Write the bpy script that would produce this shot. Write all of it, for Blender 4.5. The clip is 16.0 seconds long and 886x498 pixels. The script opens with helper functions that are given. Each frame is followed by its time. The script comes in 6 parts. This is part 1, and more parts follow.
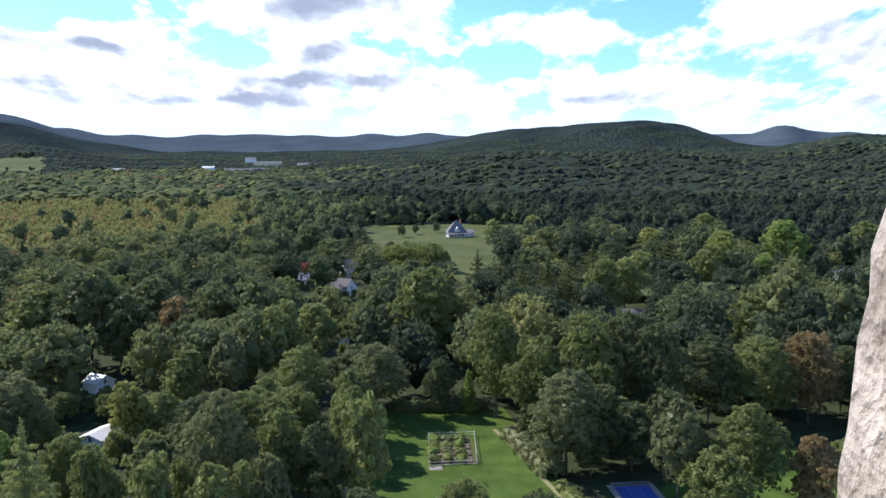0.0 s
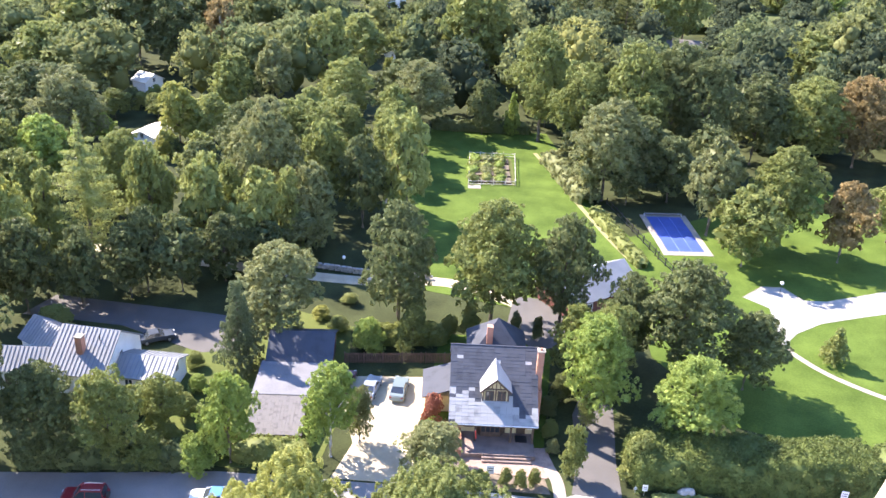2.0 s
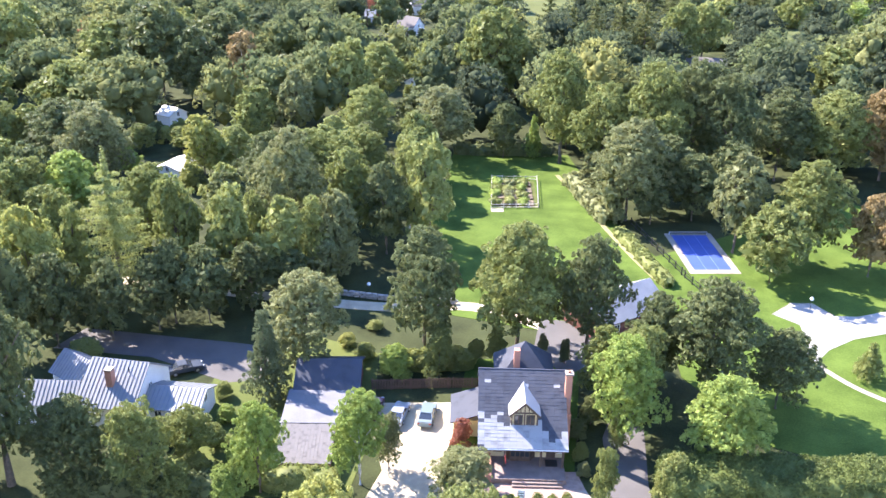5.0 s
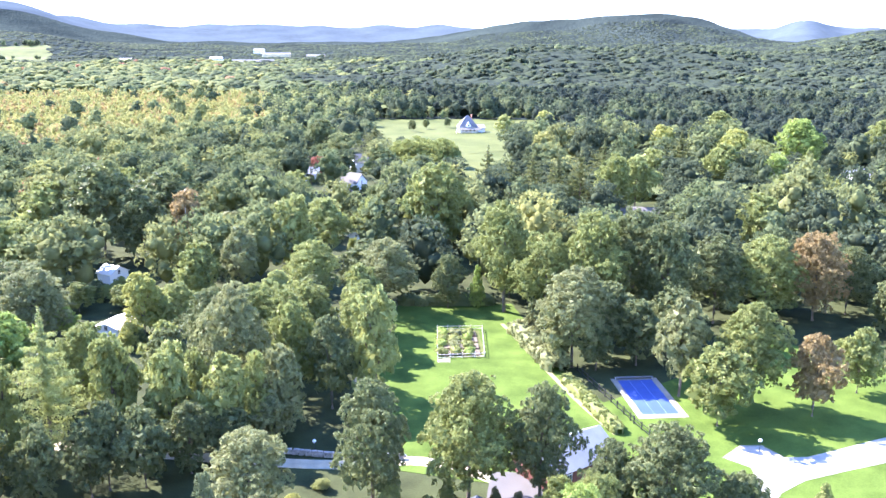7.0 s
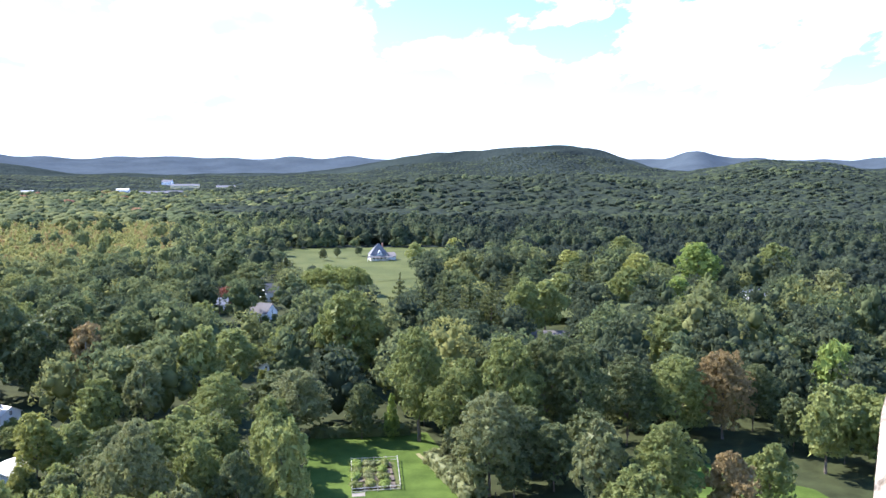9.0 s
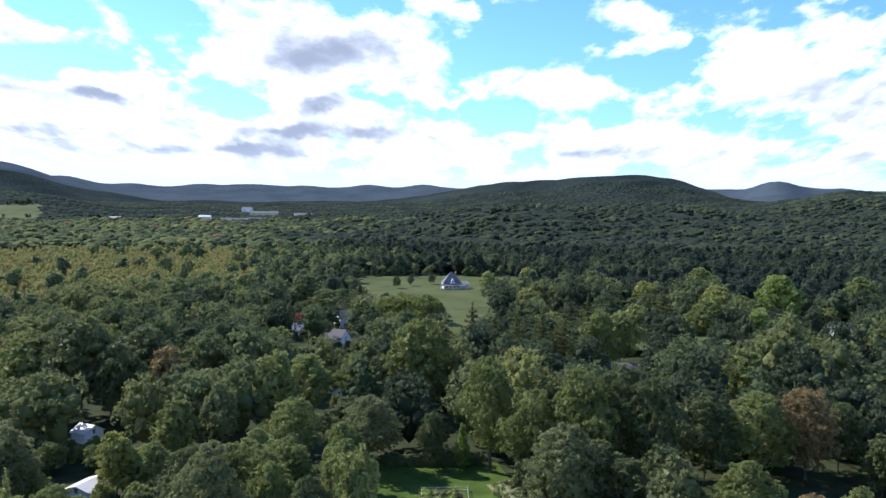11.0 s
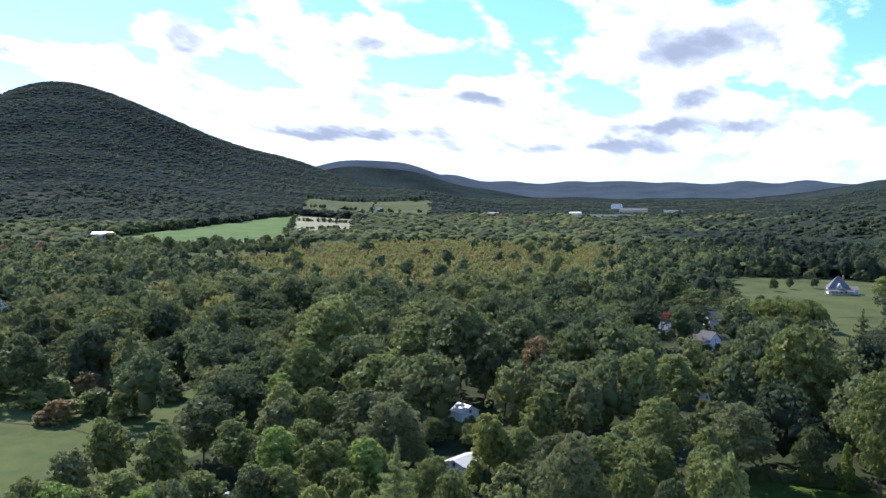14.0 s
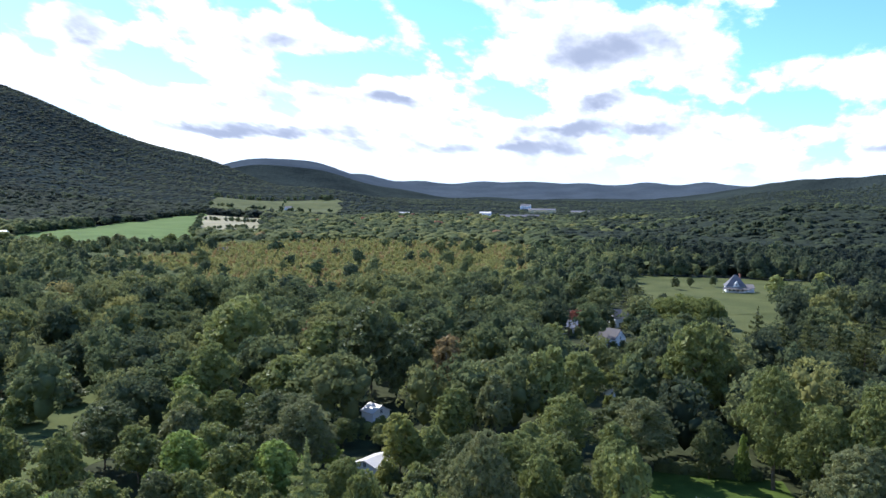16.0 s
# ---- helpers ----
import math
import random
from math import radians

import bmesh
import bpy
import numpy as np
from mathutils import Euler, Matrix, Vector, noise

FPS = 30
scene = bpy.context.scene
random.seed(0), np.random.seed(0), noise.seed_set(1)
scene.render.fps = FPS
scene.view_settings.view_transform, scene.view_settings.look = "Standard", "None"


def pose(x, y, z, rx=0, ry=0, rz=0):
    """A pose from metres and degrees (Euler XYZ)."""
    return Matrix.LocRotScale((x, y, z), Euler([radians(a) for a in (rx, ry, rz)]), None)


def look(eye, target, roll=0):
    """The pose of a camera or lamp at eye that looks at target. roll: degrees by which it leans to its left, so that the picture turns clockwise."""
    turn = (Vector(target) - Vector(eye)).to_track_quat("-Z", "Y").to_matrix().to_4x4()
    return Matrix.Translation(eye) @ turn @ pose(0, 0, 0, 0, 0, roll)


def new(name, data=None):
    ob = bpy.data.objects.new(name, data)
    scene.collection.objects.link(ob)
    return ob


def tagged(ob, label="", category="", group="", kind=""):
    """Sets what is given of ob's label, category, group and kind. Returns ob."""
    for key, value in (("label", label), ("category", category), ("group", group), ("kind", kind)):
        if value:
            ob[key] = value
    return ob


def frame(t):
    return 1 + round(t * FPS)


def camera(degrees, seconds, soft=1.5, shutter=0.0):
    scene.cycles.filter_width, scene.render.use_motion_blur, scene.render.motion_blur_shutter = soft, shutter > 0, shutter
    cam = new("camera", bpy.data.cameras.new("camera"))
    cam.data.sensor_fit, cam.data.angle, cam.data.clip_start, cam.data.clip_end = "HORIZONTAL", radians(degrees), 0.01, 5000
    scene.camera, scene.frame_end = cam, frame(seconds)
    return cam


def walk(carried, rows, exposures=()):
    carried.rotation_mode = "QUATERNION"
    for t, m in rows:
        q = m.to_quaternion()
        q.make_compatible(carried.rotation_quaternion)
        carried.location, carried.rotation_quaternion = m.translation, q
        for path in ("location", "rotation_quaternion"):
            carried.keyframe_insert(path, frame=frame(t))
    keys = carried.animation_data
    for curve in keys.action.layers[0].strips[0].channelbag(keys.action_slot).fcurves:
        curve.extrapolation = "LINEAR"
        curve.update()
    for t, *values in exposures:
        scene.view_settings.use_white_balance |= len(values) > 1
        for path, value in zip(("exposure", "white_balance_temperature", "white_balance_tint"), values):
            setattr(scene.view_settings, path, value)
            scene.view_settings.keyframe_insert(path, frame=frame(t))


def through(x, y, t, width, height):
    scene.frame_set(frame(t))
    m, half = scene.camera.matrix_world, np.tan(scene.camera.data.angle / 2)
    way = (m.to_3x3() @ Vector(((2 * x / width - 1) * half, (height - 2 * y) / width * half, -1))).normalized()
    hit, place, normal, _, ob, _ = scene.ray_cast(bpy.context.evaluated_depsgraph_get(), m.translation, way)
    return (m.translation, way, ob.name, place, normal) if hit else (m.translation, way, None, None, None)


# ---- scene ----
# The view from a slot window high in a stone monument; z = 0 is the ground at its foot.
cam = camera(54.2, 16.0)
# seconds, x, y, z, yaw, pitch, roll
PATH = [
    (0, 0.00, -0.20, 61.0, -0.09, -7.31, 0.10),
    (0.5, 0.00, -0.14, 61.0, 1.92, -10.09, -1.25),
    (0.7, 0.00, -0.12, 61.0, 2.74, -11.16, -1.00),
    (1, 0.00, -0.08, 61.0, 3.07, -13.50, -0.84),
    (1.5, 0.00, -0.04, 61.0, 2.50, -20.06, -1.43),
    (2, 0.00, 0.00, 61.0, 3.77, -25.81, -2.74),
    (2.5, 0.00, 0.00, 61.0, 4.46, -29.90, -2.09),
    (3, 0.00, 0.00, 61.0, 5.15, -32.85, -2.12),
    (3.4, 0.00, 0.00, 61.0, 5.38, -33.55, -2.05),
    (3.5, 0.00, 0.00, 61.0, 5.47, -33.40, -1.98),
    (4, 0.00, 0.00, 61.0, 5.27, -30.34, -1.26),
    (4.5, 0.00, 0.00, 61.0, 5.12, -26.85, -0.91),
    (4.7, 0.00, 0.00, 61.0, 4.96, -25.76, -0.80),
    (6.8, 0.00, 0.00, 61.0, 1.10, -15.22, -0.57),
    (7, 0.00, 0.00, 61.0, 0.69, -14.21, -0.45),
    (7.5, 0.00, 0.00, 61.0, -0.42, -11.69, 0.03),
    (8, 0.00, 0.00, 61.0, -1.56, -9.45, -0.06),
    (8.5, 0.00, 0.00, 61.0, -2.97, -7.39, -0.02),
    (8.7, 0.00, 0.00, 61.0, -3.87, -6.63, -0.20),
    (9.5, 0.00, 0.00, 61.0, -6.40, -4.90, 0.00),
    (10.2, 0.00, 0.00, 61.0, -5.60, -4.20, 0.15),
    (10.8, 0.00, 0.00, 61.0, -2.16, -4.10, 0.31),
    (11, 0.00, 0.00, 61.0, -0.34, -3.90, -0.55),
    (11.5, 0.00, 0.00, 61.0, 4.54, -3.54, 0.74),
    (12, 0.00, 0.00, 61.0, 10.71, -3.77, -0.13),
    (12.5, 0.00, 0.00, 61.0, 15.52, -3.88, -0.52),
    (13, 0.00, 0.00, 61.0, 19.57, -4.14, -0.45),
    (13.5, 0.00, 0.00, 61.0, 22.64, -4.29, -0.96),
    (14, 0.00, 0.00, 61.0, 23.72, -4.27, -0.22),
    (14.5, 0.00, 0.00, 61.0, 25.34, -4.52, -0.91),
    (15, -0.02, 0.00, 61.0, 26.10, -4.81, -1.20),
    (15.5, 0.00, 0.00, 61.0, 23.80, -4.80, -1.67),
    (16, 0.00, 0.00, 61.0, 17.85, -4.25, -0.67),
]
EXPOSURES = [(0.0, 0.62, 5900, 12), (0.5, 0.8, 5900, 12), (1.0, 1.3, 6150, 13), (1.5, 1.95, 6450, 16), (2.0, 2.26, 6650, 18), (2.5, 2.25, 6750, 20), (3.5, 2.15, 6750, 20), (4.5, 2.25, 6500, 19), (7.0, 2.9, 5850, 23), (8.0, 2.68, 5850, 21), (8.7, 2.0, 5900, 17), (10.0, 0.75, 5850, 12), (11.0, 0.6, 5800, 11), (12.5, 0.58, 5800, 11), (14.5, 0.7, 5800, 12), (16.0, 0.7, 5800, 12)]
walk(cam, [(t, pose(x, y, z, 90 + p, r, w)) for t, x, y, z, w, p, r in PATH], EXPOSURES)

# ---- sun and sky ----
SUN_AZ, SUN_EL = 56.0, 41.0   # degrees left of +y, degrees up
SUN_DIR = Vector((-math.sin(radians(SUN_AZ)) * math.cos(radians(SUN_EL)), math.cos(radians(SUN_AZ)) * math.cos(radians(SUN_EL)), math.sin(radians(SUN_EL))))
sun_data = bpy.data.lights.new("sun", "SUN")
sun_data.energy, sun_data.angle, sun_data.color = 4.5, radians(0.6), (1.0, 0.925, 0.84)
sun = new("sun", sun_data)
sun.matrix_world = look(SUN_DIR * 300, (0, 0, 0))


def build_world():
    w = bpy.data.worlds.new("sky")
    scene.world = w
    w.use_nodes = True
    nt = w.node_tree
    N, L = nt.nodes, nt.links
    bg = N["Background"]

    def node(kind, **kw):
        n = N.new(kind)
        for k, v in kw.items():
            n.inputs[k].default_value = v
        return n

    def mathn(op, a, b=None, clamp=False):
        n = N.new("ShaderNodeMath")
        n.operation, n.use_clamp = op, clamp
        for i, v in enumerate((a, b)):
            if v is None:
                continue
            if isinstance(v, (int, float)):
                n.inputs[i].default_value = v
            else:
                L.new(v, n.inputs[i])
        return n.outputs[0]

    def ramp(src, lo, hi):
        n = N.new("ShaderNodeMapRange")
        n.interpolation_type = "SMOOTHSTEP"
        n.inputs["From Min"].default_value, n.inputs["From Max"].default_value = lo, hi
        L.new(src, n.inputs["Value"])
        return n.outputs["Result"]

    def mix(fac, a, b):
        n = N.new("ShaderNodeMix")
        n.data_type = "RGBA"
        L.new(fac, n.inputs["Factor"])
        for sock, v in ((n.inputs[6], a), (n.inputs[7], b)):
            if isinstance(v, tuple):
                sock.default_value = (*v, 1)
            else:
                L.new(v, sock)
        return n.outputs[2]

    sky = N.new("ShaderNodeTexSky")
    sky.sky_type, sky.sun_disc = "NISHITA", False
    sky.sun_elevation, sky.sun_rotation = radians(SUN_EL), radians(-SUN_AZ)
    sky.altitude, sky.air_density, sky.dust_density, sky.ozone_density = 300, 1.0, 0.6, 1.5
    skyc = N.new("ShaderNodeVectorMath")
    skyc.operation = "MULTIPLY"
    L.new(sky.outputs[0], skyc.inputs[0])
    skyc.inputs[1].default_value = (0.064, 0.094, 0.135)

    tc = N.new("ShaderNodeTexCoord")
    sep = N.new("ShaderNodeSeparateXYZ")
    L.new(tc.outputs["Generated"], sep.inputs[0])
    up = mathn("MAXIMUM", sep.outputs[2], 0.0)
    az = mathn("MULTIPLY", mathn("ARCTAN2", mathn("MULTIPLY", sep.outputs[0], -1.0), sep.outputs[1]), 57.296)
    el = mathn("MULTIPLY", mathn("ARCSINE", sep.outputs[2]), 57.296)

    def clouds(lift, scale, detail, rough=0.55, seed=0.0):
        """Cumulus noise in bearing and elevation, flattened towards the horizon; lift: degrees above the place seen."""
        e = mathn("ADD", el, lift)
        flat_e = mathn("MULTIPLY", mathn("POWER", mathn("MAXIMUM", mathn("ADD", e, 1.0), 0.1), 0.72), 0.60)
        wide = mathn("DIVIDE", mathn("MULTIPLY", az, 0.30), mathn("POWER", mathn("MAXIMUM", mathn("ADD", el, 3.0), 1.0), 0.30))
        comb = N.new("ShaderNodeCombineXYZ")
        L.new(wide, comb.inputs[0])
        L.new(flat_e, comb.inputs[1])
        comb.inputs[2].default_value = seed
        n = node("ShaderNodeTexNoise", Scale=scale, Detail=detail, Roughness=rough)
        L.new(comb.outputs[0], n.inputs["Vector"])
        return n.outputs["Fac"]

    # where the cloud banks and the blue gaps stand: bearing left of +y, elevation, half widths in degrees, weight
    waz = mathn("ADD", az, mathn("MULTIPLY", mathn("SUBTRACT", clouds(0.0, 1.6, 4.0, 0.55, 3.0), 0.5), 7.0))
    wel = mathn("ADD", el, mathn("MULTIPLY", mathn("SUBTRACT", clouds(0.0, 2.2, 4.0, 0.55, 11.0), 0.5), 2.2))

    def bank(a0, e0, wa, we, weight, ragged=False):
        da = mathn("DIVIDE", mathn("SUBTRACT", waz if ragged else az, a0), wa)
        de = mathn("DIVIDE", mathn("SUBTRACT", wel if ragged else el, e0), we)
        d2 = mathn("ADD", mathn("MULTIPLY", da, da), mathn("MULTIPLY", de, de))
        return mathn("MULTIPLY", mathn("EXPONENT", mathn("MULTIPLY", d2, -1.0)), weight)

    def total(items):
        out = items[0]
        for q in items[1:]:
            out = mathn("ADD", out, q)
        return out

    BLUE = ((35.8, 6.7, 3.8, 1.0), (25.0, 10.3, 2.4, 2.0), (11.6, 12.2, 1.6, 1.0), (-6.0, 9.8, 7.0, 1.7), (-6.1, 5.3, 2.2, 1.1), (-11.9, 7.6, 3.6, 0.9), (13.0, 4.9, 2.0, 0.8), (-3.7, 4.3, 2.2, 0.7), (22.9, 7.7, 3.6, 0.7), (-16.3, 4.4, 4.0, 1.2), (46.7, 9.3, 3.4, 1.8), (50.4, 10.5, 4.0, 1.2), (-9.0, 13.5, 9.0, 2.0))
    WHITE_BANKS = ((5.5, 9.3, 5.5, 2.0, 0.13), (39.0, 9.3, 3.4, 1.7, 0.13), (-20.5, 8.0, 4.5, 2.2, 0.12), (16.5, 9.4, 3.6, 1.6, 0.10), (30.5, 9.4, 2.8, 1.2, 0.13), (-8.5, 6.8, 2.6, 1.0, 0.10), (51.0, 7.8, 4.0, 1.0, 0.10), (24.0, 5.8, 6.0, 0.9, 0.10), (15.0, 3.0, 34.0, 1.4, 0.10))
    GREY = ((17.5, 12.2, 10.0, 0.8), (29.3, 8.9, 2.2, 0.75), (6.0, 8.8, 4.2, 1.35), (25.7, 5.5, 3.2, 0.45), (20.1, 5.5, 1.7, 0.45), (15.5, 6.2, 0.9, 0.6), (7.2, 5.5, 1.9, 0.4), (4.2, 3.7, 3.4, 0.45), (9.9, 3.8, 1.3, 0.4), (-13.4, 5.4, 1.6, 0.55), (-24.5, 6.0, 2.2, 1.1), (-21.9, 2.6, 3.6, 0.4), (-9.0, 2.6, 1.2, 0.45), (39.8, 9.2, 1.4, 1.0), (51.0, 7.7, 1.7, 0.4), (30.0, 3.4, 6.0, 0.3), (14.0, 2.5, 5.0, 0.3))
    greys = total([bank(a, e, wa * 1.35, we * 1.45, 0.19, True) for a, e, wa, we in GREY])
    place = mathn("ADD", total([bank(*q, -0.14) for q in BLUE] + [bank(*q) for q in WHITE_BANKS]), mathn("MULTIPLY", greys, 0.45))
    bias = mathn("MULTIPLY", mathn("SUBTRACT", 0.15, up), 0.25)   # cumulus thin out towards the zenith
    lay = mathn("ADD", place, bias)
    dens = mathn("ADD", clouds(0.0, 1.0, 9.0, 0.56), lay)
    above = mathn("ADD", clouds(0.75, 1.0, 5.0, 0.55), lay)
    cover = ramp(dens, 0.460, 0.575)
    # tops in the sun, flat bases in shade
    under = ramp(mathn("ADD", above, greys), 0.49, 0.93)
    puff = clouds(0.0, 3.2, 6.0, 0.6, 7.0)
    white = mix(ramp(puff, 0.38, 0.62), (0.78, 0.81, 0.86), (1.3, 1.29, 1.26))
    cloudc = mix(under, white, (0.27, 0.30, 0.375))
    low = ramp(up, 0.0, 0.05)
    cloudc2 = mix(low, (0.54, 0.60, 0.68), cloudc)
    col = mix(cover, skyc.outputs[0], cloudc2)
    hazy = mix(ramp(up, -0.01, 0.035), (0.60, 0.70, 0.82), col)
    L.new(hazy, bg.inputs["Color"])
    bg.inputs["Strength"].default_value = 1.15


build_world()

# ---- materials ----
def paint(name, col, rough=0.8, var=0.25, scale=1.0, bump=0.0, metal=0.0, fine=12.0, other=None, spec=0.4, translucent=0.0, per_object=0.0, per_leaf=0.0):
    """A surface with variation at two scales (in metres), optional second colour, bump and leaf translucency."""
    m = bpy.data.materials.new(name)
    m.use_nodes = True
    nt = m.node_tree
    N, L = nt.nodes, nt.links
    b = N["Principled BSDF"]
    b.inputs["Roughness"].default_value, b.inputs["Metallic"].default_value = rough, metal
    b.inputs["Specular IOR Level"].default_value = spec
    geo = N.new("ShaderNodeNewGeometry")
    src = geo.outputs["Position"]
    n1 = N.new("ShaderNodeTexNoise")
    n1.inputs["Scale"].default_value, n1.inputs["Detail"].default_value = 1.0 / scale, 4
    n2 = N.new("ShaderNodeTexNoise")
    n2.inputs["Scale"].default_value, n2.inputs["Detail"].default_value = fine / scale, 6
    for n in (n1, n2):
        L.new(src, n.inputs["Vector"])
    add = N.new("ShaderNodeMath")
    add.operation = "MULTIPLY_ADD"
    L.new(n2.outputs["Fac"], add.inputs[0])
    add.inputs[1].default_value = 0.6
    L.new(n1.outputs["Fac"], add.inputs[2])
    last = add.outputs[0]
    if per_object:
        info = N.new("ShaderNodeObjectInfo")
        a2 = N.new("ShaderNodeMath")
        a2.operation = "MULTIPLY_ADD"
        L.new(info.outputs["Random"], a2.inputs[0])
        a2.inputs[1].default_value = per_object
        L.new(last, a2.inputs[2])
        last = a2.outputs[0]
    if per_leaf:
        leafgeo = N.new("ShaderNodeNewGeometry")
        a3 = N.new("ShaderNodeMath")
        a3.operation = "MULTIPLY_ADD"
        L.new(leafgeo.outputs["Random Per Island"], a3.inputs[0])
        a3.inputs[1].default_value = per_leaf
        L.new(last, a3.inputs[2])
        last = a3.outputs[0]
    ramp = N.new("ShaderNodeValToRGB")
    lo, hi = ramp.color_ramp.elements
    lo.position, hi.position = 0.45, 1.0
    dark = [max(0.0, c * (1 - var)) for c in col]
    light = other or [min(0.95, c * (1 + var)) for c in col]
    lo.color, hi.color = (*dark, 1), (*light, 1)
    L.new(last, ramp.inputs[0])
    L.new(ramp.outputs[0], b.inputs["Base Color"])
    if bump:
        bp = N.new("ShaderNodeBump")
        bp.inputs["Strength"].default_value, bp.inputs["Distance"].default_value = 0.7, bump
        L.new(n2.outputs["Fac"], bp.inputs["Height"])
        L.new(bp.outputs[0], b.inputs["Normal"])
    if translucent:
        tr = N.new("ShaderNodeBsdfTranslucent")
        L.new(ramp.outputs[0], tr.inputs["Color"])
        mx = N.new("ShaderNodeMixShader")
        mx.inputs[0].default_value = translucent
        L.new(b.outputs[0], mx.inputs[1])
        L.new(tr.outputs[0], mx.inputs[2])
        L.new(mx.outputs[0], N["Material Output"].inputs["Surface"])
    return m


def leaf(name, col, through=0.36):
    return paint("leaf_" + name, col, rough=0.55, var=0.42, scale=4.0, fine=4.0, spec=0.12, translucent=through, per_object=0.2, per_leaf=0.26)


LEAF = {
    "hedge": leaf("hedge", (0.078, 0.098, 0.027), 0.15),
    "pine": leaf("pine", (0.089, 0.098, 0.034)), "green": leaf("green", (0.159, 0.177, 0.055)), "dark": leaf("dark", (0.107, 0.123, 0.049)), "light": leaf("light", (0.200, 0.250, 0.062)),
    "olive": leaf("olive", (0.205, 0.222, 0.072)), "grey": leaf("grey", (0.168, 0.177, 0.074)), "blue": leaf("blue", (0.113, 0.136, 0.067)), "yellow": leaf("yellow", (0.240, 0.245, 0.068)),
    "rust": leaf("rust", (0.205, 0.151, 0.065)), "orange": leaf("orange", (0.525, 0.188, 0.059)), "red": leaf("red", (0.277, 0.115, 0.074))}


def woods_material(name, stops, scale=3.0, bump=0.6):
    """Distant foliage: hue from the tree's own tint, two scales of leaf mottling."""
    m = bpy.data.materials.new(name)
    m.use_nodes = True
    nt = m.node_tree
    N, L = nt.nodes, nt.links
    b = N["Principled BSDF"]
    b.inputs["Roughness"].default_value, b.inputs["Specular IOR Level"].default_value = 0.9, 0.04
    at = N.new("ShaderNodeAttribute")
    at.attribute_name = "tint"
    geo = N.new("ShaderNodeNewGeometry")
    n1 = N.new("ShaderNodeTexNoise")
    n1.inputs["Scale"].default_value, n1.inputs["Detail"].default_value = 1.0 / scale, 6
    L.new(geo.outputs["Position"], n1.inputs["Vector"])
    ramp = N.new("ShaderNodeValToRGB")
    els = ramp.color_ramp.elements
    while len(els) < len(stops):
        els.new(0.5)
    for e, (p, c) in zip(els, stops):
        e.position, e.color = p, (*c, 1)
    L.new(at.outputs["Fac"], ramp.inputs[0])
    mr = N.new("ShaderNodeMapRange")
    mr.inputs["From Min"].default_value, mr.inputs["From Max"].default_value = 0.3, 0.7
    mr.inputs["To Min"].default_value, mr.inputs["To Max"].default_value = 0.75, 1.25
    L.new(n1.outputs["Fac"], mr.inputs["Value"])
    mul = N.new("ShaderNodeVectorMath")
    mul.operation = "SCALE"
    L.new(ramp.outputs[0], mul.inputs[0])
    L.new(mr.outputs[0], mul.inputs["Scale"])
    L.new(mul.outputs[0], b.inputs["Base Color"])
    bp = N.new("ShaderNodeBump")
    bp.inputs["Strength"].default_value, bp.inputs["Distance"].default_value = 0.5, bump
    L.new(n1.outputs["Fac"], bp.inputs["Height"])
    L.new(bp.outputs[0], b.inputs["Normal"])
    tr = N.new("ShaderNodeBsdfTranslucent")
    L.new(mul.outputs[0], tr.inputs["Color"])
    mx = N.new("ShaderNodeMixShader")
    mx.inputs[0].default_value = 0.4
    L.new(b.outputs[0], mx.inputs[1])
    L.new(tr.outputs[0], mx.inputs[2])
    L.new(mx.outputs[0], N["Material Output"].inputs["Surface"])
    return m


# the lowest stop is blue-dark: cloud shade and haze in the leaf colour
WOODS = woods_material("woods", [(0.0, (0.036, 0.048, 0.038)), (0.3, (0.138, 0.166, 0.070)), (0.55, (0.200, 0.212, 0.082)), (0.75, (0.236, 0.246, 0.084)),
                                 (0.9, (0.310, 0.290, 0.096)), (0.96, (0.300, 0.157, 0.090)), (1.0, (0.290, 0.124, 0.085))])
BARK = paint("bark", (0.13, 0.105, 0.08), 0.9, 0.4, 0.4, 0.02)
BIRCH = paint("pale_bark", (0.42, 0.40, 0.36), 0.8, 0.5, 0.3, 0.01)
LAWN = paint("lawn", (0.054, 0.094, 0.015), 0.95, 0.40, 5.0, 0.06, fine=24.0, other=(0.092, 0.136, 0.025), spec=0.08)
MEADOW = paint("meadow", (0.066, 0.090, 0.024), 0.95, 0.35, 25.0, 0.05, fine=40.0, other=(0.106, 0.116, 0.038), spec=0.08)
DULLGRASS = paint("rough_grass", (0.072, 0.098, 0.028), 0.95, 0.3, 9.0, 0.04, fine=30.0, other=(0.105, 0.122, 0.036), spec=0.08)
CROP = paint("green_crop", (0.085, 0.140, 0.030), 0.95, 0.2, 30.0, 0.05, fine=30.0, other=(0.110, 0.165, 0.040), spec=0.08)
MARSH = paint("marsh_grass", (0.16, 0.145, 0.055), 0.95, 0.35, 20.0, 0.05, fine=20.0, spec=0.08)
DRYFIELD = paint("dry_field", (0.20, 0.18, 0.08), 0.9, 0.3, 25.0, 0.05, fine=40.0)
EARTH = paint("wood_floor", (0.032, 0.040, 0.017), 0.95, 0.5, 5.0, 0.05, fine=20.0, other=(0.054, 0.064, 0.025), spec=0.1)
# same surface as the parking, toned darker for the tree shade on the street
ROADTOP = paint("shade_toned_street_asphalt", (0.195, 0.182, 0.170), 0.95, 0.2, 4.0, 0.01, fine=60.0)
ASPHALT = paint("asphalt", (0.090, 0.084, 0.078), 0.95, 0.2, 4.0, 0.01, fine=60.0)
PARKING = paint("pale_asphalt", (0.27, 0.255, 0.225), 0.9, 0.14, 5.0, 0.01, fine=60.0)
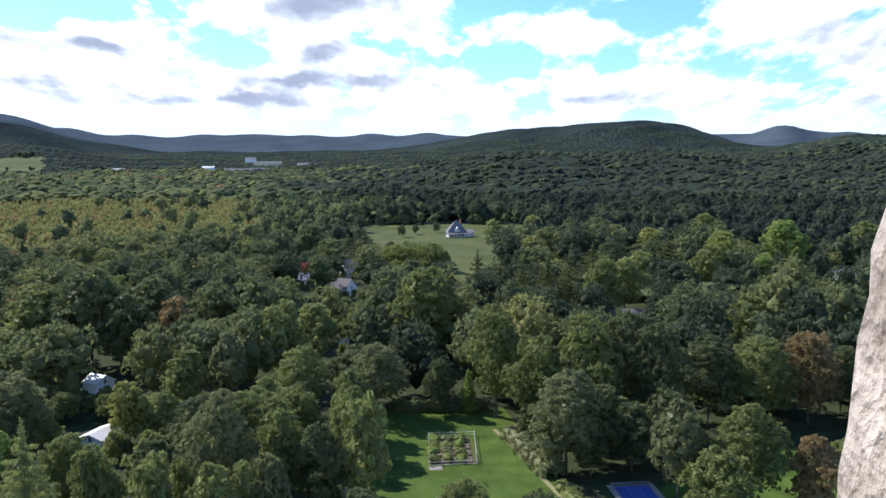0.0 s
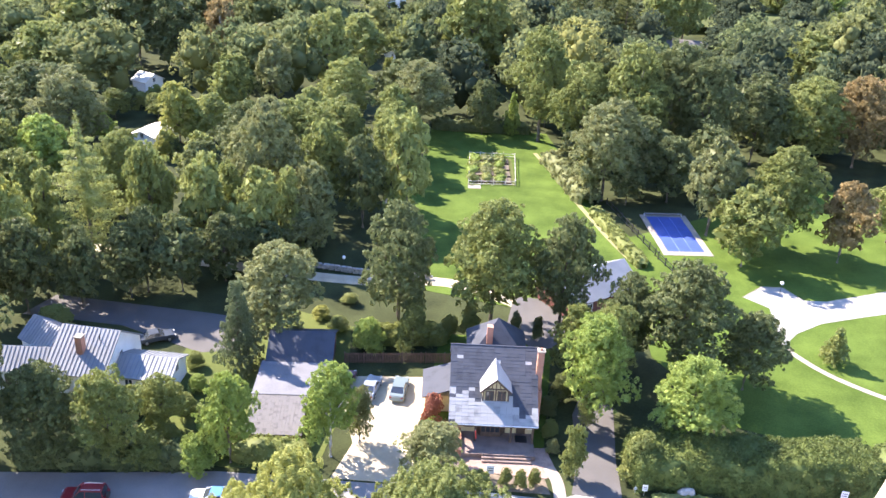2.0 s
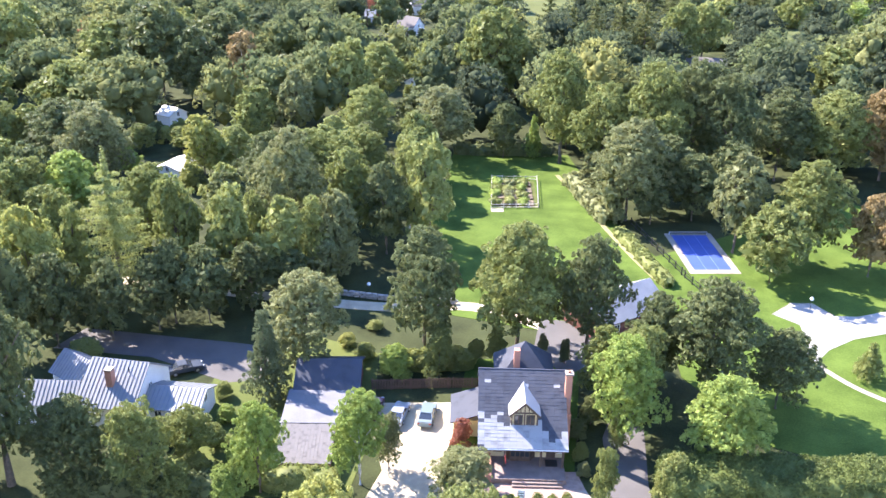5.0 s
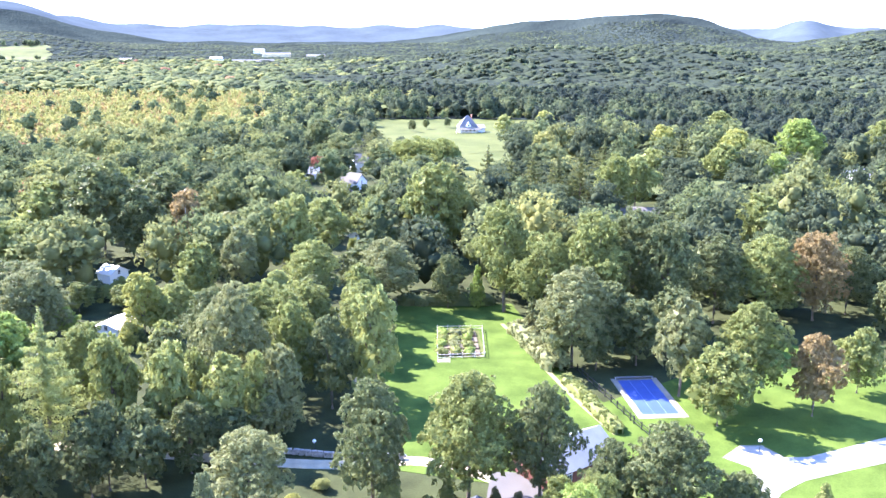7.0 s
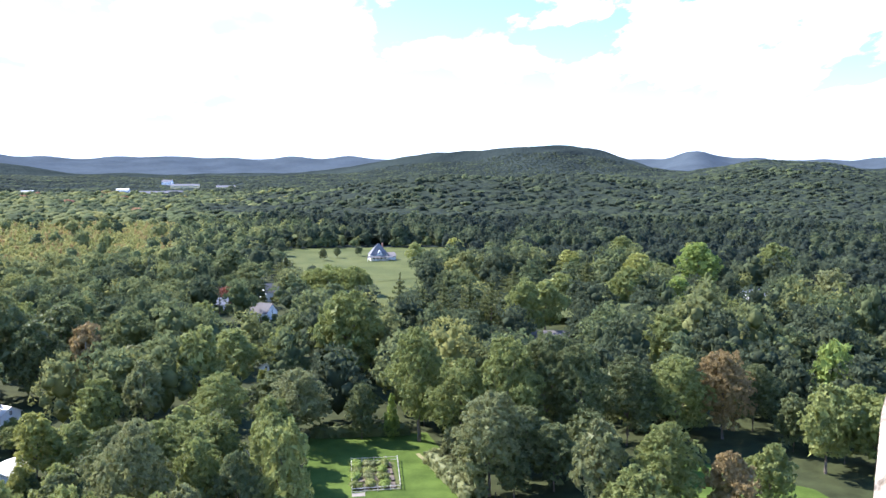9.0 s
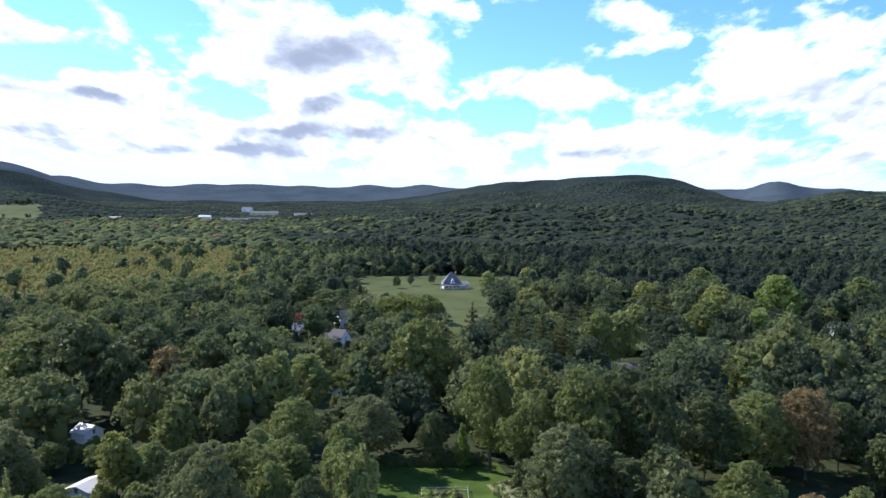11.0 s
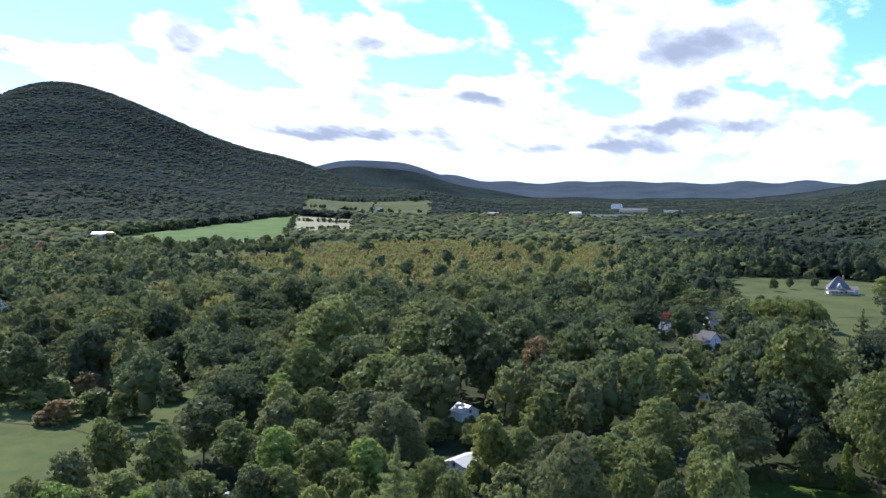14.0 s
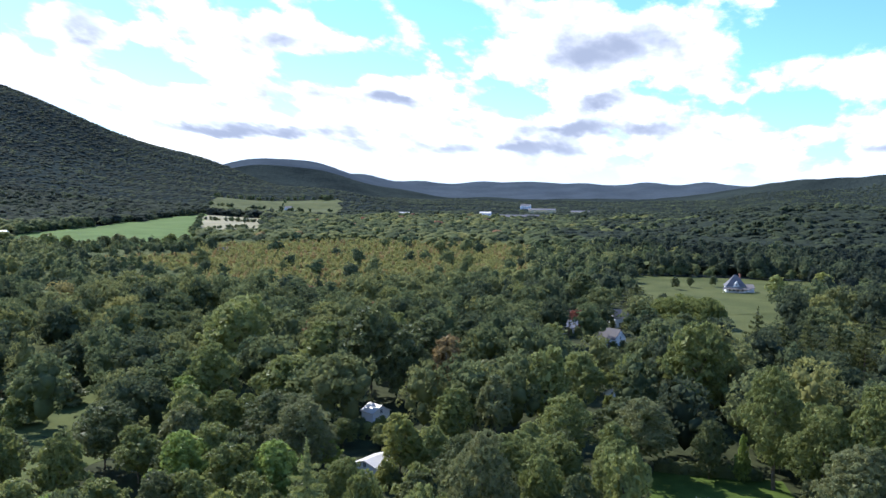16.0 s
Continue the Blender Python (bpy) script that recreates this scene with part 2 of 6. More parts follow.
GRAVEL = paint("gravel", (0.37, 0.31, 0.21), 0.95, 0.25, 2.0, 0.03, fine=40.0)
CONCRETE = paint("concrete", (0.26, 0.225, 0.18), 0.85, 0.2, 1.5, 0.01, fine=40.0)
STONE = paint("pale_limestone", (0.40, 0.32, 0.235), 0.95, 0.55, 0.13, 0.03, fine=6.0, other=(0.59, 0.51, 0.42), spec=0.15)
MORTAR = paint("mortar", (0.40, 0.37, 0.33), 0.95, 0.3, 0.05, 0.004)
DRYWALL = paint("field_stone", (0.30, 0.28, 0.25), 0.95, 0.45, 0.4, 0.03)
SLATE = paint("slate", (0.052, 0.056, 0.066), 0.85, 0.30, 1.2, 0.006, fine=14.0, per_object=0.25, spec=0.15)
PALESLATE = paint("worn_sunlit_slate", (0.200, 0.202, 0.205), 0.8, 0.35, 1.0, 0.006, fine=14.0, per_object=0.4, other=(0.31, 0.31, 0.30), spec=0.2)
SHINGLE = paint("grey_shingle", (0.110, 0.102, 0.095), 0.9, 0.4, 0.5, 0.01, fine=16.0, per_object=0.4)
FLATROOF = paint("roofing_felt", (0.135, 0.135, 0.14), 0.85, 0.2, 2.0, 0.005)
METALROOF = paint("standing_seam_metal", (0.21, 0.215, 0.215), 0.55, 0.15, 2.0, 0.0, metal=0.1)
PALEROOF = paint("white_metal_roof", (0.62, 0.585, 0.51), 0.55, 0.1, 2.0)
DARKSEAM = paint("seam", (0.17, 0.19, 0.22), 0.5, 0.1)
WHITEWALL = paint("white_clapboard", (0.74, 0.74, 0.72), 0.7, 0.1, 2.0)
CREAM = paint("cream_stucco", (0.62, 0.52, 0.30), 0.85, 0.12, 1.0)
TIMBER = paint("dark_timber", (0.10, 0.065, 0.045), 0.8, 0.35, 0.5)
REDBARN = paint("brown_red_boards", (0.16, 0.06, 0.045), 0.85, 0.3, 0.8)
BRICK = paint("brick", (0.36, 0.17, 0.11), 0.9, 0.3, 0.3, 0.01, fine=8.0, per_object=0.5)
BRICKPAVE = paint("brick_paving", (0.27, 0.185, 0.145), 0.9, 0.3, 0.6, 0.01, fine=10.0)
PORCH = paint("porch_boards", (0.19, 0.14, 0.115), 0.8, 0.25, 1.0)
POOLBLUE = paint("blue_pool_cover", (0.048, 0.082, 0.27), 0.5, 0.2, 3.0, 0.01)
RUBBER = paint("tyre_rubber", (0.03, 0.03, 0.03), 0.8, 0.2)
CHROME = paint("wheel_metal", (0.55, 0.56, 0.58), 0.3, 0.1, metal=0.9)
WHITE = paint("white_paint", (0.78, 0.78, 0.76), 0.6, 0.06)
PALEWOOD = paint("weathered_white_wood", (0.52, 0.48, 0.40), 0.85, 0.25, 0.6, fine=10.0)
BLACK = paint("black_paint", (0.02, 0.02, 0.022), 0.5, 0.2)
SIGNGREEN = paint("green_sign", (0.07, 0.19, 0.12), 0.6, 0.1)
REDCLOTH = paint("red_cloth", (0.5, 0.06, 0.06), 0.8, 0.1)
SOIL = paint("garden_soil", (0.14, 0.11, 0.075), 0.95, 0.4, 0.5, 0.03)
CURTAIN = paint("dim_interior", (0.06, 0.06, 0.06), 0.9, 0.2)


def car_paint(name, col, metal=0.0):
    m = paint(name, col, 0.30, 0.06, 2.0, metal=metal, spec=0.35)
    m.node_tree.nodes["Principled BSDF"].inputs["Coat Weight"].default_value = 0.25
    return m


GLASS = paint("dark_glass", (0.035, 0.042, 0.05), 0.06, 0.1, spec=0.9)
LAMPGLASS = paint("lamp_glass", (0.6, 0.6, 0.58), 0.1, 0.05, spec=0.8)
TAILRED = paint("tail_lamp", (0.4, 0.02, 0.02), 0.2, 0.05, spec=0.8)


# ---- geometry helpers ----
class Geo:
    """Collects vertices and faces for one mesh."""

    def __init__(self):
        self.v, self.f = [], []

    def add(self, verts, faces):
        k = len(self.v)
        self.v += [tuple(p) for p in verts]
        self.f += [tuple(i + k for i in f) for f in faces]
        return self

    def box(self, x0, y0, z0, x1, y1, z1, m=None):
        vs = [Vector((x, y, z)) for z in (z0, z1) for x, y in ((x0, y0), (x1, y0), (x1, y1), (x0, y1))]
        if m:
            vs = [m @ p for p in vs]
        return self.add(vs, [(3, 2, 1, 0), (4, 5, 6, 7), (0, 1, 5, 4), (1, 2, 6, 5), (2, 3, 7, 6), (3, 0, 4, 7)])

    def tube(self, pts, radii, n=8):
        """A tapered round bar through pts."""
        k = len(self.v)
        ways = [(Vector(b) - Vector(a)) for a, b in zip(pts, pts[1:])]
        ways.append(ways[-1])
        for p, r, w in zip(pts, radii, ways):
            q = w.to_track_quat("Z", "Y")
            for i in range(n):
                a = 2 * math.pi * i / n
                self.v.append(tuple(Vector(p) + q @ Vector((r * math.cos(a), r * math.sin(a), 0))))
        for s in range(len(pts) - 1):
            for i in range(n):
                j = (i + 1) % n
                self.f.append((k + s * n + i, k + s * n + j, k + (s + 1) * n + j, k + (s + 1) * n + i))
        self.f.append(tuple(k + i for i in reversed(range(n))))
        self.f.append(tuple(k + (len(pts) - 1) * n + i for i in range(n)))
        return self

    def slab(self, ring, z0, z1):
        """An upright prism over a ring of (x, y)."""
        n = len(ring)
        vs = [(x, y, z0) for x, y in ring] + [(x, y, z1) for x, y in ring]
        fs = [tuple(reversed(range(n))), tuple(range(n, 2 * n))] + [(i, (i + 1) % n, n + (i + 1) % n, n + i) for i in range(n)]
        return self.add(vs, fs)

    def plate(self, quad, thick):
        """A sloping sheet: four corners and the thickness below it."""
        q = [Vector(p) for p in quad]
        nrm = (q[1] - q[0]).cross(q[3] - q[0]).normalized()
        if nrm.z < 0:
            q.reverse()
            nrm = -nrm
        vs = [p - nrm * thick for p in q] + q
        return self.add(vs, [(3, 2, 1, 0), (4, 5, 6, 7), (0, 1, 5, 4), (1, 2, 6, 5), (2, 3, 7, 6), (3, 0, 4, 7)])

    def gable(self, tri, depth_vec):
        a = [Vector(p) for p in tri]
        d = Vector(depth_vec)
        return self.add(a + [p + d for p in a], [(0, 1, 2), (5, 4, 3), (0, 3, 4, 1), (1, 4, 5, 2), (2, 5, 3, 0)])


def part(name, geo, material, parent=None, label="", smooth=False):
    me = bpy.data.meshes.new(name)
    if isinstance(geo, Geo):
        me.from_pydata(geo.v, [], geo.f)
    else:
        geo.to_mesh(me)
        geo.free()
    me.materials.append(material)
    if smooth:
        me.polygons.foreach_set("use_smooth", [True] * len(me.polygons))
    me.update()
    ob = new(name, me)
    if parent:
        ob.parent = parent
    if label:
        tagged(ob, label)
    return ob


def share(name, source, parent, m=None):
    """Another object on the mesh of source."""
    ob = new(name, source.data)
    ob.parent = parent
    if m is not None:
        ob.matrix_basis = m
    return ob


def thing(name, x, y, z=0.0, turn=0.0, label="", category="", group="", kind=""):
    ob = new(name)
    ob.empty_display_size = 0.5
    ob.matrix_basis = pose(x, y, z, 0, 0, turn)
    return tagged(ob, label, category, group, kind)


def rounded(x0, y0, z0, x1, y1, z1, r=0.03, seg=2):
    bm = bmesh.new()
    bmesh.ops.create_cube(bm, size=1.0)
    for v in bm.verts:
        v.co = Vector(((x0 + x1) / 2 + v.co.x * (x1 - x0), (y0 + y1) / 2 + v.co.y * (y1 - y0), (z0 + z1) / 2 + v.co.z * (z1 - z0)))
    bmesh.ops.bevel(bm, geom=bm.edges[:], offset=r, segments=seg, affect="EDGES")
    return bm


def mesh_arrays(name, verts, faces, material, smooth=False, tint=None):
    """One mesh from numpy arrays of vertices and triangles."""
    me = bpy.data.meshes.new(name)
    nv, nf = len(verts), len(faces)
    me.vertices.add(nv)
    me.vertices.foreach_set("co", np.ascontiguousarray(verts, dtype=np.float32).ravel())
    k = faces.shape[1]
    me.loops.add(nf * k)
    me.polygons.add(nf)
    me.loops.foreach_set("vertex_index", np.ascontiguousarray(faces, dtype=np.int32).ravel())
    me.polygons.foreach_set("loop_start", np.arange(0, nf * k, k, dtype=np.int32))
    if smooth:
        me.polygons.foreach_set("use_smooth", np.ones(nf, dtype=bool))
    if tint is not None:
        at = me.attributes.new("tint", "FLOAT", "POINT")
        at.data.foreach_set("value", np.ascontiguousarray(tint, dtype=np.float32))
    me.materials.append(material)
    me.update(calc_edges=True)
    me.validate()
    return me


def spline(points, steps=6):
    """A smooth line through (x, y) points."""
    p = [Vector(q) for q in points]
    out = []
    for i in range(len(p) - 1):
        a, b, c, d = p[max(i - 1, 0)], p[i], p[i + 1], p[min(i + 2, len(p) - 1)]
        for s in range(steps):
            t = s / steps
            out.append(0.5 * ((2 * b) + (c - a) * t + (2 * a - 5 * b + 4 * c - d) * t * t + (3 * b - a - 3 * c + d) * t ** 3))
    out.append(p[-1])
    return [(q.x, q.y) for q in out]


def band(points, width):
    """A ring round a line, for paths and drives."""
    pts = [Vector(q) for q in spline(points)]
    left, right = [], []
    for i, p in enumerate(pts):
        w = (pts[min(i + 1, len(pts) - 1)] - pts[max(i - 1, 0)]).normalized()
        n = Vector((-w.y, w.x)) * (width / 2)
        left.append(tuple(p + n))
        right.append(tuple(p - n))
    return right + left[::-1]


def strip(name, points, width, material, z, label, category, cut=False):
    """A path or lane of even width along a smooth line."""
    ring = band(points, width)
    n = len(ring) // 2
    g = Geo()
    g.v = [(x, y, z) for x, y in ring] + [(x, y, -0.3) for x, y in ring]
    m = 2 * n
    g.f = [(i, i + 1, m - 2 - i, m - 1 - i) for i in range(n - 1)] + [(i, m + i, m + (i + 1) % m, (i + 1) % m) for i in range(m)]
    ob = part(name, g, material)
    if cut:
        CLEAR.append(ring)
    return tagged(ob, label, category, kind="structure")


# ---- the land ----
# hills: bearing left of +y in degrees, distance, spread in degrees, spread in metres, height
HILLS = (
    (46.2, 2900, 4.5, 560, 139), (48.2, 2900, 8.9, 700, 207), (37.7, 2900, 2.9, 420, 56), (28.7, 4200, 4.7, 300, 173), (32.3, 3000, 2.5, 400, 62), (26.5, 2300, 4.5, 300, 40),
    (-12.0, 3600, 3.7, 330, 110), (-3.7, 3700, 3.6, 330, 80), (-16.0, 3600, 2.0, 330, 29), (-21.5, 4450, 1.1, 250, 60), (-26.0, 1900, 5.0, 330, 63), (-4.0, 1150, 5.0, 160, 30), (-14.0, 1350, 4.0, 200, 28),
    (70.0, 3600, 14.0, 600, 150), (-60.0, 3500, 20.0, 600, 110), (120.0, 3600, 25.0, 600, 120), (-120.0, 3400, 25.0, 600, 140), (180.0, 3600, 25.0, 600, 160))


def land(x, y):
    """Height of the ground, for arrays."""
    x, y = np.asarray(x, float), np.asarray(y, float)
    r, az = np.hypot(x, y), np.degrees(np.arctan2(-x, y))
    h = 76.0 * np.exp(-((r - 4750) / 230.0) ** 2 / 2) * (1 + 0.12 * np.sin(az * 0.55 + 1) + 0.06 * np.sin(az * 1.7))
    for a0, r0, sa, sr, amp in HILLS:
        d = (az - a0 + 180) % 360 - 180
        h = h + amp * np.exp(-(d / sa) ** 2 / 2 - ((r - r0) / sr) ** 2 / 2)
    far = np.clip((r - 900) / 900, 0, 1)
    h = h + far * (6 * np.sin(x / 171 + 1.3) * np.sin(y / 203) + 3.5 * np.sin(x / 67 + y / 91) + 2 * np.sin(x / 39 - y / 31))
    return np.where(r < 700, 0.0, np.clip((r - 700) / 300, 0, 1) * h)


def build_ground():
    az = np.radians(np.concatenate([np.arange(-180, -40, 2.0), np.arange(-40, 65, 0.35), np.arange(65, 180, 2.0)]))
    r = np.concatenate([[1.0, 20, 60, 120, 250, 450, 700], np.linspace(760, 3980, 120)])
    A, R = np.meshgrid(az, r)
    X, Y = -np.sin(A) * R, np.cos(A) * R
    Z = land(X, Y)
    n = len(az)
    verts = np.stack([X, Y, Z], -1).reshape(-1, 3)
    i, j = np.meshgrid(np.arange(len(r) - 1), np.arange(n), indexing="ij")
    k = (j + 1) % n
    faces = np.stack([i * n + j, (i + 1) * n + j, (i + 1) * n + k, i * n + k], -1).reshape(-1, 4)
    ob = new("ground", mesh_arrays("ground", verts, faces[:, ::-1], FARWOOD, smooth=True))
    ob.data.materials.append(EARTH)
    near = np.repeat((r[:-1] < 450), n).astype(np.int32)
    ob.data.polygons.foreach_set("material_index", near)
    return tagged(ob, "dark wooded ground rolling out to the hills", "ground", kind="structure")


def far_wood():
    """Wooded land at any distance: leaf litter close by, closed canopy relief on the hills."""
    # the blue-dark base also carries the hills' haze and cloud shade
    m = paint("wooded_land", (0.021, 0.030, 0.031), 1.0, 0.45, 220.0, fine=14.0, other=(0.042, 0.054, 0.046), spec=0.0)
    nt = m.node_tree
    N, L = nt.nodes, nt.links
    geo = N.new("ShaderNodeNewGeometry")
    vo = N.new("ShaderNodeTexVoronoi")
    vo.inputs["Scale"].default_value = 1 / 11.0
    L.new(geo.outputs["Position"], vo.inputs["Vector"])
    bp = N.new("ShaderNodeBump")
    bp.invert = True
    bp.inputs["Strength"].default_value, bp.inputs["Distance"].default_value = 0.9, 3.5
    L.new(vo.outputs["Distance"], bp.inputs["Height"])
    L.new(bp.outputs[0], N["Principled BSDF"].inputs["Normal"])
    return m


FARWOOD = far_wood()
# the blue of distance haze is painted into this base colour
HAZEHILL = paint("far_hill", (0.062, 0.078, 0.088), 1.0, 0.18, 120.0, fine=6.0, spec=0.0)
ground = build_ground()


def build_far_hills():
    """The last ridges, their distance haze put into a blue base colour."""
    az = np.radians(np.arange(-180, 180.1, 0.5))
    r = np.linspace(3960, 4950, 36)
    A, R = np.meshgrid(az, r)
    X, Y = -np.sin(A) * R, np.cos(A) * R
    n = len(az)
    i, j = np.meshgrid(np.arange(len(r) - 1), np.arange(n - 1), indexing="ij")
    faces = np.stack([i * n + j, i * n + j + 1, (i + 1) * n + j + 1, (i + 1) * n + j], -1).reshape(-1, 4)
    ob = new("backdrop_hills", mesh_arrays("backdrop_hills", np.stack([X, Y, land(X, Y) - 1.0 * (R < 3970)], -1).reshape(-1, 3), faces, HAZEHILL, smooth=True))
    return tagged(ob, "wooded ridges on the far horizon, haze in their blue", "hills", kind="structure")


build_far_hills()
CLEAR = []   # open areas where no tree of the woods stands


def field(name, corners, material, label, category="field", cut=True, lift=0.25, n=24, kind="structure"):
    """An open field laid on the land between four corners."""
    q = [np.array(c, float) for c in corners]
    u, v = np.meshgrid(np.linspace(0, 1, n), np.linspace(0, 1, n), indexing="ij")
    P = (q[0][None, None] * ((1 - u) * (1 - v))[..., None] + q[1][None, None] * (u * (1 - v))[..., None] + q[2][None, None] * (u * v)[..., None] + q[3][None, None] * ((1 - u) * v)[..., None])
    wob = 1.0 * np.sin(P[..., 1] / 17) * (0.01 * np.hypot(P[..., 0], P[..., 1]) / 4)
    X, Y = P[..., 0] + wob, P[..., 1] + wob
    Z = land(X, Y) + lift
    i, j = np.meshgrid(np.arange(n - 1), np.arange(n - 1), indexing="ij")
    faces = np.stack([i * n + j, (i + 1) * n + j, (i + 1) * n + j + 1, i * n + j + 1], -1).reshape(-1, 4)
    ob = new(name, mesh_arrays(name, np.stack([X, Y, Z], -1).reshape(-1, 3), faces, material, smooth=True))
    if cut:
        CLEAR.append([tuple(c) for c in corners])
    return tagged(ob, label, category, kind=kind)


def flat(name, ring, material, z, label, category, cut=True, kind="structure", low=-0.3):
    """Lawn, road or paving: a slab over a ring, its top at z."""
    bm = bmesh.new()
    top = [bm.verts.new((x, y, z)) for x, y in ring]
    bm.faces.new(top)
    bmesh.ops.triangulate(bm, faces=bm.faces[:])
    edge = [bm.verts.new((x, y, low)) for x, y in ring]
    for i in range(len(ring)):
        j = (i + 1) % len(ring)
        bm.faces.new((top[j], top[i], edge[i], edge[j]))
    bmesh.ops.recalc_face_normals(bm, faces=bm.faces[:])
    ob = part(name, bm, material)
    if cut:
        CLEAR.append(list(ring))
    return tagged(ob, label, category, kind=kind)


def bearing(az, r):
    return (-math.sin(radians(az)) * r, math.cos(radians(az)) * r)


# lawns and fields
flat("lawn_front", [(-140, 20), (60, 20), (60, 55.5), (25, 55.5), (23.5, 57), (21.2, 58.6), (18.8, 60.1), (16.2, 61.1), (13, 62.1), (10.4, 63.1), (7.3, 63.5), (5.9, 63.2), (5.0, 62.4), (-24, 61.6), (-37, 60.6), (-48, 59.2), (-70, 56.4), (-140, 48)], LAWN, 0.06,
     "mown green lawn below the monument", "lawn")
flat("lawn_garden", [(-14, 117), (-8, 112), (8, 108), (24, 104), (24, 98), (32, 84), (44, 79.6), (72, 82), (90, 110), (84, 150), (62, 172), (48, 152), (26, 136), (20, 152), (16.5, 176), (14, 190), (-12, 190), (-13, 150)], LAWN, 0.05,
     "sunlit mown garden lawn behind the houses", "lawn")
flat("lawn_yard", [(-36, 94), (-36, 72), (-24, 70), (-15, 72), (-14, 82), (-16, 100), (-26, 104)], DULLGRASS, 0.05, "shaded rough yard grass between houses and shrubs", "lawn", cut=False)
flat("lawn_house", [(-5.2, 71), (-3.6, 71), (-2.6, 76.5), (9, 77.5), (11, 100), (-4, 100), (-4.5, 86)], LAWN, 0.05, "small grass strip beside the house", "lawn", cut=True)
flat("lawn_west", [(-112, 106), (-130, 98), (-230, 118), (-232, 160), (-188, 153), (-172, 156), (-160, 154), (-152, 163), (-144, 162), (-130, 147), (-135, 134), (-133, 118)], DULLGRASS, 0.05, "open green lawn sloping among dark trees", "lawn")
flat("scrub_ground", [(-128, 147), (-144, 163), (-152, 164), (-160, 155), (-172, 157), (-188, 154), (-232, 161), (-240, 215), (-160, 225), (-120, 200)], DULLGRASS, 0.04, "rough grass under low scrub", "scrub", cut=False)
field("meadow_house", [(-30, 415), (40, 455), (62, 615), (-62, 610)], MEADOW, "pale green meadow round the big house")
flat("meadow_strip", [(-32, 418), (-24, 325), (12, 315), (41, 458)], MEADOW, 0.1, "narrow tongue of meadow among the willows", "field")
flat("front_walk", [(-2.6, 74.6), (-2.4, 76.4), (9.2, 77.4), (10.4, 73.0), (9.0, 72.4), (-1.0, 72.6)], BRICKPAVE, 0.055, "worn brick-paved walk before the porch", "path", cut=False)
flat("planting_bed", [(-3.4, 71.0), (-2.4, 74.5), (-0.9, 72.5), (8.9, 72.3), (9.4, 70.0), (-3.2, 69.9)], SOIL, 0.06, "dark mulched bed with round bushes", "bed", cut=False)
field("field_green", [bearing(44.6, 800), bearing(33.8, 810), bearing(33.2, 1480), bearing(44.6, 960)], CROP, "bright green farm field under the mountain", lift=1.0)
field("field_marsh", [bearing(13, 430), bearing(31, 440), bearing(30, 800), bearing(14, 830)], MARSH, "pale yellow marsh grass under thin trees", cut=False, lift=0.12)
field("field_tan", [bearing(33.8, 960), bearing(29.6, 980), bearing(29.4, 1420), bearing(33.6, 1440)], DRYFIELD, "tan stubble field with hedgerows", lift=1.0)
field("field_far", [bearing(33.0, 1480), bearing(24.6, 1500), bearing(24.6, 1950), bearing(32.6, 1850)], MEADOW, "far pasture at the foot of the ridge", lift=1.2)

# roads, drives and paths
flat("road", [(-140, 56), (-70, 64.2), (-50.8, 66.2), (-39.6, 67.4), (-25, 69.4), (2.6, 69.6), (3.6, 62.46), (-24, 61.7), (-37, 60.7), (-48, 59.3), (-70, 56.5), (-140, 48.1)], ROADTOP, 0.03, "asphalt street toned grey for tree shade, with broken shadows", "road")
flat("parking", [(2.66, 69.58), (10.0, 69.2), (12.2, 70.4), (16.8, 69.8), (22.1, 67.9), (31.6, 69.6), (41.5, 70.8), (90, 76), (90, 20), (60, 20), (60, 55.4), (25, 55.4), (23.5, 56.9), (21.2, 58.5), (18.8, 60.0), (16.2, 61.0), (13, 62.0), (10.4, 63.0), (7.3, 63.4), (5.9, 63.1), (5.0, 62.34), (3.66, 62.4)], PARKING, 0.034, "sun-bleached pale asphalt parking apron", "parking")
flat("drive_hedge", [(11.6, 70.3), (17.0, 69.8), (16.8, 76), (17.6, 86), (14.4, 90), (12.6, 84), (12.6, 76)], ASPHALT, 0.038, "dark drive between clipped hedges", "drive")
flat("gravel_yard", [(-17.5, 88), (-5.0, 89.4), (-4.6, 84), (-5.6, 77), (-4.6, 69.8), (-13.4, 69.8), (-12.0, 75.6), (-14, 82)], GRAVEL, 0.064, "bright gravel parking yard", "drive")
flat("drive_back", [(-58, 102.6), (-36, 100.8), (-30, 100), (-30, 92), (-34, 91), (-46, 96), (-60, 97)], ASPHALT, 0.055, "shaded asphalt drive behind the metal-roofed house", "drive")
strip("lane", [(-60, 118), (-40, 115.5), (-24, 113.6), (-14, 113.4), (-4, 114.6), (6, 110), (12, 104)], 2.6, GRAVEL, 0.066, "pale gravel lane along a low stone wall", "lane", cut=True)
flat("drive_barn", [(6, 112), (10.6, 111.5), (14, 105), (13, 98), (8, 98), (5, 104)], ASPHALT, 0.07, "grey drive in front of the barn", "drive")
flat("drive_turning", [(40.6, 116.8), (44.2, 120.6), (47.4, 120.8), (49.4, 117.2), (53, 117.4), (60, 120.5), (80, 130), (81, 124), (64, 116), (57, 113.3), (50, 110.4), (45.5, 107), (42.6, 103.2), (40.8, 103.4), (43.0, 108), (43.6, 114)], PARKING, 0.07, "pale turning drive on the lawn", "drive")
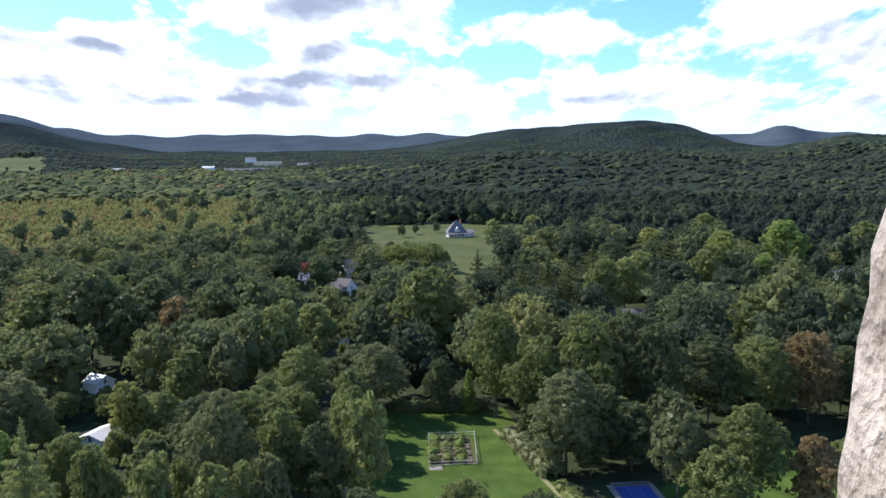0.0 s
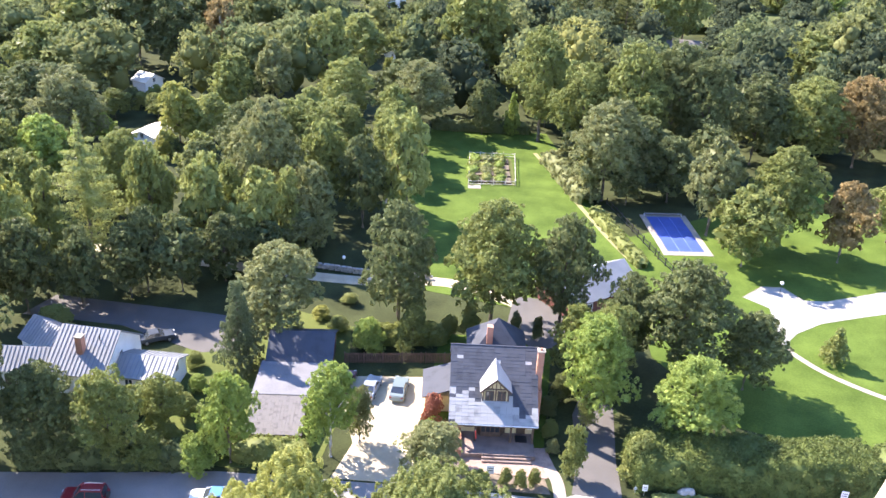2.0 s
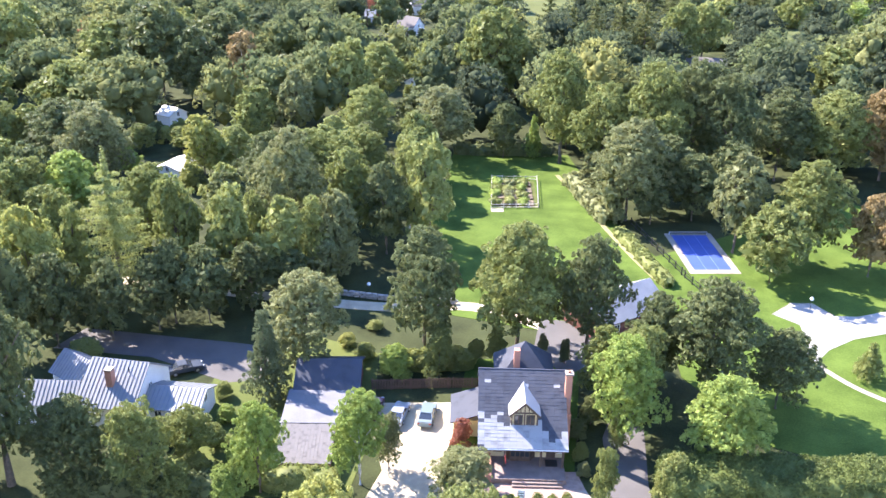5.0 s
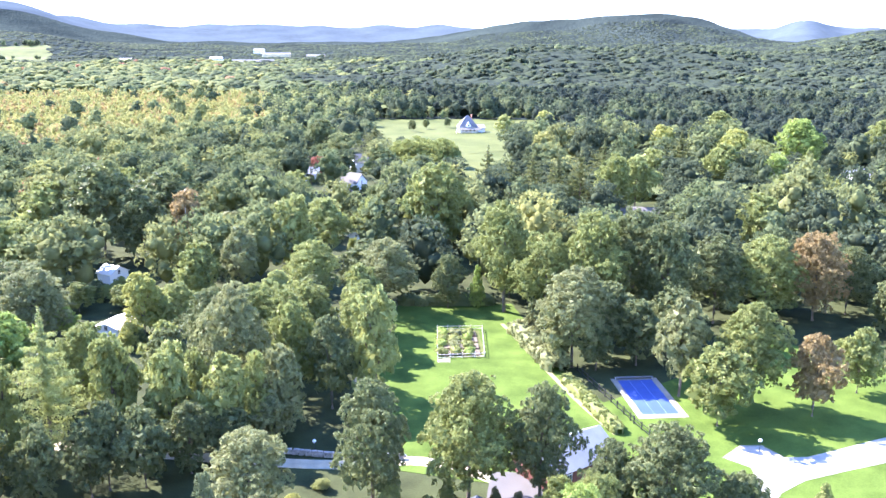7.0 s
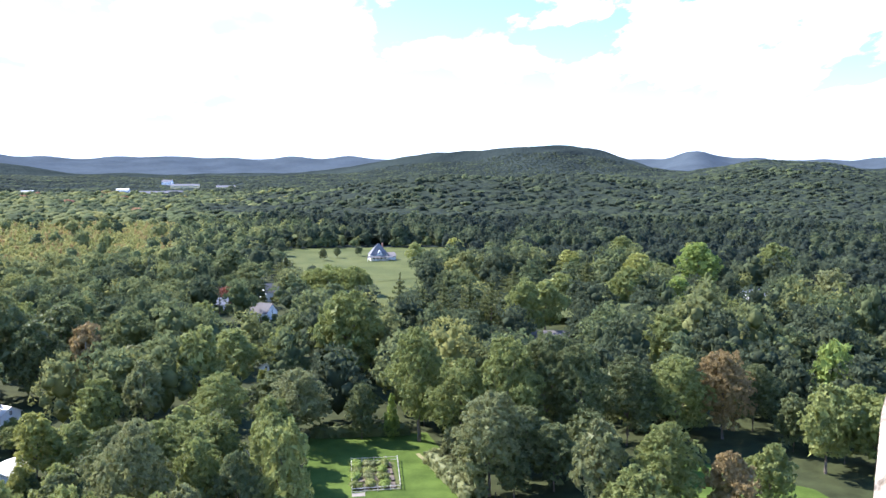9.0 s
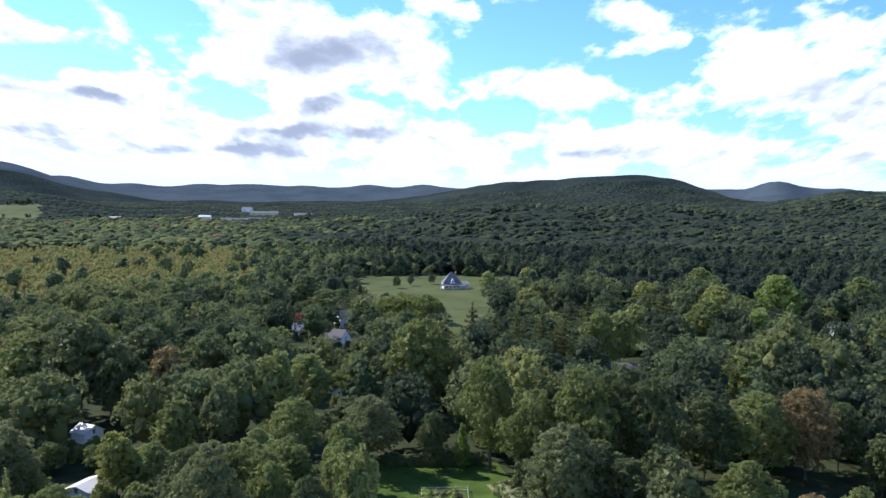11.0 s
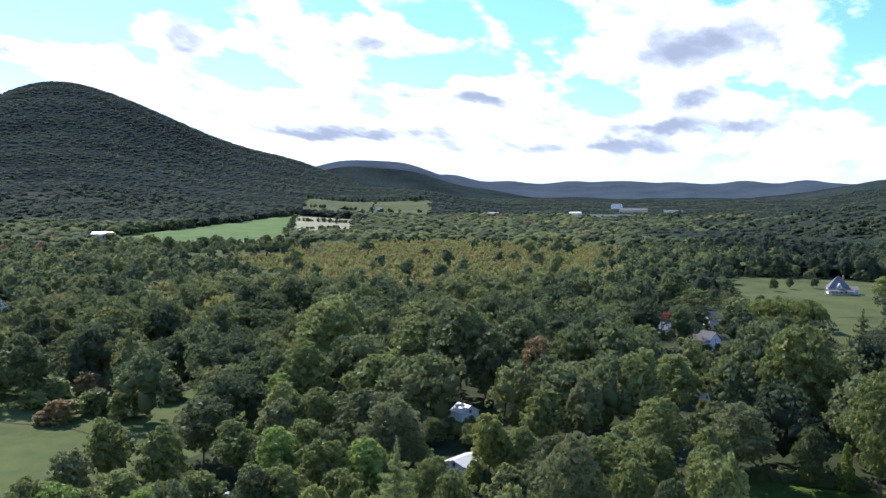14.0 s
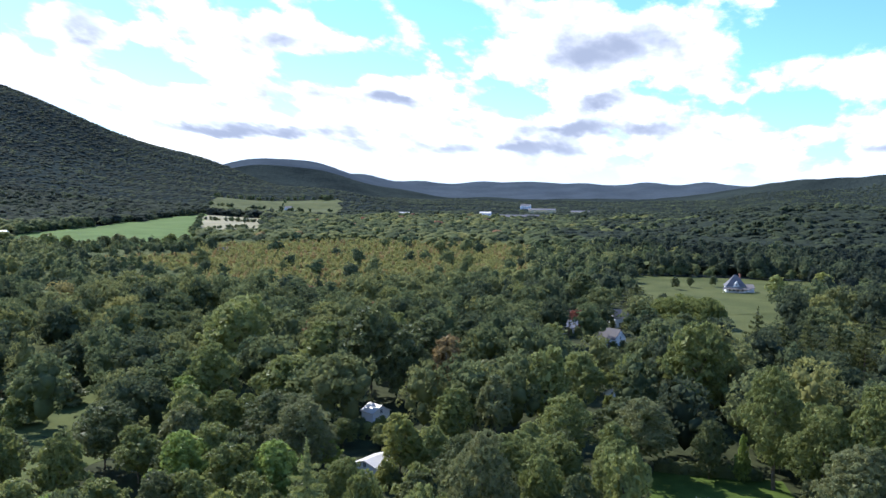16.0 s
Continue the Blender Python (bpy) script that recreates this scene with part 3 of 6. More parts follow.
strip("footpath_left", [(-24.2, 62.2), (-22.9, 57.5), (-22.4, 55), (-20.8, 51.6), (-18.5, 48.5), (-14, 44), (-8, 38)], 1.35, CONCRETE, 0.075, "pale concrete footpath across the lawn", "path", cut=False)
strip("footpath_right", [(5.2, 62.6), (4.9, 58), (4.5, 54), (3.4, 49), (1, 43), (-3, 38)], 1.2, CONCRETE, 0.075, "pale concrete footpath past the lawn trees", "path", cut=False)
strip("garden_path", [(42.2, 103.6), (45.5, 98.2), (49.2, 94.6), (54, 91.5), (62, 88)], 0.9, CONCRETE, 0.072, "thin paved path curving through the lawn", "path", cut=False)
strip("porch_path", [(9.4, 74.2), (10.2, 72), (10.4, 69.2)], 1.3, CONCRETE, 0.076, "short bright walk from porch to street", "path", cut=False)
strip("border_path", [(11, 176), (15.5, 160), (18.5, 148), (22.5, 134), (26, 124)], 0.9, DRYFIELD, 0.07, "worn strip along the shrub border", "path", cut=False)
# the darkest earth colour stands in for the hedge's shade on this strip
flat("verge", [(16.8, 70.0), (22.1, 68.0), (31.6, 69.7), (41.5, 70.9), (90, 76.1), (90, 82.5), (72, 81.8), (44, 79.4), (17.4, 83), (16.9, 76)], EARTH, 0.045, "bare earth verge, hedge shade put into its dark colour", "verge")


# ---- trees ----
def ico(sub):
    bm = bmesh.new()
    bmesh.ops.create_icosphere(bm, subdivisions=sub, radius=1.0)
    v = np.array([tuple(p.co) for p in bm.verts])
    f = np.array([[q.index for q in p.verts] for p in bm.faces])
    bm.free()
    return v, f


ICO1, ICO2 = ico(1), ico(2)


def leaf_cards(rng, centres, radii, n, size, droop=0.0, top=-0.35, tilt=0.42, face=None):
    """n small leaf sprays spread over lumps (ellipsoids): vertices and triangles. face: the way each lump looks outwards."""
    area = radii[:, 0] * radii[:, 2]
    pick = rng.choice(len(centres), n, p=area / area.sum())
    d = rng.normal(size=(n, 3))
    d /= np.linalg.norm(d, axis=1)[:, None]
    if face is not None:
        d = d + face[pick] * 0.8
        d /= np.linalg.norm(d, axis=1)[:, None] + 1e-9
    low = d[:, 2] < top
    d[low, 2] *= -1
    pos = centres[pick] + d * radii[pick] * rng.uniform(0.90 - 0.40 * min(tilt, 1.0), 1.06 + 0.25 * min(tilt, 1.0), (n, 1))
    nrm = d + rng.normal(scale=tilt, size=(n, 3))
    nrm /= np.linalg.norm(nrm, axis=1)[:, None]
    a = np.cross(nrm, rng.normal(size=(n, 3)))
    a /= np.linalg.norm(a, axis=1)[:, None] + 1e-9
    if droop:
        a = a * (1 - droop) + np.array([0, 0, -1.0]) * droop
        a /= np.linalg.norm(a, axis=1)[:, None]
    b = np.cross(nrm, a)
    s = size * rng.uniform(0.6, 1.35, (n, 1))
    long = 1.0 + droop
    p0 = pos - a * s * 0.75 * long
    p2, p3 = pos + b * s * 0.40 - nrm * s * 0.14, pos - b * s * 0.40 - nrm * s * 0.14
    v = np.stack([p0, p2 + a * s * 0.3, p3 + a * s * rng.uniform(-0.1, 0.6, (n, 1))], 1).reshape(-1, 3)
    f = np.arange(n)[:, None] * 3 + [0, 1, 2]
    return v, f


def sprays(rng, boughs, sizes, n, size, low=-0.45):
    """Leaf clumps all over the outside of a crown's boughs: centres, radii and outward ways."""
    area = sizes[:, 0] * sizes[:, 2]
    m = n * 4
    pick = rng.choice(len(boughs), m, p=area / area.sum())
    d = rng.normal(size=(m, 3))
    d /= np.linalg.norm(d, axis=1)[:, None]
    d[d[:, 2] < low, 2] *= -1
    p = boughs[pick] + d * sizes[pick] * rng.uniform(0.80, 1.10, (m, 1))
    gap = np.linalg.norm((p[:, None] - boughs[None]) / sizes[None], axis=2).min(1)
    keep = np.flatnonzero(gap > 0.74)[:n]
    p, d = p[keep], d[keep]
    s = size * rng.uniform(0.65, 1.4, (len(p), 1))
    return p, s * np.array([1, 1, 0.72]), d


def cores(rng, centres, radii, sub, shrink=0.86):
    bv, bf = ICO2 if sub == 2 else ICO1
    vs, fs = [], []
    for i, (c, r) in enumerate(zip(centres, radii)):
        w = 1 + rng.uniform(-0.16, 0.12, (len(bv), 1))
        vs.append(c + bv * r * shrink * w)
        fs.append(bf + i * len(bv))
    return np.concatenate(vs), np.concatenate(fs)


def lumps_for(shape, rng):
    """Lump centres and radii of a crown 1 m in radius and 2 m high (z from 0 to 2)."""
    c, r = [], []
    if shape in ("round", "oval", "birch", "shrub", "column", "willow"):
        n = {"round": 15, "oval": 14, "birch": 13, "shrub": 8, "column": 9, "willow": 15}[shape]
        for i in range(n):
            t = (i + 0.5) / n
            z = 0.22 + 1.5 * t
            prof = {"round": math.sin(math.pi * (0.16 + 0.80 * t)), "oval": math.sin(math.pi * (0.22 + 0.72 * t)) * 0.92, "birch": 0.9 - 0.55 * t, "shrub": 1.0 - 0.75 * t, "column": 0.8 - 0.2 * t, "willow": math.sin(math.pi * (0.3 + 0.62 * t))}[shape]
            a = i * 2.4 + rng.uniform(-0.5, 0.5)
            q = rng.uniform(0.40, 0.66) * prof
            s = rng.uniform(0.30, 0.46)
            c.append((q * math.cos(a), q * math.sin(a), z + rng.uniform(-0.1, 0.1)))
            r.append((s, s, s * rng.uniform(0.7, 0.9)))
        c.append((0, 0, 0.95))
        r.append((0.58, 0.58, 0.75))
        c.append((rng.uniform(-0.1, 0.1), rng.uniform(-0.1, 0.1), 1.55))
        r.append((0.42, 0.42, 0.42))
    elif shape == "spruce":
        n = 22
        for i in range(n):
            t = i / n
            a = i * 2.4
            q = 0.62 * (1 - t)
            s = 0.40 * (1 - t) + 0.07
            c.append((q * math.cos(a), q * math.sin(a), 0.12 + 1.78 * t))
            r.append((s, s, s * 0.55 + 0.04))
        c.append((0, 0, 0.6))
        r.append((0.5, 0.5, 0.6))
        c.append((0, 0, 1.3))
        r.append((0.25, 0.25, 0.6))
    else:   # pine: open tiers of flat sprays
        for i in range(10):
            t = i / 10
            arms = 5 if t < 0.8 else 3
            for j in range(arms):
                a = i * 0.9 + j * 2 * math.pi / arms + rng.uniform(-0.25, 0.25)
                reach = (1.05 - t) ** 0.8 * rng.uniform(0.7, 1.05)
                for q, w in ((0.35, 0.13), (0.66, 0.15), (0.95, 0.11)):
                    s = w * (1.2 - 0.6 * t)
                    c.append((reach * q * math.cos(a), reach * q * math.sin(a), 0.12 + 1.78 * t + 0.10 * q * q * (1 - t)))
                    r.append((s * 1.35, s * 1.35, 0.022))
        c.append((0, 0, 1.0))
        r.append((0.09, 0.09, 1.0))
    return np.array(c), np.array(r)


def crown_arrays(shape, seed, n, size, clumps):
    rng = np.random.default_rng(seed)
    c, r = lumps_for(shape, rng)
    droop = {"willow": 0.6, "birch": 0.15, "spruce": 0.2}.get(shape, 0.0)
    if shape == "pine":   # pine boughs have no closed inside
        v1, f1 = cores(rng, c[-1:], r[-1:], 1, 0.62)
        v2, f2 = leaf_cards(rng, c, r, n, size, droop, top=-0.5, tilt=0.5)
        return np.concatenate([v1, v2]), np.concatenate([f1, f2 + len(v1)])
    loose = shape in ("birch", "willow") or n > 20000
    # inner leaves close the crown, outer clumps make its face
    v1, f1 = leaf_cards(rng, c, r * (0.62 if loose else 0.74), n // 9, size * 2.6, droop, top=-0.9, tilt=0.5)
    p, q, d = sprays(rng, c, r, clumps, 1.35 / math.sqrt(clumps))
    if n > 20000:
        q = q * np.array([0.75, 0.75, 2.0])   # feathery upright shoots
    v2, f2 = leaf_cards(rng, p, q, n, size, droop, top=-0.6, tilt=0.75, face=d)
    return np.concatenate([v1, v2]), np.concatenate([f1, f2 + len(v1)])


def trunk_geo(shape, seed):
    """Trunk and limbs for a tree with its crown's foot at z = 0.35 of a height of 1; a unit tree."""
    rng = random.Random(seed)
    g = Geo()
    top = 0.9 if shape in ("spruce", "pine") else 0.72
    wob = [(rng.uniform(-0.012, 0.012), rng.uniform(-0.012, 0.012)) for _ in range(4)]
    g.tube([(0, 0, -0.02), (wob[0][0], wob[0][1], 0.12), (wob[1][0], wob[1][1], 0.35), (wob[2][0], wob[2][1], top)], [0.026, 0.019, 0.015, 0.004], 7)
    if shape not in ("spruce", "pine", "column", "shrub"):
        for i in range(7):
            a = i * 2.4 + rng.random()
            z = 0.26 + 0.05 * i
            q = rng.uniform(0.16, 0.24)
            g.tube([(0, 0, z), (q * 0.5 * math.cos(a), q * 0.5 * math.sin(a), z + 0.10), (q * math.cos(a), q * math.sin(a), z + 0.24)], [0.010, 0.007, 0.002], 5)
    return g


CROWN_FOOT = {"round": 0.14, "oval": 0.12, "birch": 0.2, "spruce": 0.04, "pine": 0.14, "shrub": -0.02, "column": 0.0, "willow": 0.08}
MESHES = {}
LABELS = {"round": "{} broadleaf tree with a rounded lumpy crown", "oval": "{} tall oval-crowned broadleaf tree", "birch": "{} airy tree with pale bark and thin crown", "spruce": "{} conical spruce with tiered boughs",
          "pine": "{} tall open-tiered pine tree", "shrub": "{} dense spreading garden shrub", "column": "{} clipped upright evergreen", "willow": "{} weeping willow with hanging sprays"}
WORD = {"orange": "orange autumn", "pine": "blackish green", "green": "mid-green", "dark": "dark green", "light": "bright light-green", "olive": "olive-green", "grey": "grey-green", "blue": "blue-green", "yellow": "yellowing", "rust": "rust-tinged", "red": "reddening autumn"}
KIND = {"round": ("deciduous_tree", "tree"), "oval": ("deciduous_tree", "tree"), "birch": ("birch_tree", "tree"), "spruce": ("spruce_tree", "conifer"), "pine": ("pine_tree", "conifer"), "shrub": ("shrub", "shrub"), "column": ("evergreen_shrub", "shrub"), "willow": ("willow_tree", "tree")}
# leaves, their size (crown radii) and leaf clumps at four distances
DETAIL = {-1: (90000, 0.019, 800), 0: (20000, 0.040, 420), 1: (5000, 0.084, 190), 2: (1900, 0.130, 90)}
count = [0]


def crown_mesh(shape, variant, level):
    key = (shape, variant, level)
    if key not in MESHES:
        n, size, clumps = DETAIL[level]
        if shape in ("shrub", "column"):
            n, size = int(n * 0.55), size * 1.35
        if shape == "spruce":
            size *= 0.8
        if shape == "pine":
            n, size = int(n * 0.9), size * 0.75
        v, f = crown_arrays(shape, 11 + variant * 7 + len(shape), n, size, clumps)
        MESHES[key] = mesh_arrays("crown", v, f, LEAF["green"])
    return MESHES[key]


def trunk_mesh(shape, variant):
    key = ("trunk", shape, variant)
    if key not in MESHES:
        g = trunk_geo(shape, variant + 3)
        me = bpy.data.meshes.new("trunk")
        me.from_pydata(g.v, [], g.f)
        me.materials.append(BIRCH if shape == "birch" else BARK)
        MESHES[key] = me
    return MESHES[key]


PLACED = []


def plant(shape, colour, x, y, h, r, group=""):
    """One tree or shrub standing at x, y: its height and its crown's radius in metres."""
    count[0] += 1
    rng = random.Random(count[0])
    d = math.hypot(x, y)
    level = -1 if (d < 60 and y > 51) else 0 if d < 108 else 1 if d < 215 else 2
    if r > 8.0 and d > 215:
        level = 1
    elif r > 7.0 and d < 215 and y < 190:
        level = min(level, 0)
    variant = rng.randrange(4) if level else rng.randrange(5)
    name, cat = KIND[shape]
    ob = thing(name, x, y, 0.03, rng.uniform(0, 360), LABELS[shape].format(WORD[colour]), cat, group)
    trunk = new("trunk", trunk_mesh(shape, variant))
    trunk.parent = ob
    trunk.matrix_basis = Matrix.Diagonal((h * 0.75, h * 0.75, h, 1))
    foot = CROWN_FOOT[shape] * h
    crown = new("crown", crown_mesh(shape, variant, level))
    crown.parent = ob
    crown.matrix_basis = Matrix.Translation((0, 0, foot)) @ Matrix.Diagonal((r * 0.9, r * 0.9, (h - foot) / 2.1, 1))
    crown.material_slots[0].link = "OBJECT"
    crown.material_slots[0].material = LEAF[colour]
    PLACED.append((x, y, r))
    return ob


def inside(ring, x, y):
    """Which of the points lie in a ring."""
    hit = np.zeros(len(x), bool)
    n = len(ring)
    for i in range(n):
        (x0, y0), (x1, y1) = ring[i], ring[(i + 1) % n]
        if y0 == y1:
            continue
        hit ^= ((y0 > y) != (y1 > y)) & (x < (x1 - x0) * (y - y0) / (y1 - y0) + x0)
    return hit


def scatter(r0, r1, gap, seed, margin=0.0):
    """Even but irregular places in the sector in view, outside the open areas."""
    rng = np.random.default_rng(seed)
    g = np.arange(-r1, r1, gap)
    X, Y = np.meshgrid(g, np.arange(0, r1, gap))
    X = X + rng.uniform(-0.45, 0.45, X.shape) * gap
    Y = Y + rng.uniform(-0.45, 0.45, Y.shape) * gap
    x, y = X.ravel(), Y.ravel()
    r, az = np.hypot(x, y), np.degrees(np.arctan2(-x, y))
    ok = (r >= r0) & (r < r1) & (az > -36) & (az < 58)
    x, y = x[ok], y[ok]
    for ring in CLEAR:
        hit = inside(ring, x, y)
        x, y = x[~hit], y[~hit]
    if r0 < 700:
        for px, py, pr in PLACED:
            keep = np.hypot(x - px, y - py) > pr * 0.85 + margin
            d = math.hypot(px, py)
            if d > 190:   # an open step in front of each single tree
                keep &= np.hypot(x - px * (1 - 15 / d), y - py * (1 - 15 / d)) > pr * 0.8 + margin
            x, y = x[keep], y[keep]
    return x, y, rng


def woods(name, x, y, height, width, tint, rng, protos, label, smooth=False, sink=0.0):
    """Far woods joined into one mesh: each tree a lumpy leafy crown from a few patterns."""
    vs, fs, ts, base = [], [], [], 0
    z = land(x, y) - sink * height
    which = rng.integers(0, len(protos), len(x))
    turn = rng.uniform(0, 2 * math.pi, len(x))
    for k, (pv, pf) in enumerate(protos):
        s = which == k
        n = int(s.sum())
        c, sn = np.cos(turn[s])[:, None], np.sin(turn[s])[:, None]
        V = np.empty((n, len(pv), 3))
        w, h = width[s][:, None], height[s][:, None]
        V[..., 0] = x[s][:, None] + (pv[:, 0] * c - pv[:, 1] * sn) * w
        V[..., 1] = y[s][:, None] + (pv[:, 0] * sn + pv[:, 1] * c) * w
        V[..., 2] = z[s][:, None] + pv[:, 2] * h
        vs.append(V.reshape(-1, 3))
        fs.append((pf[None] + (np.arange(n) * len(pv))[:, None, None]).reshape(-1, 3) + base)
        ts.append(np.repeat(tint[s], len(pv)))
        base += n * len(pv)
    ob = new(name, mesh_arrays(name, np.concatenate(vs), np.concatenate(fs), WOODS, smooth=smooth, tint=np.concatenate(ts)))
    return tagged(ob, label, "woods", kind="stuff")


def proto(seed, nl, nleaf, size, conifer=False, sub=1, keep_low=-0.7, skirt=False, tilt=0.8, core=0.74):
    """A unit tree for the far woods: z from 0 to 1, radius 1."""
    rng = np.random.default_rng(seed)
    c, r = [], []
    if conifer:
        for i in range(nl):
            t = i / nl
            c.append((0.12 * math.cos(i * 2.4), 0.12 * math.sin(i * 2.4), 0.2 + 0.7 * t))
            r.append((0.75 * (1 - t) + 0.1, 0.75 * (1 - t) + 0.1, 0.2))
    else:
        for i in range(nl):
            a = i * 2.4 + rng.uniform(-0.4, 0.4)
            q = 0.0 if i == 0 else rng.uniform(0.35, 0.72) * (1.0 if i % 3 else 0.55)
            s = 0.66 if i == 0 else rng.uniform(0.26, 0.48)
            c.append((q * math.cos(a), q * math.sin(a), 0.58 if i == 0 else rng.uniform(0.36, 0.72) if i % 3 else rng.uniform(0.74, 0.86)))
            r.append((s, s, 0.36 if i == 0 else s * 0.40))
        if skirt:   # lower boughs down to the ground
            c[-1], r[-1] = (0.0, 0.0, 0.28), (0.52, 0.52, 0.32)
    c, r = np.array(c), np.array(r)
    v, f = cores(rng, c, r, sub, core if nleaf else 0.94)
    fc = v[f].mean(1)
    own = np.repeat(np.arange(nl), len(f) // nl)
    f = f[fc[:, 2] - c[own, 2] > keep_low * r[own, 2]]
    if nleaf:
        flat3 = np.array([1, 1, 2.4])   # a tree is about 2.4 times as high as its crown is wide
        if nleaf > 300:
            p, q, d = sprays(rng, c * flat3, r * flat3, 80, 0.19)
            v2, f2 = leaf_cards(rng, p, q, nleaf, size, top=-0.4, tilt=tilt, face=d)
        else:
            v2, f2 = leaf_cards(rng, c * flat3, r * flat3, nleaf, size, top=-0.3, tilt=tilt)
        v2 = v2 / flat3
        f = np.concatenate([f, f2 + len(v)])
        v = np.concatenate([v, v2])
    return v, f


def marsh(x, y):
    """How far a place belongs to the low pale marsh wood."""
    r, az = np.hypot(x, y), np.degrees(np.arctan2(-x, y))
    return ((az > 12) & (az < 38 + 3 * np.sin(r / 31) + 2 * np.sin(r / 13)) & (r > 450 + 4 * np.abs(az - 24)) & (r < 880 - 6 * np.abs(az - 22)))


# ---- buildings ----
def window(parent, x, y, z, w, h, turn=0.0, frame_mat=None, name="window"):
    """A framed window on a wall that faces -y before the turn; x, y, z is the middle of its foot."""
    m = pose(x, y, z, 0, 0, turn)
    t = 0.09
    g = Geo()
    for q in ((-w / 2, 0, -w / 2 + t, h), (w / 2 - t, 0, w / 2, h), (-w / 2 + t, 0, w / 2 - t, t), (-w / 2 + t, h - t, w / 2 - t, h), (-0.03, t, 0.03, h - t)):
        g.box(q[0], -0.06, q[1], q[2], 0.03, q[3], m)
    fr = part(name, g, frame_mat or WHITE, parent)
    part("pane", Geo().box(-w / 2 + t, -0.015, t, w / 2 - t, 0.01, h - t, m), GLASS, fr)
    return fr


def gable_house(name, x, y, turn, w, d, wall, roof, wall_mat, roof_mat, label, chimney=True, over=0.35, wins=2, door=True, category="house", z=0.0, seams=0):
    """A house with its ridge along its local x axis: walls with gables, two roof slopes, windows, door, chimney."""
    ob = thing(name, x, y, z, turn, label, category)
    g = Geo().box(-w / 2, -d / 2, -0.3, w / 2, d / 2, wall)
    for sx in (-1, 1):
        a = sx * (w / 2 - 0.15)
        g.gable([(a, -d / 2, wall), (a, d / 2, wall), (a, 0, wall + roof - 0.05)], (sx * 0.15, 0, 0))
    part("house_body", g, wall_mat, ob)
    drop = roof / (d / 2) * over
    for sy in (-1, 1):
        q = [(-w / 2 - over, sy * (d / 2 + over), wall - drop), (w / 2 + over, sy * (d / 2 + over), wall - drop), (w / 2 + over, 0, wall + roof), (-w / 2 - over, 0, wall + roof)]
        slope = part("roof_slope", Geo().plate([(a, b, c + 0.12) for a, b, c in q], 0.14), roof_mat, ob)
        if seams:
            n = int(w / seams)
            first = None
            L = math.hypot(d / 2 + over, roof + drop)
            tilt = math.degrees(math.atan2(roof + drop, d / 2 + over))
            for i in range(n + 1):
                px = -w / 2 + i * w / n
                m = pose(px, sy * (d / 2 + over), wall - drop + 0.13, tilt if sy < 0 else -tilt, 0, 0)
                if first is None:
                    first = part("seam", Geo().box(-0.035, 0 if sy < 0 else -L, 0, 0.035, L if sy < 0 else 0, 0.06), DARKSEAM, slope)
                    first.matrix_basis = m
                else:
                    share("seam", first, slope, m)
    for sy, tn in ((-1, 0), (1, 180)):
        for i in range(wins):
            px = (i + 0.5) / wins * w - w / 2
            for fl in range(max(1, int(wall // 2.6))):
                window(ob, px if sy < 0 else -px, sy * d / 2, 0.9 + fl * 2.7, 1.0, 1.3, tn)
    for sx, tn in ((-1, -90), (1, 90)):
        window(ob, sx * w / 2, 0, wall - 0.5, 0.9, 1.2, tn)
    if door:
        dr = part("door", Geo().box(w * 0.1, -d / 2 - 0.06, 0.05, w * 0.1 + 0.95, -d / 2 + 0.02, 2.1), TIMBER, ob)
        part("handle", Geo().box(w * 0.1 + 0.78, -d / 2 - 0.12, 1.0, w * 0.1 + 0.86, -d / 2 - 0.06, 1.08), CHROME, dr)
    if chimney:
        ch = part("chimney", Geo().box(w * 0.22, -0.45, wall + roof * 0.5, w * 0.22 + 0.8, 0.35, wall + roof + 1.1), BRICK, ob)
        part("chimney_cap", Geo().box(w * 0.22 - 0.08, -0.53, wall + roof + 1.1, w * 0.22 + 0.88, 0.43, wall + roof + 1.22), CONCRETE, ch)
    return ob


def yard(x, y, half, length):
    """An open strip in front of a house, towards the monument."""
    d = math.hypot(x, y)
    u, n = (-x / d, -y / d), (y / d, -x / d)
    a = [(x - u[0] * 8 + n[0] * half, y - u[1] * 8 + n[1] * half), (x - u[0] * 8 - n[0] * half, y - u[1] * 8 - n[1] * half)]
    b = [(x + u[0] * length - n[0] * half * 0.9, y + u[1] * length - n[1] * half * 0.9), (x + u[0] * length + n[0] * half * 0.9, y + u[1] * length + n[1] * half * 0.9)]
    CLEAR.append(a + b)
    s = (-math.sin(radians(SUN_AZ)), math.cos(radians(SUN_AZ)))   # and towards the sun
    CLEAR.append([(x + s[1] * half, y - s[0] * half), (x - s[1] * half, y + s[0] * half), (x + s[0] * 17 - s[1] * half, y + s[1] * 17 + s[0] * half), (x + s[0] * 17 + s[1] * half, y + s[1] * 17 - s[0] * half)])


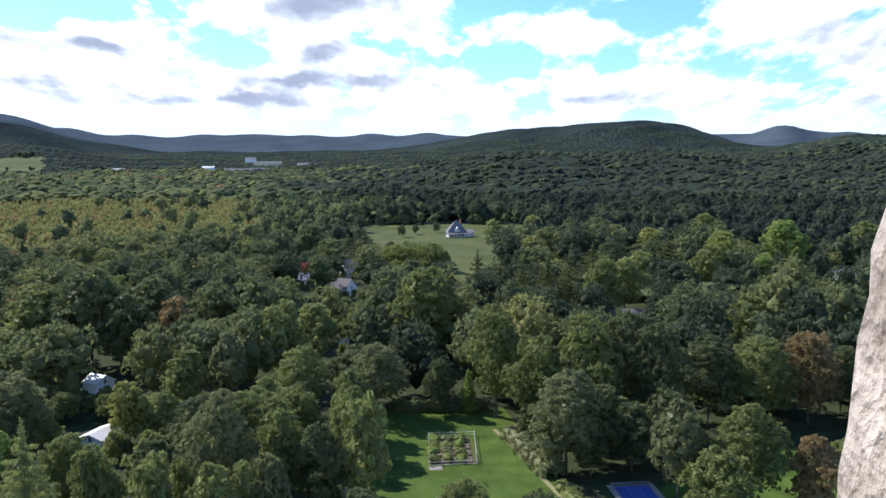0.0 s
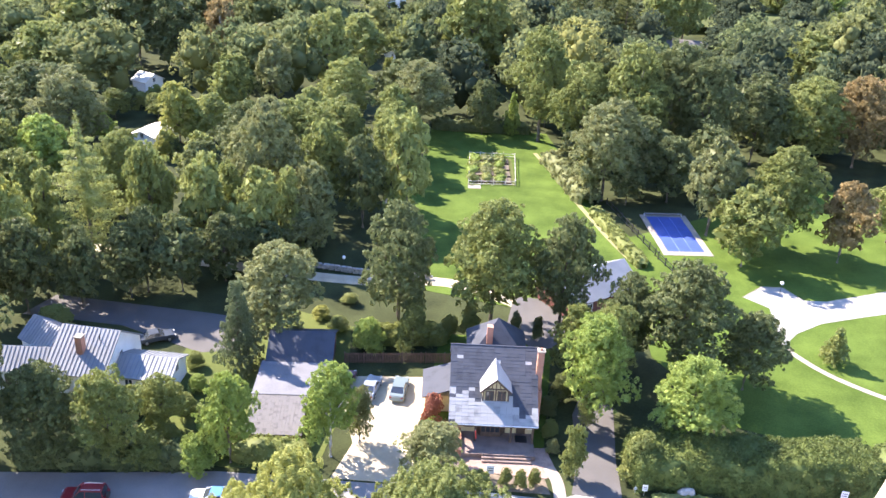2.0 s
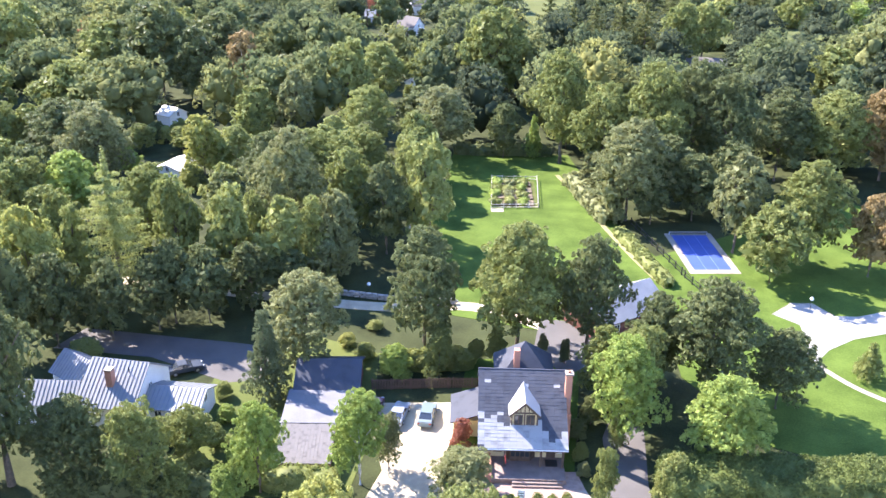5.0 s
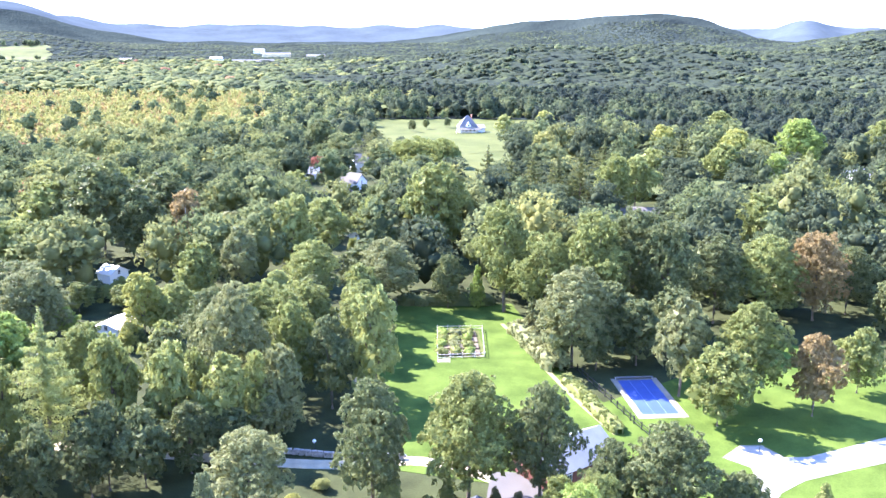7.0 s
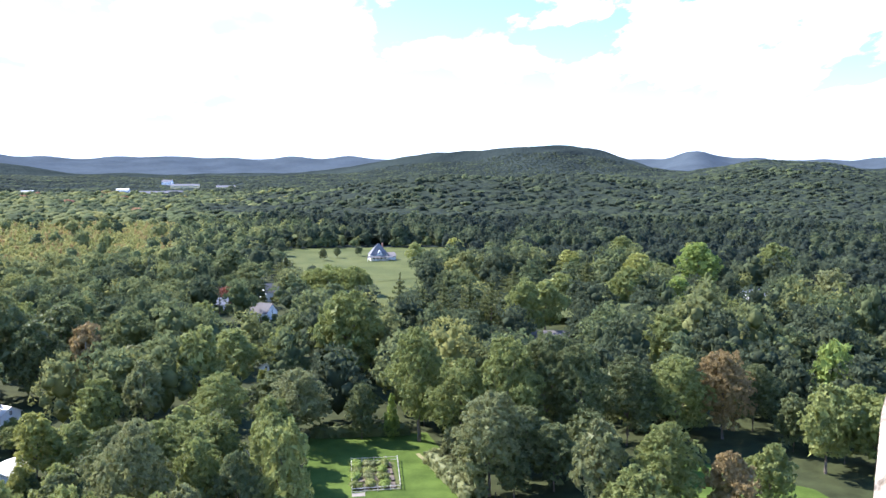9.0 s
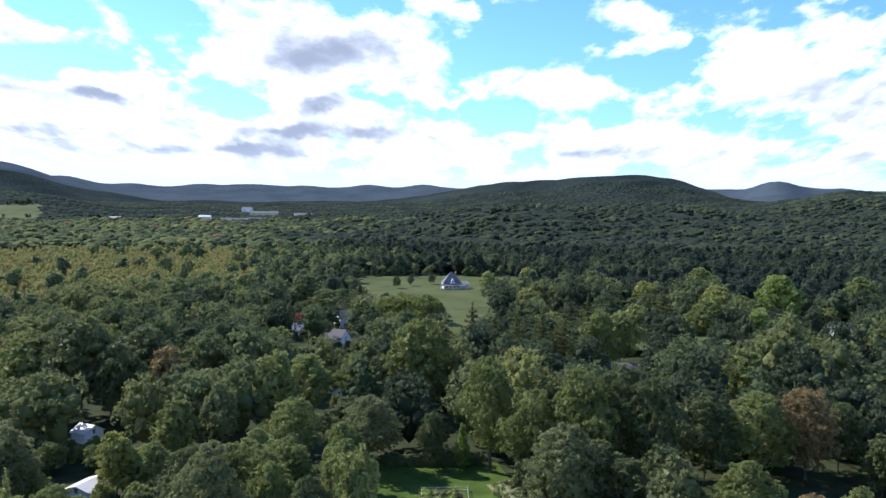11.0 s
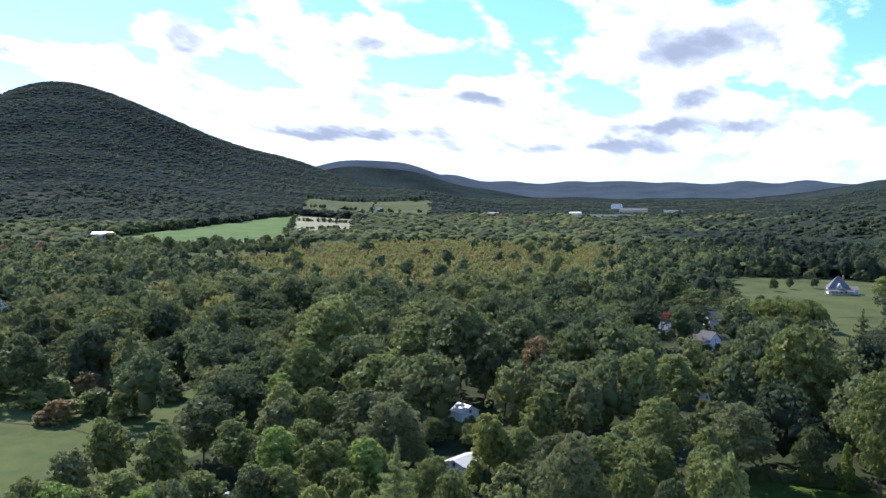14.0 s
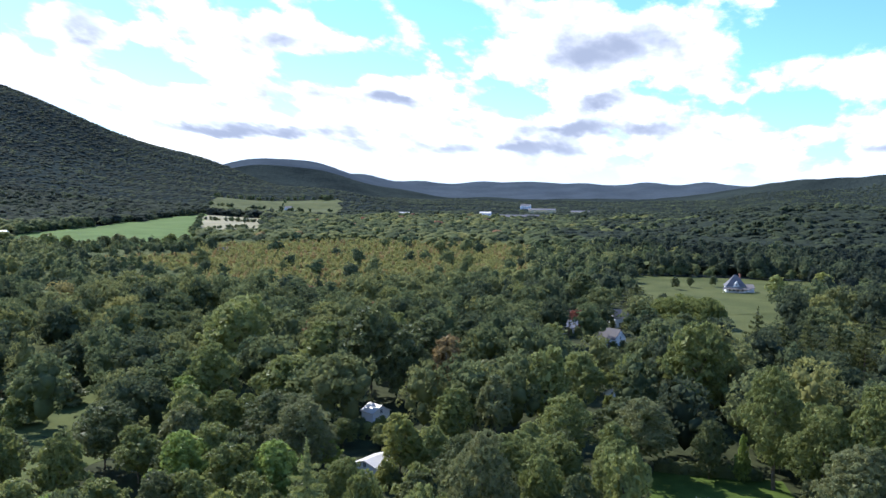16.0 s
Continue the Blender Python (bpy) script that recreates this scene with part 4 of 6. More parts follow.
def build_lodge():
    """The cream and timber lodge with a great slate roof, dormer, porch and brick chimney."""
    ob = thing("lodge", 2.85, 84.0, 0.05, 3.0, "cream and dark timber lodge with a large slate roof", "house")
    hw, ye, ze, zr, yb, zb = 4.9, -7.2, 3.05, 8.6, 4.2, 5.1
    g = Geo().box(-hw + 0.35, ye + 2.0, -0.3, hw - 0.35, yb - 0.4, ze + 0.2)
    part("house_body", g, CREAM, ob)
    for sx in (-1, 1):
        a = sx * (hw - 0.5)
        g = Geo().add([(a, ye + 0.9, ze + 0.3), (a, yb - 0.3, zb - 0.3), (a, 0, zr - 0.25), (a, yb - 0.3, ze), (a, ye + 2.0, ze)] + [(a + sx * 0.15, ye + 0.9, ze + 0.3), (a + sx * 0.15, yb - 0.3, zb - 0.3), (a + sx * 0.15, 0, zr - 0.25), (a + sx * 0.15, yb - 0.3, ze), (a + sx * 0.15, ye + 2.0, ze)],
                      [(0, 2, 1, 3, 4), (9, 8, 6, 7, 5), (0, 5, 7, 2), (2, 7, 6, 1), (1, 6, 8, 3), (3, 8, 9, 4), (4, 9, 5, 0)])
        part("gable", g, TIMBER, ob)
    front = part("roof_slope", Geo().plate([(-hw, ye, ze), (hw, ye, ze), (hw, 0, zr), (-hw, 0, zr)], 0.16), SLATE, ob, "blue-grey slate, worn paler towards the eave")
    part("roof_slope", Geo().plate([(-hw, yb, zb), (hw, yb, zb), (hw, 0, zr), (-hw, 0, zr)], 0.16), SLATE, ob)
    # courses of slate
    rise = math.degrees(math.atan2(zr - ze, -ye))
    run = math.hypot(zr - ze, ye)
    rng = random.Random(4)
    first = None
    nrow, ncol = 22, 14
    w = 2 * hw / ncol
    for i in range(nrow):
        for j in range(ncol):
            m = pose(-hw + (j + 0.5) * w, ye, ze, rise, 0, 0) @ pose(0, i * run / nrow, 0.02 + rng.uniform(0, 0.02), -2.0, rng.uniform(-0.6, 0.6), 0)
            if first is None:
                first = part("slate", Geo().box(-w / 2 + 0.004, 0, 0, w / 2 - 0.004, run / nrow + 0.02, 0.045), SLATE, front)
                first.matrix_basis = m
            else:
                s = share("slate", first, front, m)
                edge = 7.2 + 1.6 * math.sin(j * 0.9 + 1.0) - 1.2 * (j > 8)
                if rng.random() < 1 / (1 + math.exp((i - edge) * 1.6)) * 0.97 + 0.008:   # the lower courses are newer and paler
                    s.material_slots[0].link = "OBJECT"
                    s.material_slots[0].material = PALESLATE
    part("ridge_cap", Geo().tube([(-hw - 0.05, 0, zr + 0.02), (hw + 0.05, 0, zr + 0.02)], [0.12, 0.12], 6), SLATE, ob)
    part("gutter", Geo().tube([(-hw, ye - 0.06, ze - 0.06), (hw, ye - 0.06, ze - 0.06)], [0.07, 0.07], 6), WHITE, ob)
    part("fascia", Geo().box(-hw, ye, ze - 0.3, hw, ye + 0.06, ze - 0.12), TIMBER, ob)
    # dormer
    dx, dy, dz, dw, dh = 0.15, -5.1, 4.55, 1.45, 1.75
    dm = part("dormer", Geo().box(dx - dw, dy, dz - 0.4, dx + dw, dy + 2.9, dz + dh), CREAM, ob, "cream dormer with dark half-timbering")
    part("dormer_gable", Geo().gable([(dx - dw, dy, dz + dh), (dx + dw, dy, dz + dh), (dx, dy, dz + dh + 1.35)], (0, 0.2, 0)), CREAM, dm)
    for sx in (-1, 1):
        # pale slate on both slopes puts the sun's brightness into their colour
        part("dormer_roof", Geo().plate([(dx + sx * (dw + 0.3), dy - 0.35, dz + dh - 0.2), (dx + sx * (dw + 0.3), dy + 3.1, dz + dh - 0.2), (dx, dy + 4.6, dz + dh + 1.5), (dx, dy - 0.35, dz + dh + 1.5)], 0.1), PALESLATE, dm)
    beams = Geo().box(dx - dw - 0.02, dy - 0.06, dz + dh - 0.12, dx + dw + 0.02, dy, dz + dh + 0.06)
    for k in (-0.9, -0.45, 0, 0.45, 0.9):
        beams.box(dx + k - 0.05, dy - 0.06, dz + dh + 0.06, dx + k + 0.05, dy, dz + dh + 1.3 - abs(k) * 0.95)
    for k in (-dw + 0.06, 0, dw - 0.06):
        beams.box(dx + k - 0.08, dy - 0.06, dz - 0.1, dx + k + 0.08, dy, dz + dh - 0.12)
    beams.box(dx - dw, dy - 0.06, dz - 0.05, dx + dw, dy, dz + 0.1)
    part("timber_frame", beams, TIMBER, dm)
    for sx in (-1, 1):
        part("bargeboard", Geo().plate([(dx + sx * (dw + 0.3), dy - 0.4, dz + dh - 0.24), (dx + sx * (dw + 0.3), dy - 0.33, dz + dh - 0.24), (dx, dy - 0.33, dz + dh + 1.46), (dx, dy - 0.4, dz + dh + 1.46)], 0.2), TIMBER, dm)
        window(dm, dx + sx * 0.66, dy - 0.01, dz + 0.2, 0.95, 1.3, 0, TIMBER)
    # rear tower roof
    tx, ty, tw = 0.7, 5.6, 3.6
    rr = part("hipped_roof", Geo().add([(tx - tw, ty - tw, 5.2), (tx + tw, ty - tw, 5.2), (tx + tw, ty + tw, 5.2), (tx - tw, ty + tw, 5.2), (tx, ty, 9.1)], [(0, 1, 4), (1, 2, 4), (2, 3, 4), (3, 0, 4), (3, 2, 1, 0)]), SLATE, ob)
    part("rear_body", Geo().box(tx - tw + 0.4, yb - 0.38, -0.3, tx + tw - 0.4, ty + tw - 0.4, 5.25), CREAM, ob)
    part("rear_chimney", Geo().box(tx - 1.4, ty - 2.2, 6.2, tx - 0.7, ty - 1.5, 9.0), BRICK, ob)
    part("side_wing", Geo().box(-hw - 2.7, -1.0, -0.3, -hw + 0.3, 4.0, 2.2), CREAM, ob)
    part("side_wing_roof", Geo().plate([(-hw - 3.1, -1.4, 2.1), (-hw + 0.2, -1.4, 3.3), (-hw + 0.2, 4.4, 3.3), (-hw - 3.1, 4.4, 2.1)], 0.12), SLATE, ob)
    # side chimney of brick
    ch = part("chimney", Geo().box(hw - 0.3, -2.7, -0.2, hw + 0.65, -1.6, 4.5).box(hw - 0.2, -2.55, 4.5, hw + 0.5, -1.8, 9.6), BRICK, ob, "tall red brick side chimney")
    part("chimney_cap", Geo().box(hw - 0.3, -2.65, 9.6, hw + 0.6, -1.7, 9.75), CONCRETE, ch)
    part("flue", Geo().tube([(hw + 0.15, -2.2, 9.75), (hw + 0.15, -2.2, 10.0)], [0.16, 0.14], 8), BRICK, ch)
    # porch
    part("porch_floor", Geo().box(-3.4, ye - 1.9, -0.2, hw - 0.3, ye + 2.0, 0.55), PORCH, ob)
    for i in range(2):
        part("porch_step", Geo().box(-1.2, ye - 2.25 - 0.35 * i, -0.2, 4.2, ye - 1.9 - 0.35 * i, 0.37 - 0.18 * i), PORCH, ob)
    part("porch_wall", Geo().box(-4.0, ye - 1.9, -0.2, -3.4, ye + 2.0, 1.0), BRICK, ob)
    for k in (-4.3, -1.9, 2.0, hw - 0.5):
        part("porch_post", Geo().box(k - 0.12, ye + 0.25, 0.55, k + 0.12, ye + 0.5, ze + 0.1), TIMBER, ob)
    wy = ye + 1.98
    window(ob, -2.6, wy, 1.2, 1.0, 1.4, 0, TIMBER)
    bay = part("bay_window", Geo().slab([(-1.9, wy), (-1.3, wy - 0.8), (0.9, wy - 0.8), (1.5, wy)], 0.6, 2.75), TIMBER, ob)
    for k in range(4):
        part("pane", Geo().box(-1.2 + k * 0.52, wy - 0.82, 1.2, -0.78 + k * 0.52, wy - 0.79, 2.5), GLASS, bay)
    part("bay_roof", Geo().slab([(-2.1, wy), (-1.5, wy - 1.0), (1.1, wy - 1.0), (1.7, wy)], 2.75, 2.9), SLATE, bay)
    dr = part("door", Geo().box(2.75, wy - 0.06, 0.56, 3.75, wy, 2.6), TIMBER, ob)
    part("door_glass", Geo().box(2.95, wy - 0.075, 1.5, 3.55, wy - 0.06, 2.4), GLASS, dr)
    part("door_mat", Geo().box(2.6, wy - 1.6, 0.55, 3.9, wy - 0.4, 0.57), BLACK, ob)
    sg = part("green_board", Geo().box(1.65, wy - 0.09, 1.4, 2.6, wy - 0.03, 2.2), SIGNGREEN, ob, "green painted notice board")
    for k in range(3):
        part("lettering_bar", Geo().box(1.75, wy - 0.1, 1.58 + k * 0.2, 2.5, wy - 0.088, 1.66 + k * 0.2), WHITE, sg)
    sg = part("white_board", Geo().box(3.95, wy - 0.09, 1.2, 4.5, wy - 0.03, 2.0), WHITE, ob)
    for k in range(3):
        part("lettering_bar", Geo().box(4.02, wy - 0.1, 1.35 + k * 0.2, 4.43, wy - 0.088, 1.42 + k * 0.2), REDCLOTH, sg)
    pole = part("flag_pole", Geo().tube([(-1.95, ye + 0.2, 1.9), (-1.95, ye - 0.9, 3.0)], [0.02, 0.015], 6), WHITE, ob)
    part("flag", Geo().plate([(-1.95, ye - 0.05, 2.15), (-1.85, ye - 0.05, 1.1), (-1.75, ye - 0.8, 1.75), (-1.95, ye - 0.85, 2.9)], 0.015), REDCLOTH, pole)
    return ob


build_lodge()


def build_metal_house():
    """White house with standing seam metal roofs, a brick chimney and low wings."""
    main = gable_house("metal_roof_house", -44.3, 84.6, -5.0, 6.6, 9.4, 3.3, 3.3, WHITEWALL, METALROOF, "white house with pale standing-seam metal roof", chimney=False, seams=0.5)
    ch = part("chimney", Geo().box(-0.5, -2.9, 3.9, 0.3, -2.1, 6.9), BRICK, main, "red brick chimney")
    part("chimney_cap", Geo().box(-0.58, -2.98, 6.9, 0.38, -2.02, 7.02), CONCRETE, ch)
    part("vent_pipe", Geo().tube([(1.6, -1.2, 5.5), (1.6, -1.2, 6.6)], [0.06, 0.06], 8), BLACK, main)
    gable_house("house_wing", -37.4, 83.9, -2.0, 6.4, 5.4, 2.5, 1.2, WHITEWALL, METALROOF, "low white wing with striped metal roof", chimney=False, wins=2, seams=0.5, category="house")
    gable_house("house_wing", -54.6, 82.4, 3.0, 13.0, 4.6, 3.0, 1.6, WHITEWALL, METALROOF, "long low white wing under metal roofing", chimney=False, wins=3, seams=0.5, category="house")
    gable_house("house_wing", -50.9, 87.6, -30.0, 6.0, 4.6, 3.0, 1.9, WHITEWALL, METALROOF, "small white rear wing under metal roofing", chimney=False, wins=1, seams=0.5, category="house")


build_metal_house()


def build_garages():
    ob = gable_house("garage", -20.6, 90.6, 4.5, 7.4, 7.4, 2.6, 1.9, REDBARN, SLATE, "garage of brown-red boards with dark roof", chimney=False, wins=2, category="garage")
    ob = thing("carport", -20.6, 83.4, 0.05, 4.5, "low flat-roofed carport with pale felt roof", "garage")
    part("house_body", Geo().box(-3.6, -3.2, -0.2, 3.6, 3.3, 2.4), REDBARN, ob)
    part("roof", Geo().box(-3.9, -3.5, 2.4, 3.9, 3.5, 2.56), FLATROOF, ob)
    for k in (-1.8, 1.8):
        dr = part("garage_door", Geo().box(3.6, k - 1.3, 0.05, 3.66, k + 1.3, 2.1), WHITEWALL, ob)
        for z in (0.55, 1.05, 1.55):
            part("panel_rail", Geo().box(3.66, k - 1.3, z - 0.03, 3.68, k + 1.3, z + 0.03), WHITE, dr)
    ob = thing("shed", -20.6, 76.6, 0.05, 4.5, "low shed with rough grey shingle roof", "shed")
    part("house_body", Geo().box(-2.8, -2.4, -0.2, 2.8, 2.5, 1.9), REDBARN, ob)
    roof = part("roof", Geo().plate([(-3.1, -2.9, 1.8), (3.1, -2.9, 1.8), (3.1, 2.9, 2.9), (-3.1, 2.9, 2.9)], 0.12), SHINGLE, ob)
    rng = random.Random(8)
    first = None
    tilt, run = math.degrees(math.atan2(1.1, 5.8)), math.hypot(1.1, 5.8)
    for i in range(14):
        for j in range(16):
            m = pose(-3.1 + (j + 0.5) * 6.2 / 16, -2.9, 1.8, tilt, 0, 0) @ pose(0, i * run / 14, 0.012 + rng.uniform(0, 0.02), 1.5, rng.uniform(-1.5, 1.5), 0)
            if first is None:
                first = part("shingle", Geo().box(-0.18, 0, 0, 0.18, run / 14 + 0.04, 0.02), SHINGLE, roof)
                first.matrix_basis = m
            else:
                share("shingle", first, roof, m)
    part("ridge_board", Geo().box(-3.3, 2.8, 2.86, 3.3, 3.3, 3.0), FLATROOF, ob)


build_garages()

gable_house("barn", 16.6, 112.6, 36.0, 12.5, 8.2, 2.7, 2.5, REDBARN, METALROOF, "brown-red barn with sunlit pale metal roof", chimney=False, wins=2, category="barn")

# houses among the trees
VILLAGE = (
    ("village_house", -81.0, 198.5, -28, 4.4, 5.4, 4.4, 1.5, "two-storey white house half hidden by trees"),
    ("village_house", -67.8, 166.5, 74, 7.5, 6.0, 2.6, 1.0, "low pale-roofed house among yellowing trees"),
    ("village_house", -40.0, 382.0, 25, 9.0, 8.0, 4.2, 3.2, "white gabled house beside the willows"),
    ("village_house", -38.5, 333.0, -30, 8.0, 7.0, 3.6, 3.2, "pale gabled house with steep roof"),
    ("village_house", -60.0, 357.0, 5, 9.0, 6.5, 2.8, 2.4, "low white house behind a red maple"),
    ("village_house", -26.5, 247.0, 60, 5.0, 5.0, 2.4, 1.6, "small pale outbuilding among dark trees"),
    ("village_house", 173.0, 365.0, 15, 14.0, 8.0, 2.8, 2.6, "long pale-roofed house among conifers"),
    ("village_house", 63.0, 286.0, -8, 14.0, 7.0, 2.2, 1.6, "low brown-roofed house in deep shade"),
    ("village_house", -103.0, 126.0, 20, 8.0, 6.0, 2.4, 1.6, "low white-roofed building behind the trees"),
    ("village_house", -355.0, 286.0, -20, 8.0, 7.0, 4.0, 3.0, "small white house among far trees"),
    ("village_house", -65.0, 808.0, 20, 9.0, 8.0, 4.5, 3.0, "tiny white house on the wooded slope"),
    ("village_house", -402.0, 640.0, 12, 11.0, 8.0, 3.6, 2.4, "grey house beyond the marsh"))
for nm, x, y, tn, w, d, wl, rf, lb in VILLAGE:
    r = math.hypot(x, y)
    brown = "brown" in lb or "grey" in lb
    gable_house(nm, x, y, tn, w, d, wl, rf, WHITEWALL, SHINGLE if brown or "gabled" in lb else METALROOF if r > 300 else PALEROOF, lb, wins=2, chimney=False)
    r = math.hypot(x, y)
    if r < 600:
        yard(x, y, w * 0.5 + 1.5, min(120, 0.21 * r))
    for k in (-0.45, 0.1, 0.5) if r < 420 else ():   # bushes before the wall
        u = 8.0 + 5 * abs(k)
        plant("shrub", ("green", "dark", "olive")[int(r + k * 10) % 3], x - x / r * u + y / r * k * w, y - y / r * u - x / r * k * w, 3.2 + 2.2 * abs(k), 2.4)


def build_manor():
    """Large white house with a pyramidal roof on the meadow."""
    ob = thing("meadow_house", 9.0, 534.0, 0.2, 8.0, "large white house with steep pyramid roof", "house")
    part("house_body", Geo().box(-5.5, -4.5, -0.3, 5.5, 4.5, 3.6), WHITEWALL, ob)
    part("roof", Geo().add([(-6, -5, 3.5), (6, -5, 3.5), (6, 5, 3.5), (-6, 5, 3.5), (-0.6, 0, 10.2), (0.6, 0, 10.2)], [(0, 1, 5, 4), (1, 2, 5), (2, 3, 4, 5), (3, 0, 4), (3, 2, 1, 0)]), FLATROOF, ob)
    part("porch_roof", Geo().plate([(-8.2, -7.5, 2.3), (8.2, -7.5, 2.3), (7, -4.4, 3.2), (-7, -4.4, 3.2)], 0.15), SHINGLE, ob)
    for k in range(6):
        part("porch_post", Geo().box(-7.8 + k * 3.1, -7.3, -0.1, -7.6 + k * 3.1, -7.1, 2.3), WHITE, ob)
    part("wing", Geo().box(5.4, -2, -0.3, 10.5, 4, 2.6), WHITEWALL, ob)
    part("wing_roof", Geo().plate([(5, -2.5, 2.6), (11, -2.5, 2.6), (11, 4.4, 4.2), (5, 4.4, 4.2)], 0.15), SHINGLE, ob)
    dm = part("gable_dormer", Geo().gable([(-1.8, -4.9, 3.6), (1.8, -4.9, 3.6), (0, -4.9, 6.6)], (0, 3.0, 0)), WHITEWALL, ob)
    window(dm, 0, -4.92, 4.0, 1.0, 1.3)
    for k in (-3.6, -1.2, 1.2, 3.6):
        window(ob, k, -4.51, 0.8, 1.2, 1.6)
    part("chimney", Geo().box(2.0, -0.5, 6.5, 2.8, 0.5, 10.6), BRICK, ob)


build_manor()
yard(9, 534, 22, 90)
yard(-81.5, 197.5, 5.2, 44)
CLEAR.append([(12, 104), (95, 104), (95, 166), (30, 164), (16, 178)])
CLEAR.append([(-34, 420), (-26, 320), (12, 310), (40, 455)])

# far buildings
FAR = ((-688, 679, 20, 30, 11, 4.5, 2.2, "farm buildings with white roofs beside the field"), (-363, 1530, 8, 50, 16, 9.0, 4.0, "long pale school block among far trees"),
       (-330, 1560, 8, 26, 14, 7.0, 4.0, "pale gabled block on the valley floor"), (-520, 1400, 12, 28, 10, 5.0, 3.0, "grey-roofed house row far off"), (-480, 1790, 5, 24, 18, 4.0, 3.0, "white domed store in the far town"),
       (-380, 1900, 10, 60, 18, 6.0, 3.0, "pale low factory in the far town"), (-300, 1930, 10, 40, 18, 6.0, 3.0, "pale low warehouse in the far town"), (-430, 1960, -8, 22, 14, 7.0, 4.0, "white house of the far town"), (-545, 1465, 10, 20, 9, 4.5, 3.0, "pale farmhouse at the ridge foot"),
       (-790, 1490, 10, 14, 9, 4.0, 3.0, "white barn at the edge of the pasture"))
for x, y, tn, w, d, wl, rf, lb in FAR:
    gable_house("far_building", x, y, tn, w, d, wl, rf, WHITEWALL if "white" in lb else CREAM, PALEROOF if "domed" in lb or "farm" in lb else FLATROOF, lb, chimney=False, wins=4, door=False, category="building", z=float(land(x, y)) + (2.0 if math.hypot(x, y) > 1300 else 0.0))
    r = math.hypot(x, y)
    yard(x, y, w * 0.45, 45 if r > 1000 else 90)


# ---- vehicles ----
def build_car(name, x, y, turn, material, label, kind="sedan", spare=False, roof_mat=None, z=0.045):
    """A car pointing along its local +x: shell, cabin glass, wheels with rims, lamps, mirrors."""
    L, W, H = {"sedan": (4.6, 1.78, 1.42), "suv": (4.5, 1.8, 1.75), "wagon": (4.6, 1.76, 1.5)}[kind]
    ob = thing(name, x, y, z, turn, label, "car")
    belt = 0.92 if kind != "suv" else 1.02
    hood = {"sedan": 0.86, "suv": 1.0, "wagon": 0.88}[kind]
    # side outline from tail to nose
    low = [(-L / 2, 0.32), (-L / 2 - 0.02, 0.7), (-L / 2 + 0.05, belt), (L * 0.17, belt), (L * 0.42, hood), (L / 2, 0.66), (L / 2, 0.32)]
    bm = bmesh.new()
    rows = []
    for sy in (-1, 1):
        rows.append([bm.verts.new((px, sy * W / 2 * (0.97 if abs(px) > L * 0.45 else 1.0), pz)) for px, pz in low])
    bm.faces.new(rows[0][::-1])
    bm.faces.new(rows[1])
    n = len(low)
    for i in range(n):
        j = (i + 1) % n
        bm.faces.new((rows[0][i], rows[0][j], rows[1][j], rows[1][i]))
    bmesh.ops.recalc_face_normals(bm, faces=bm.faces[:])
    bmesh.ops.bevel(bm, geom=bm.edges[:], offset=0.07, segments=2, affect="EDGES")
    shell = part("body", bm, material, ob, smooth=False)
    back = {"sedan": -L * 0.36, "suv": -L * 0.47, "wagon": -L * 0.46}[kind]
    rb = {"sedan": -L * 0.20, "suv": -L * 0.43, "wagon": -L * 0.40}[kind]
    wi, wr = W / 2 - 0.08, W / 2 - 0.22
    xs = [(back, belt - 0.02, wi), (rb, H - 0.06, wr), (L * 0.03, H - 0.04, wr), (L * 0.20, belt - 0.02, wi)]
    g = Geo()
    vs = [(px, s * w, pz) for s in (-1, 1) for px, pz, w in xs]
    g.add(vs, [(0, 1, 2, 3), (7, 6, 5, 4), (0, 4, 5, 1), (1, 5, 6, 2), (2, 6, 7, 3), (3, 7, 4, 0)])
    part("cabin_glass", g, GLASS, ob)
    bm = rounded(rb - 0.05, -wr - 0.03, H - 0.09, L * 0.05, wr + 0.03, H, 0.035)
    part("roof", bm, roof_mat or material, ob)
    for s in (-1, 1):
        for (a, az, aw), (b, bz, bw) in zip(xs[:-1], xs[1:]):
            if az == xs[1][1]:
                continue
            part("pillar", Geo().tube([(a, s * aw, az), (b, s * bw, bz)], [0.045, 0.04], 6), material, ob)
        part("pillar", Geo().tube([(-L * 0.08, s * wi, belt - 0.02), (-L * 0.09, s * wr, H - 0.05)], [0.045, 0.04], 6), material, ob)
        part("mirror", rounded(L * 0.14, s * (W / 2 + 0.02) - 0.07, belt, L * 0.14 + 0.12, s * (W / 2 + 0.02) + 0.07, belt + 0.14, 0.02), material, ob)
        part("headlight", rounded(L / 2 - 0.12, s * W * 0.34 - 0.16, 0.62, L / 2 + 0.015, s * W * 0.34 + 0.16, 0.74, 0.02), LAMPGLASS, ob)
        part("tail_light", rounded(-L / 2 - 0.035, s * W * 0.38 - 0.11, 0.66, -L / 2 + 0.08, s * W * 0.38 + 0.11, 0.84, 0.02), TAILRED, ob)
        for px in (-L * 0.30, L * 0.31):
            wh = part("wheel", Geo().tube([(px, s * (W / 2 - 0.2), 0.33), (px, s * (W / 2 + 0.02), 0.33)], [0.33, 0.33], 18), RUBBER, ob)
            part("rim", Geo().tube([(px, s * (W / 2 + 0.0), 0.33), (px, s * (W / 2 + 0.035), 0.33)], [0.21, 0.19], 14), CHROME, wh)
    part("bumper", rounded(L / 2 - 0.06, -W / 2 + 0.1, 0.34, L / 2 + 0.05, W / 2 - 0.1, 0.54, 0.03), material if kind != "suv" else BLACK, ob)
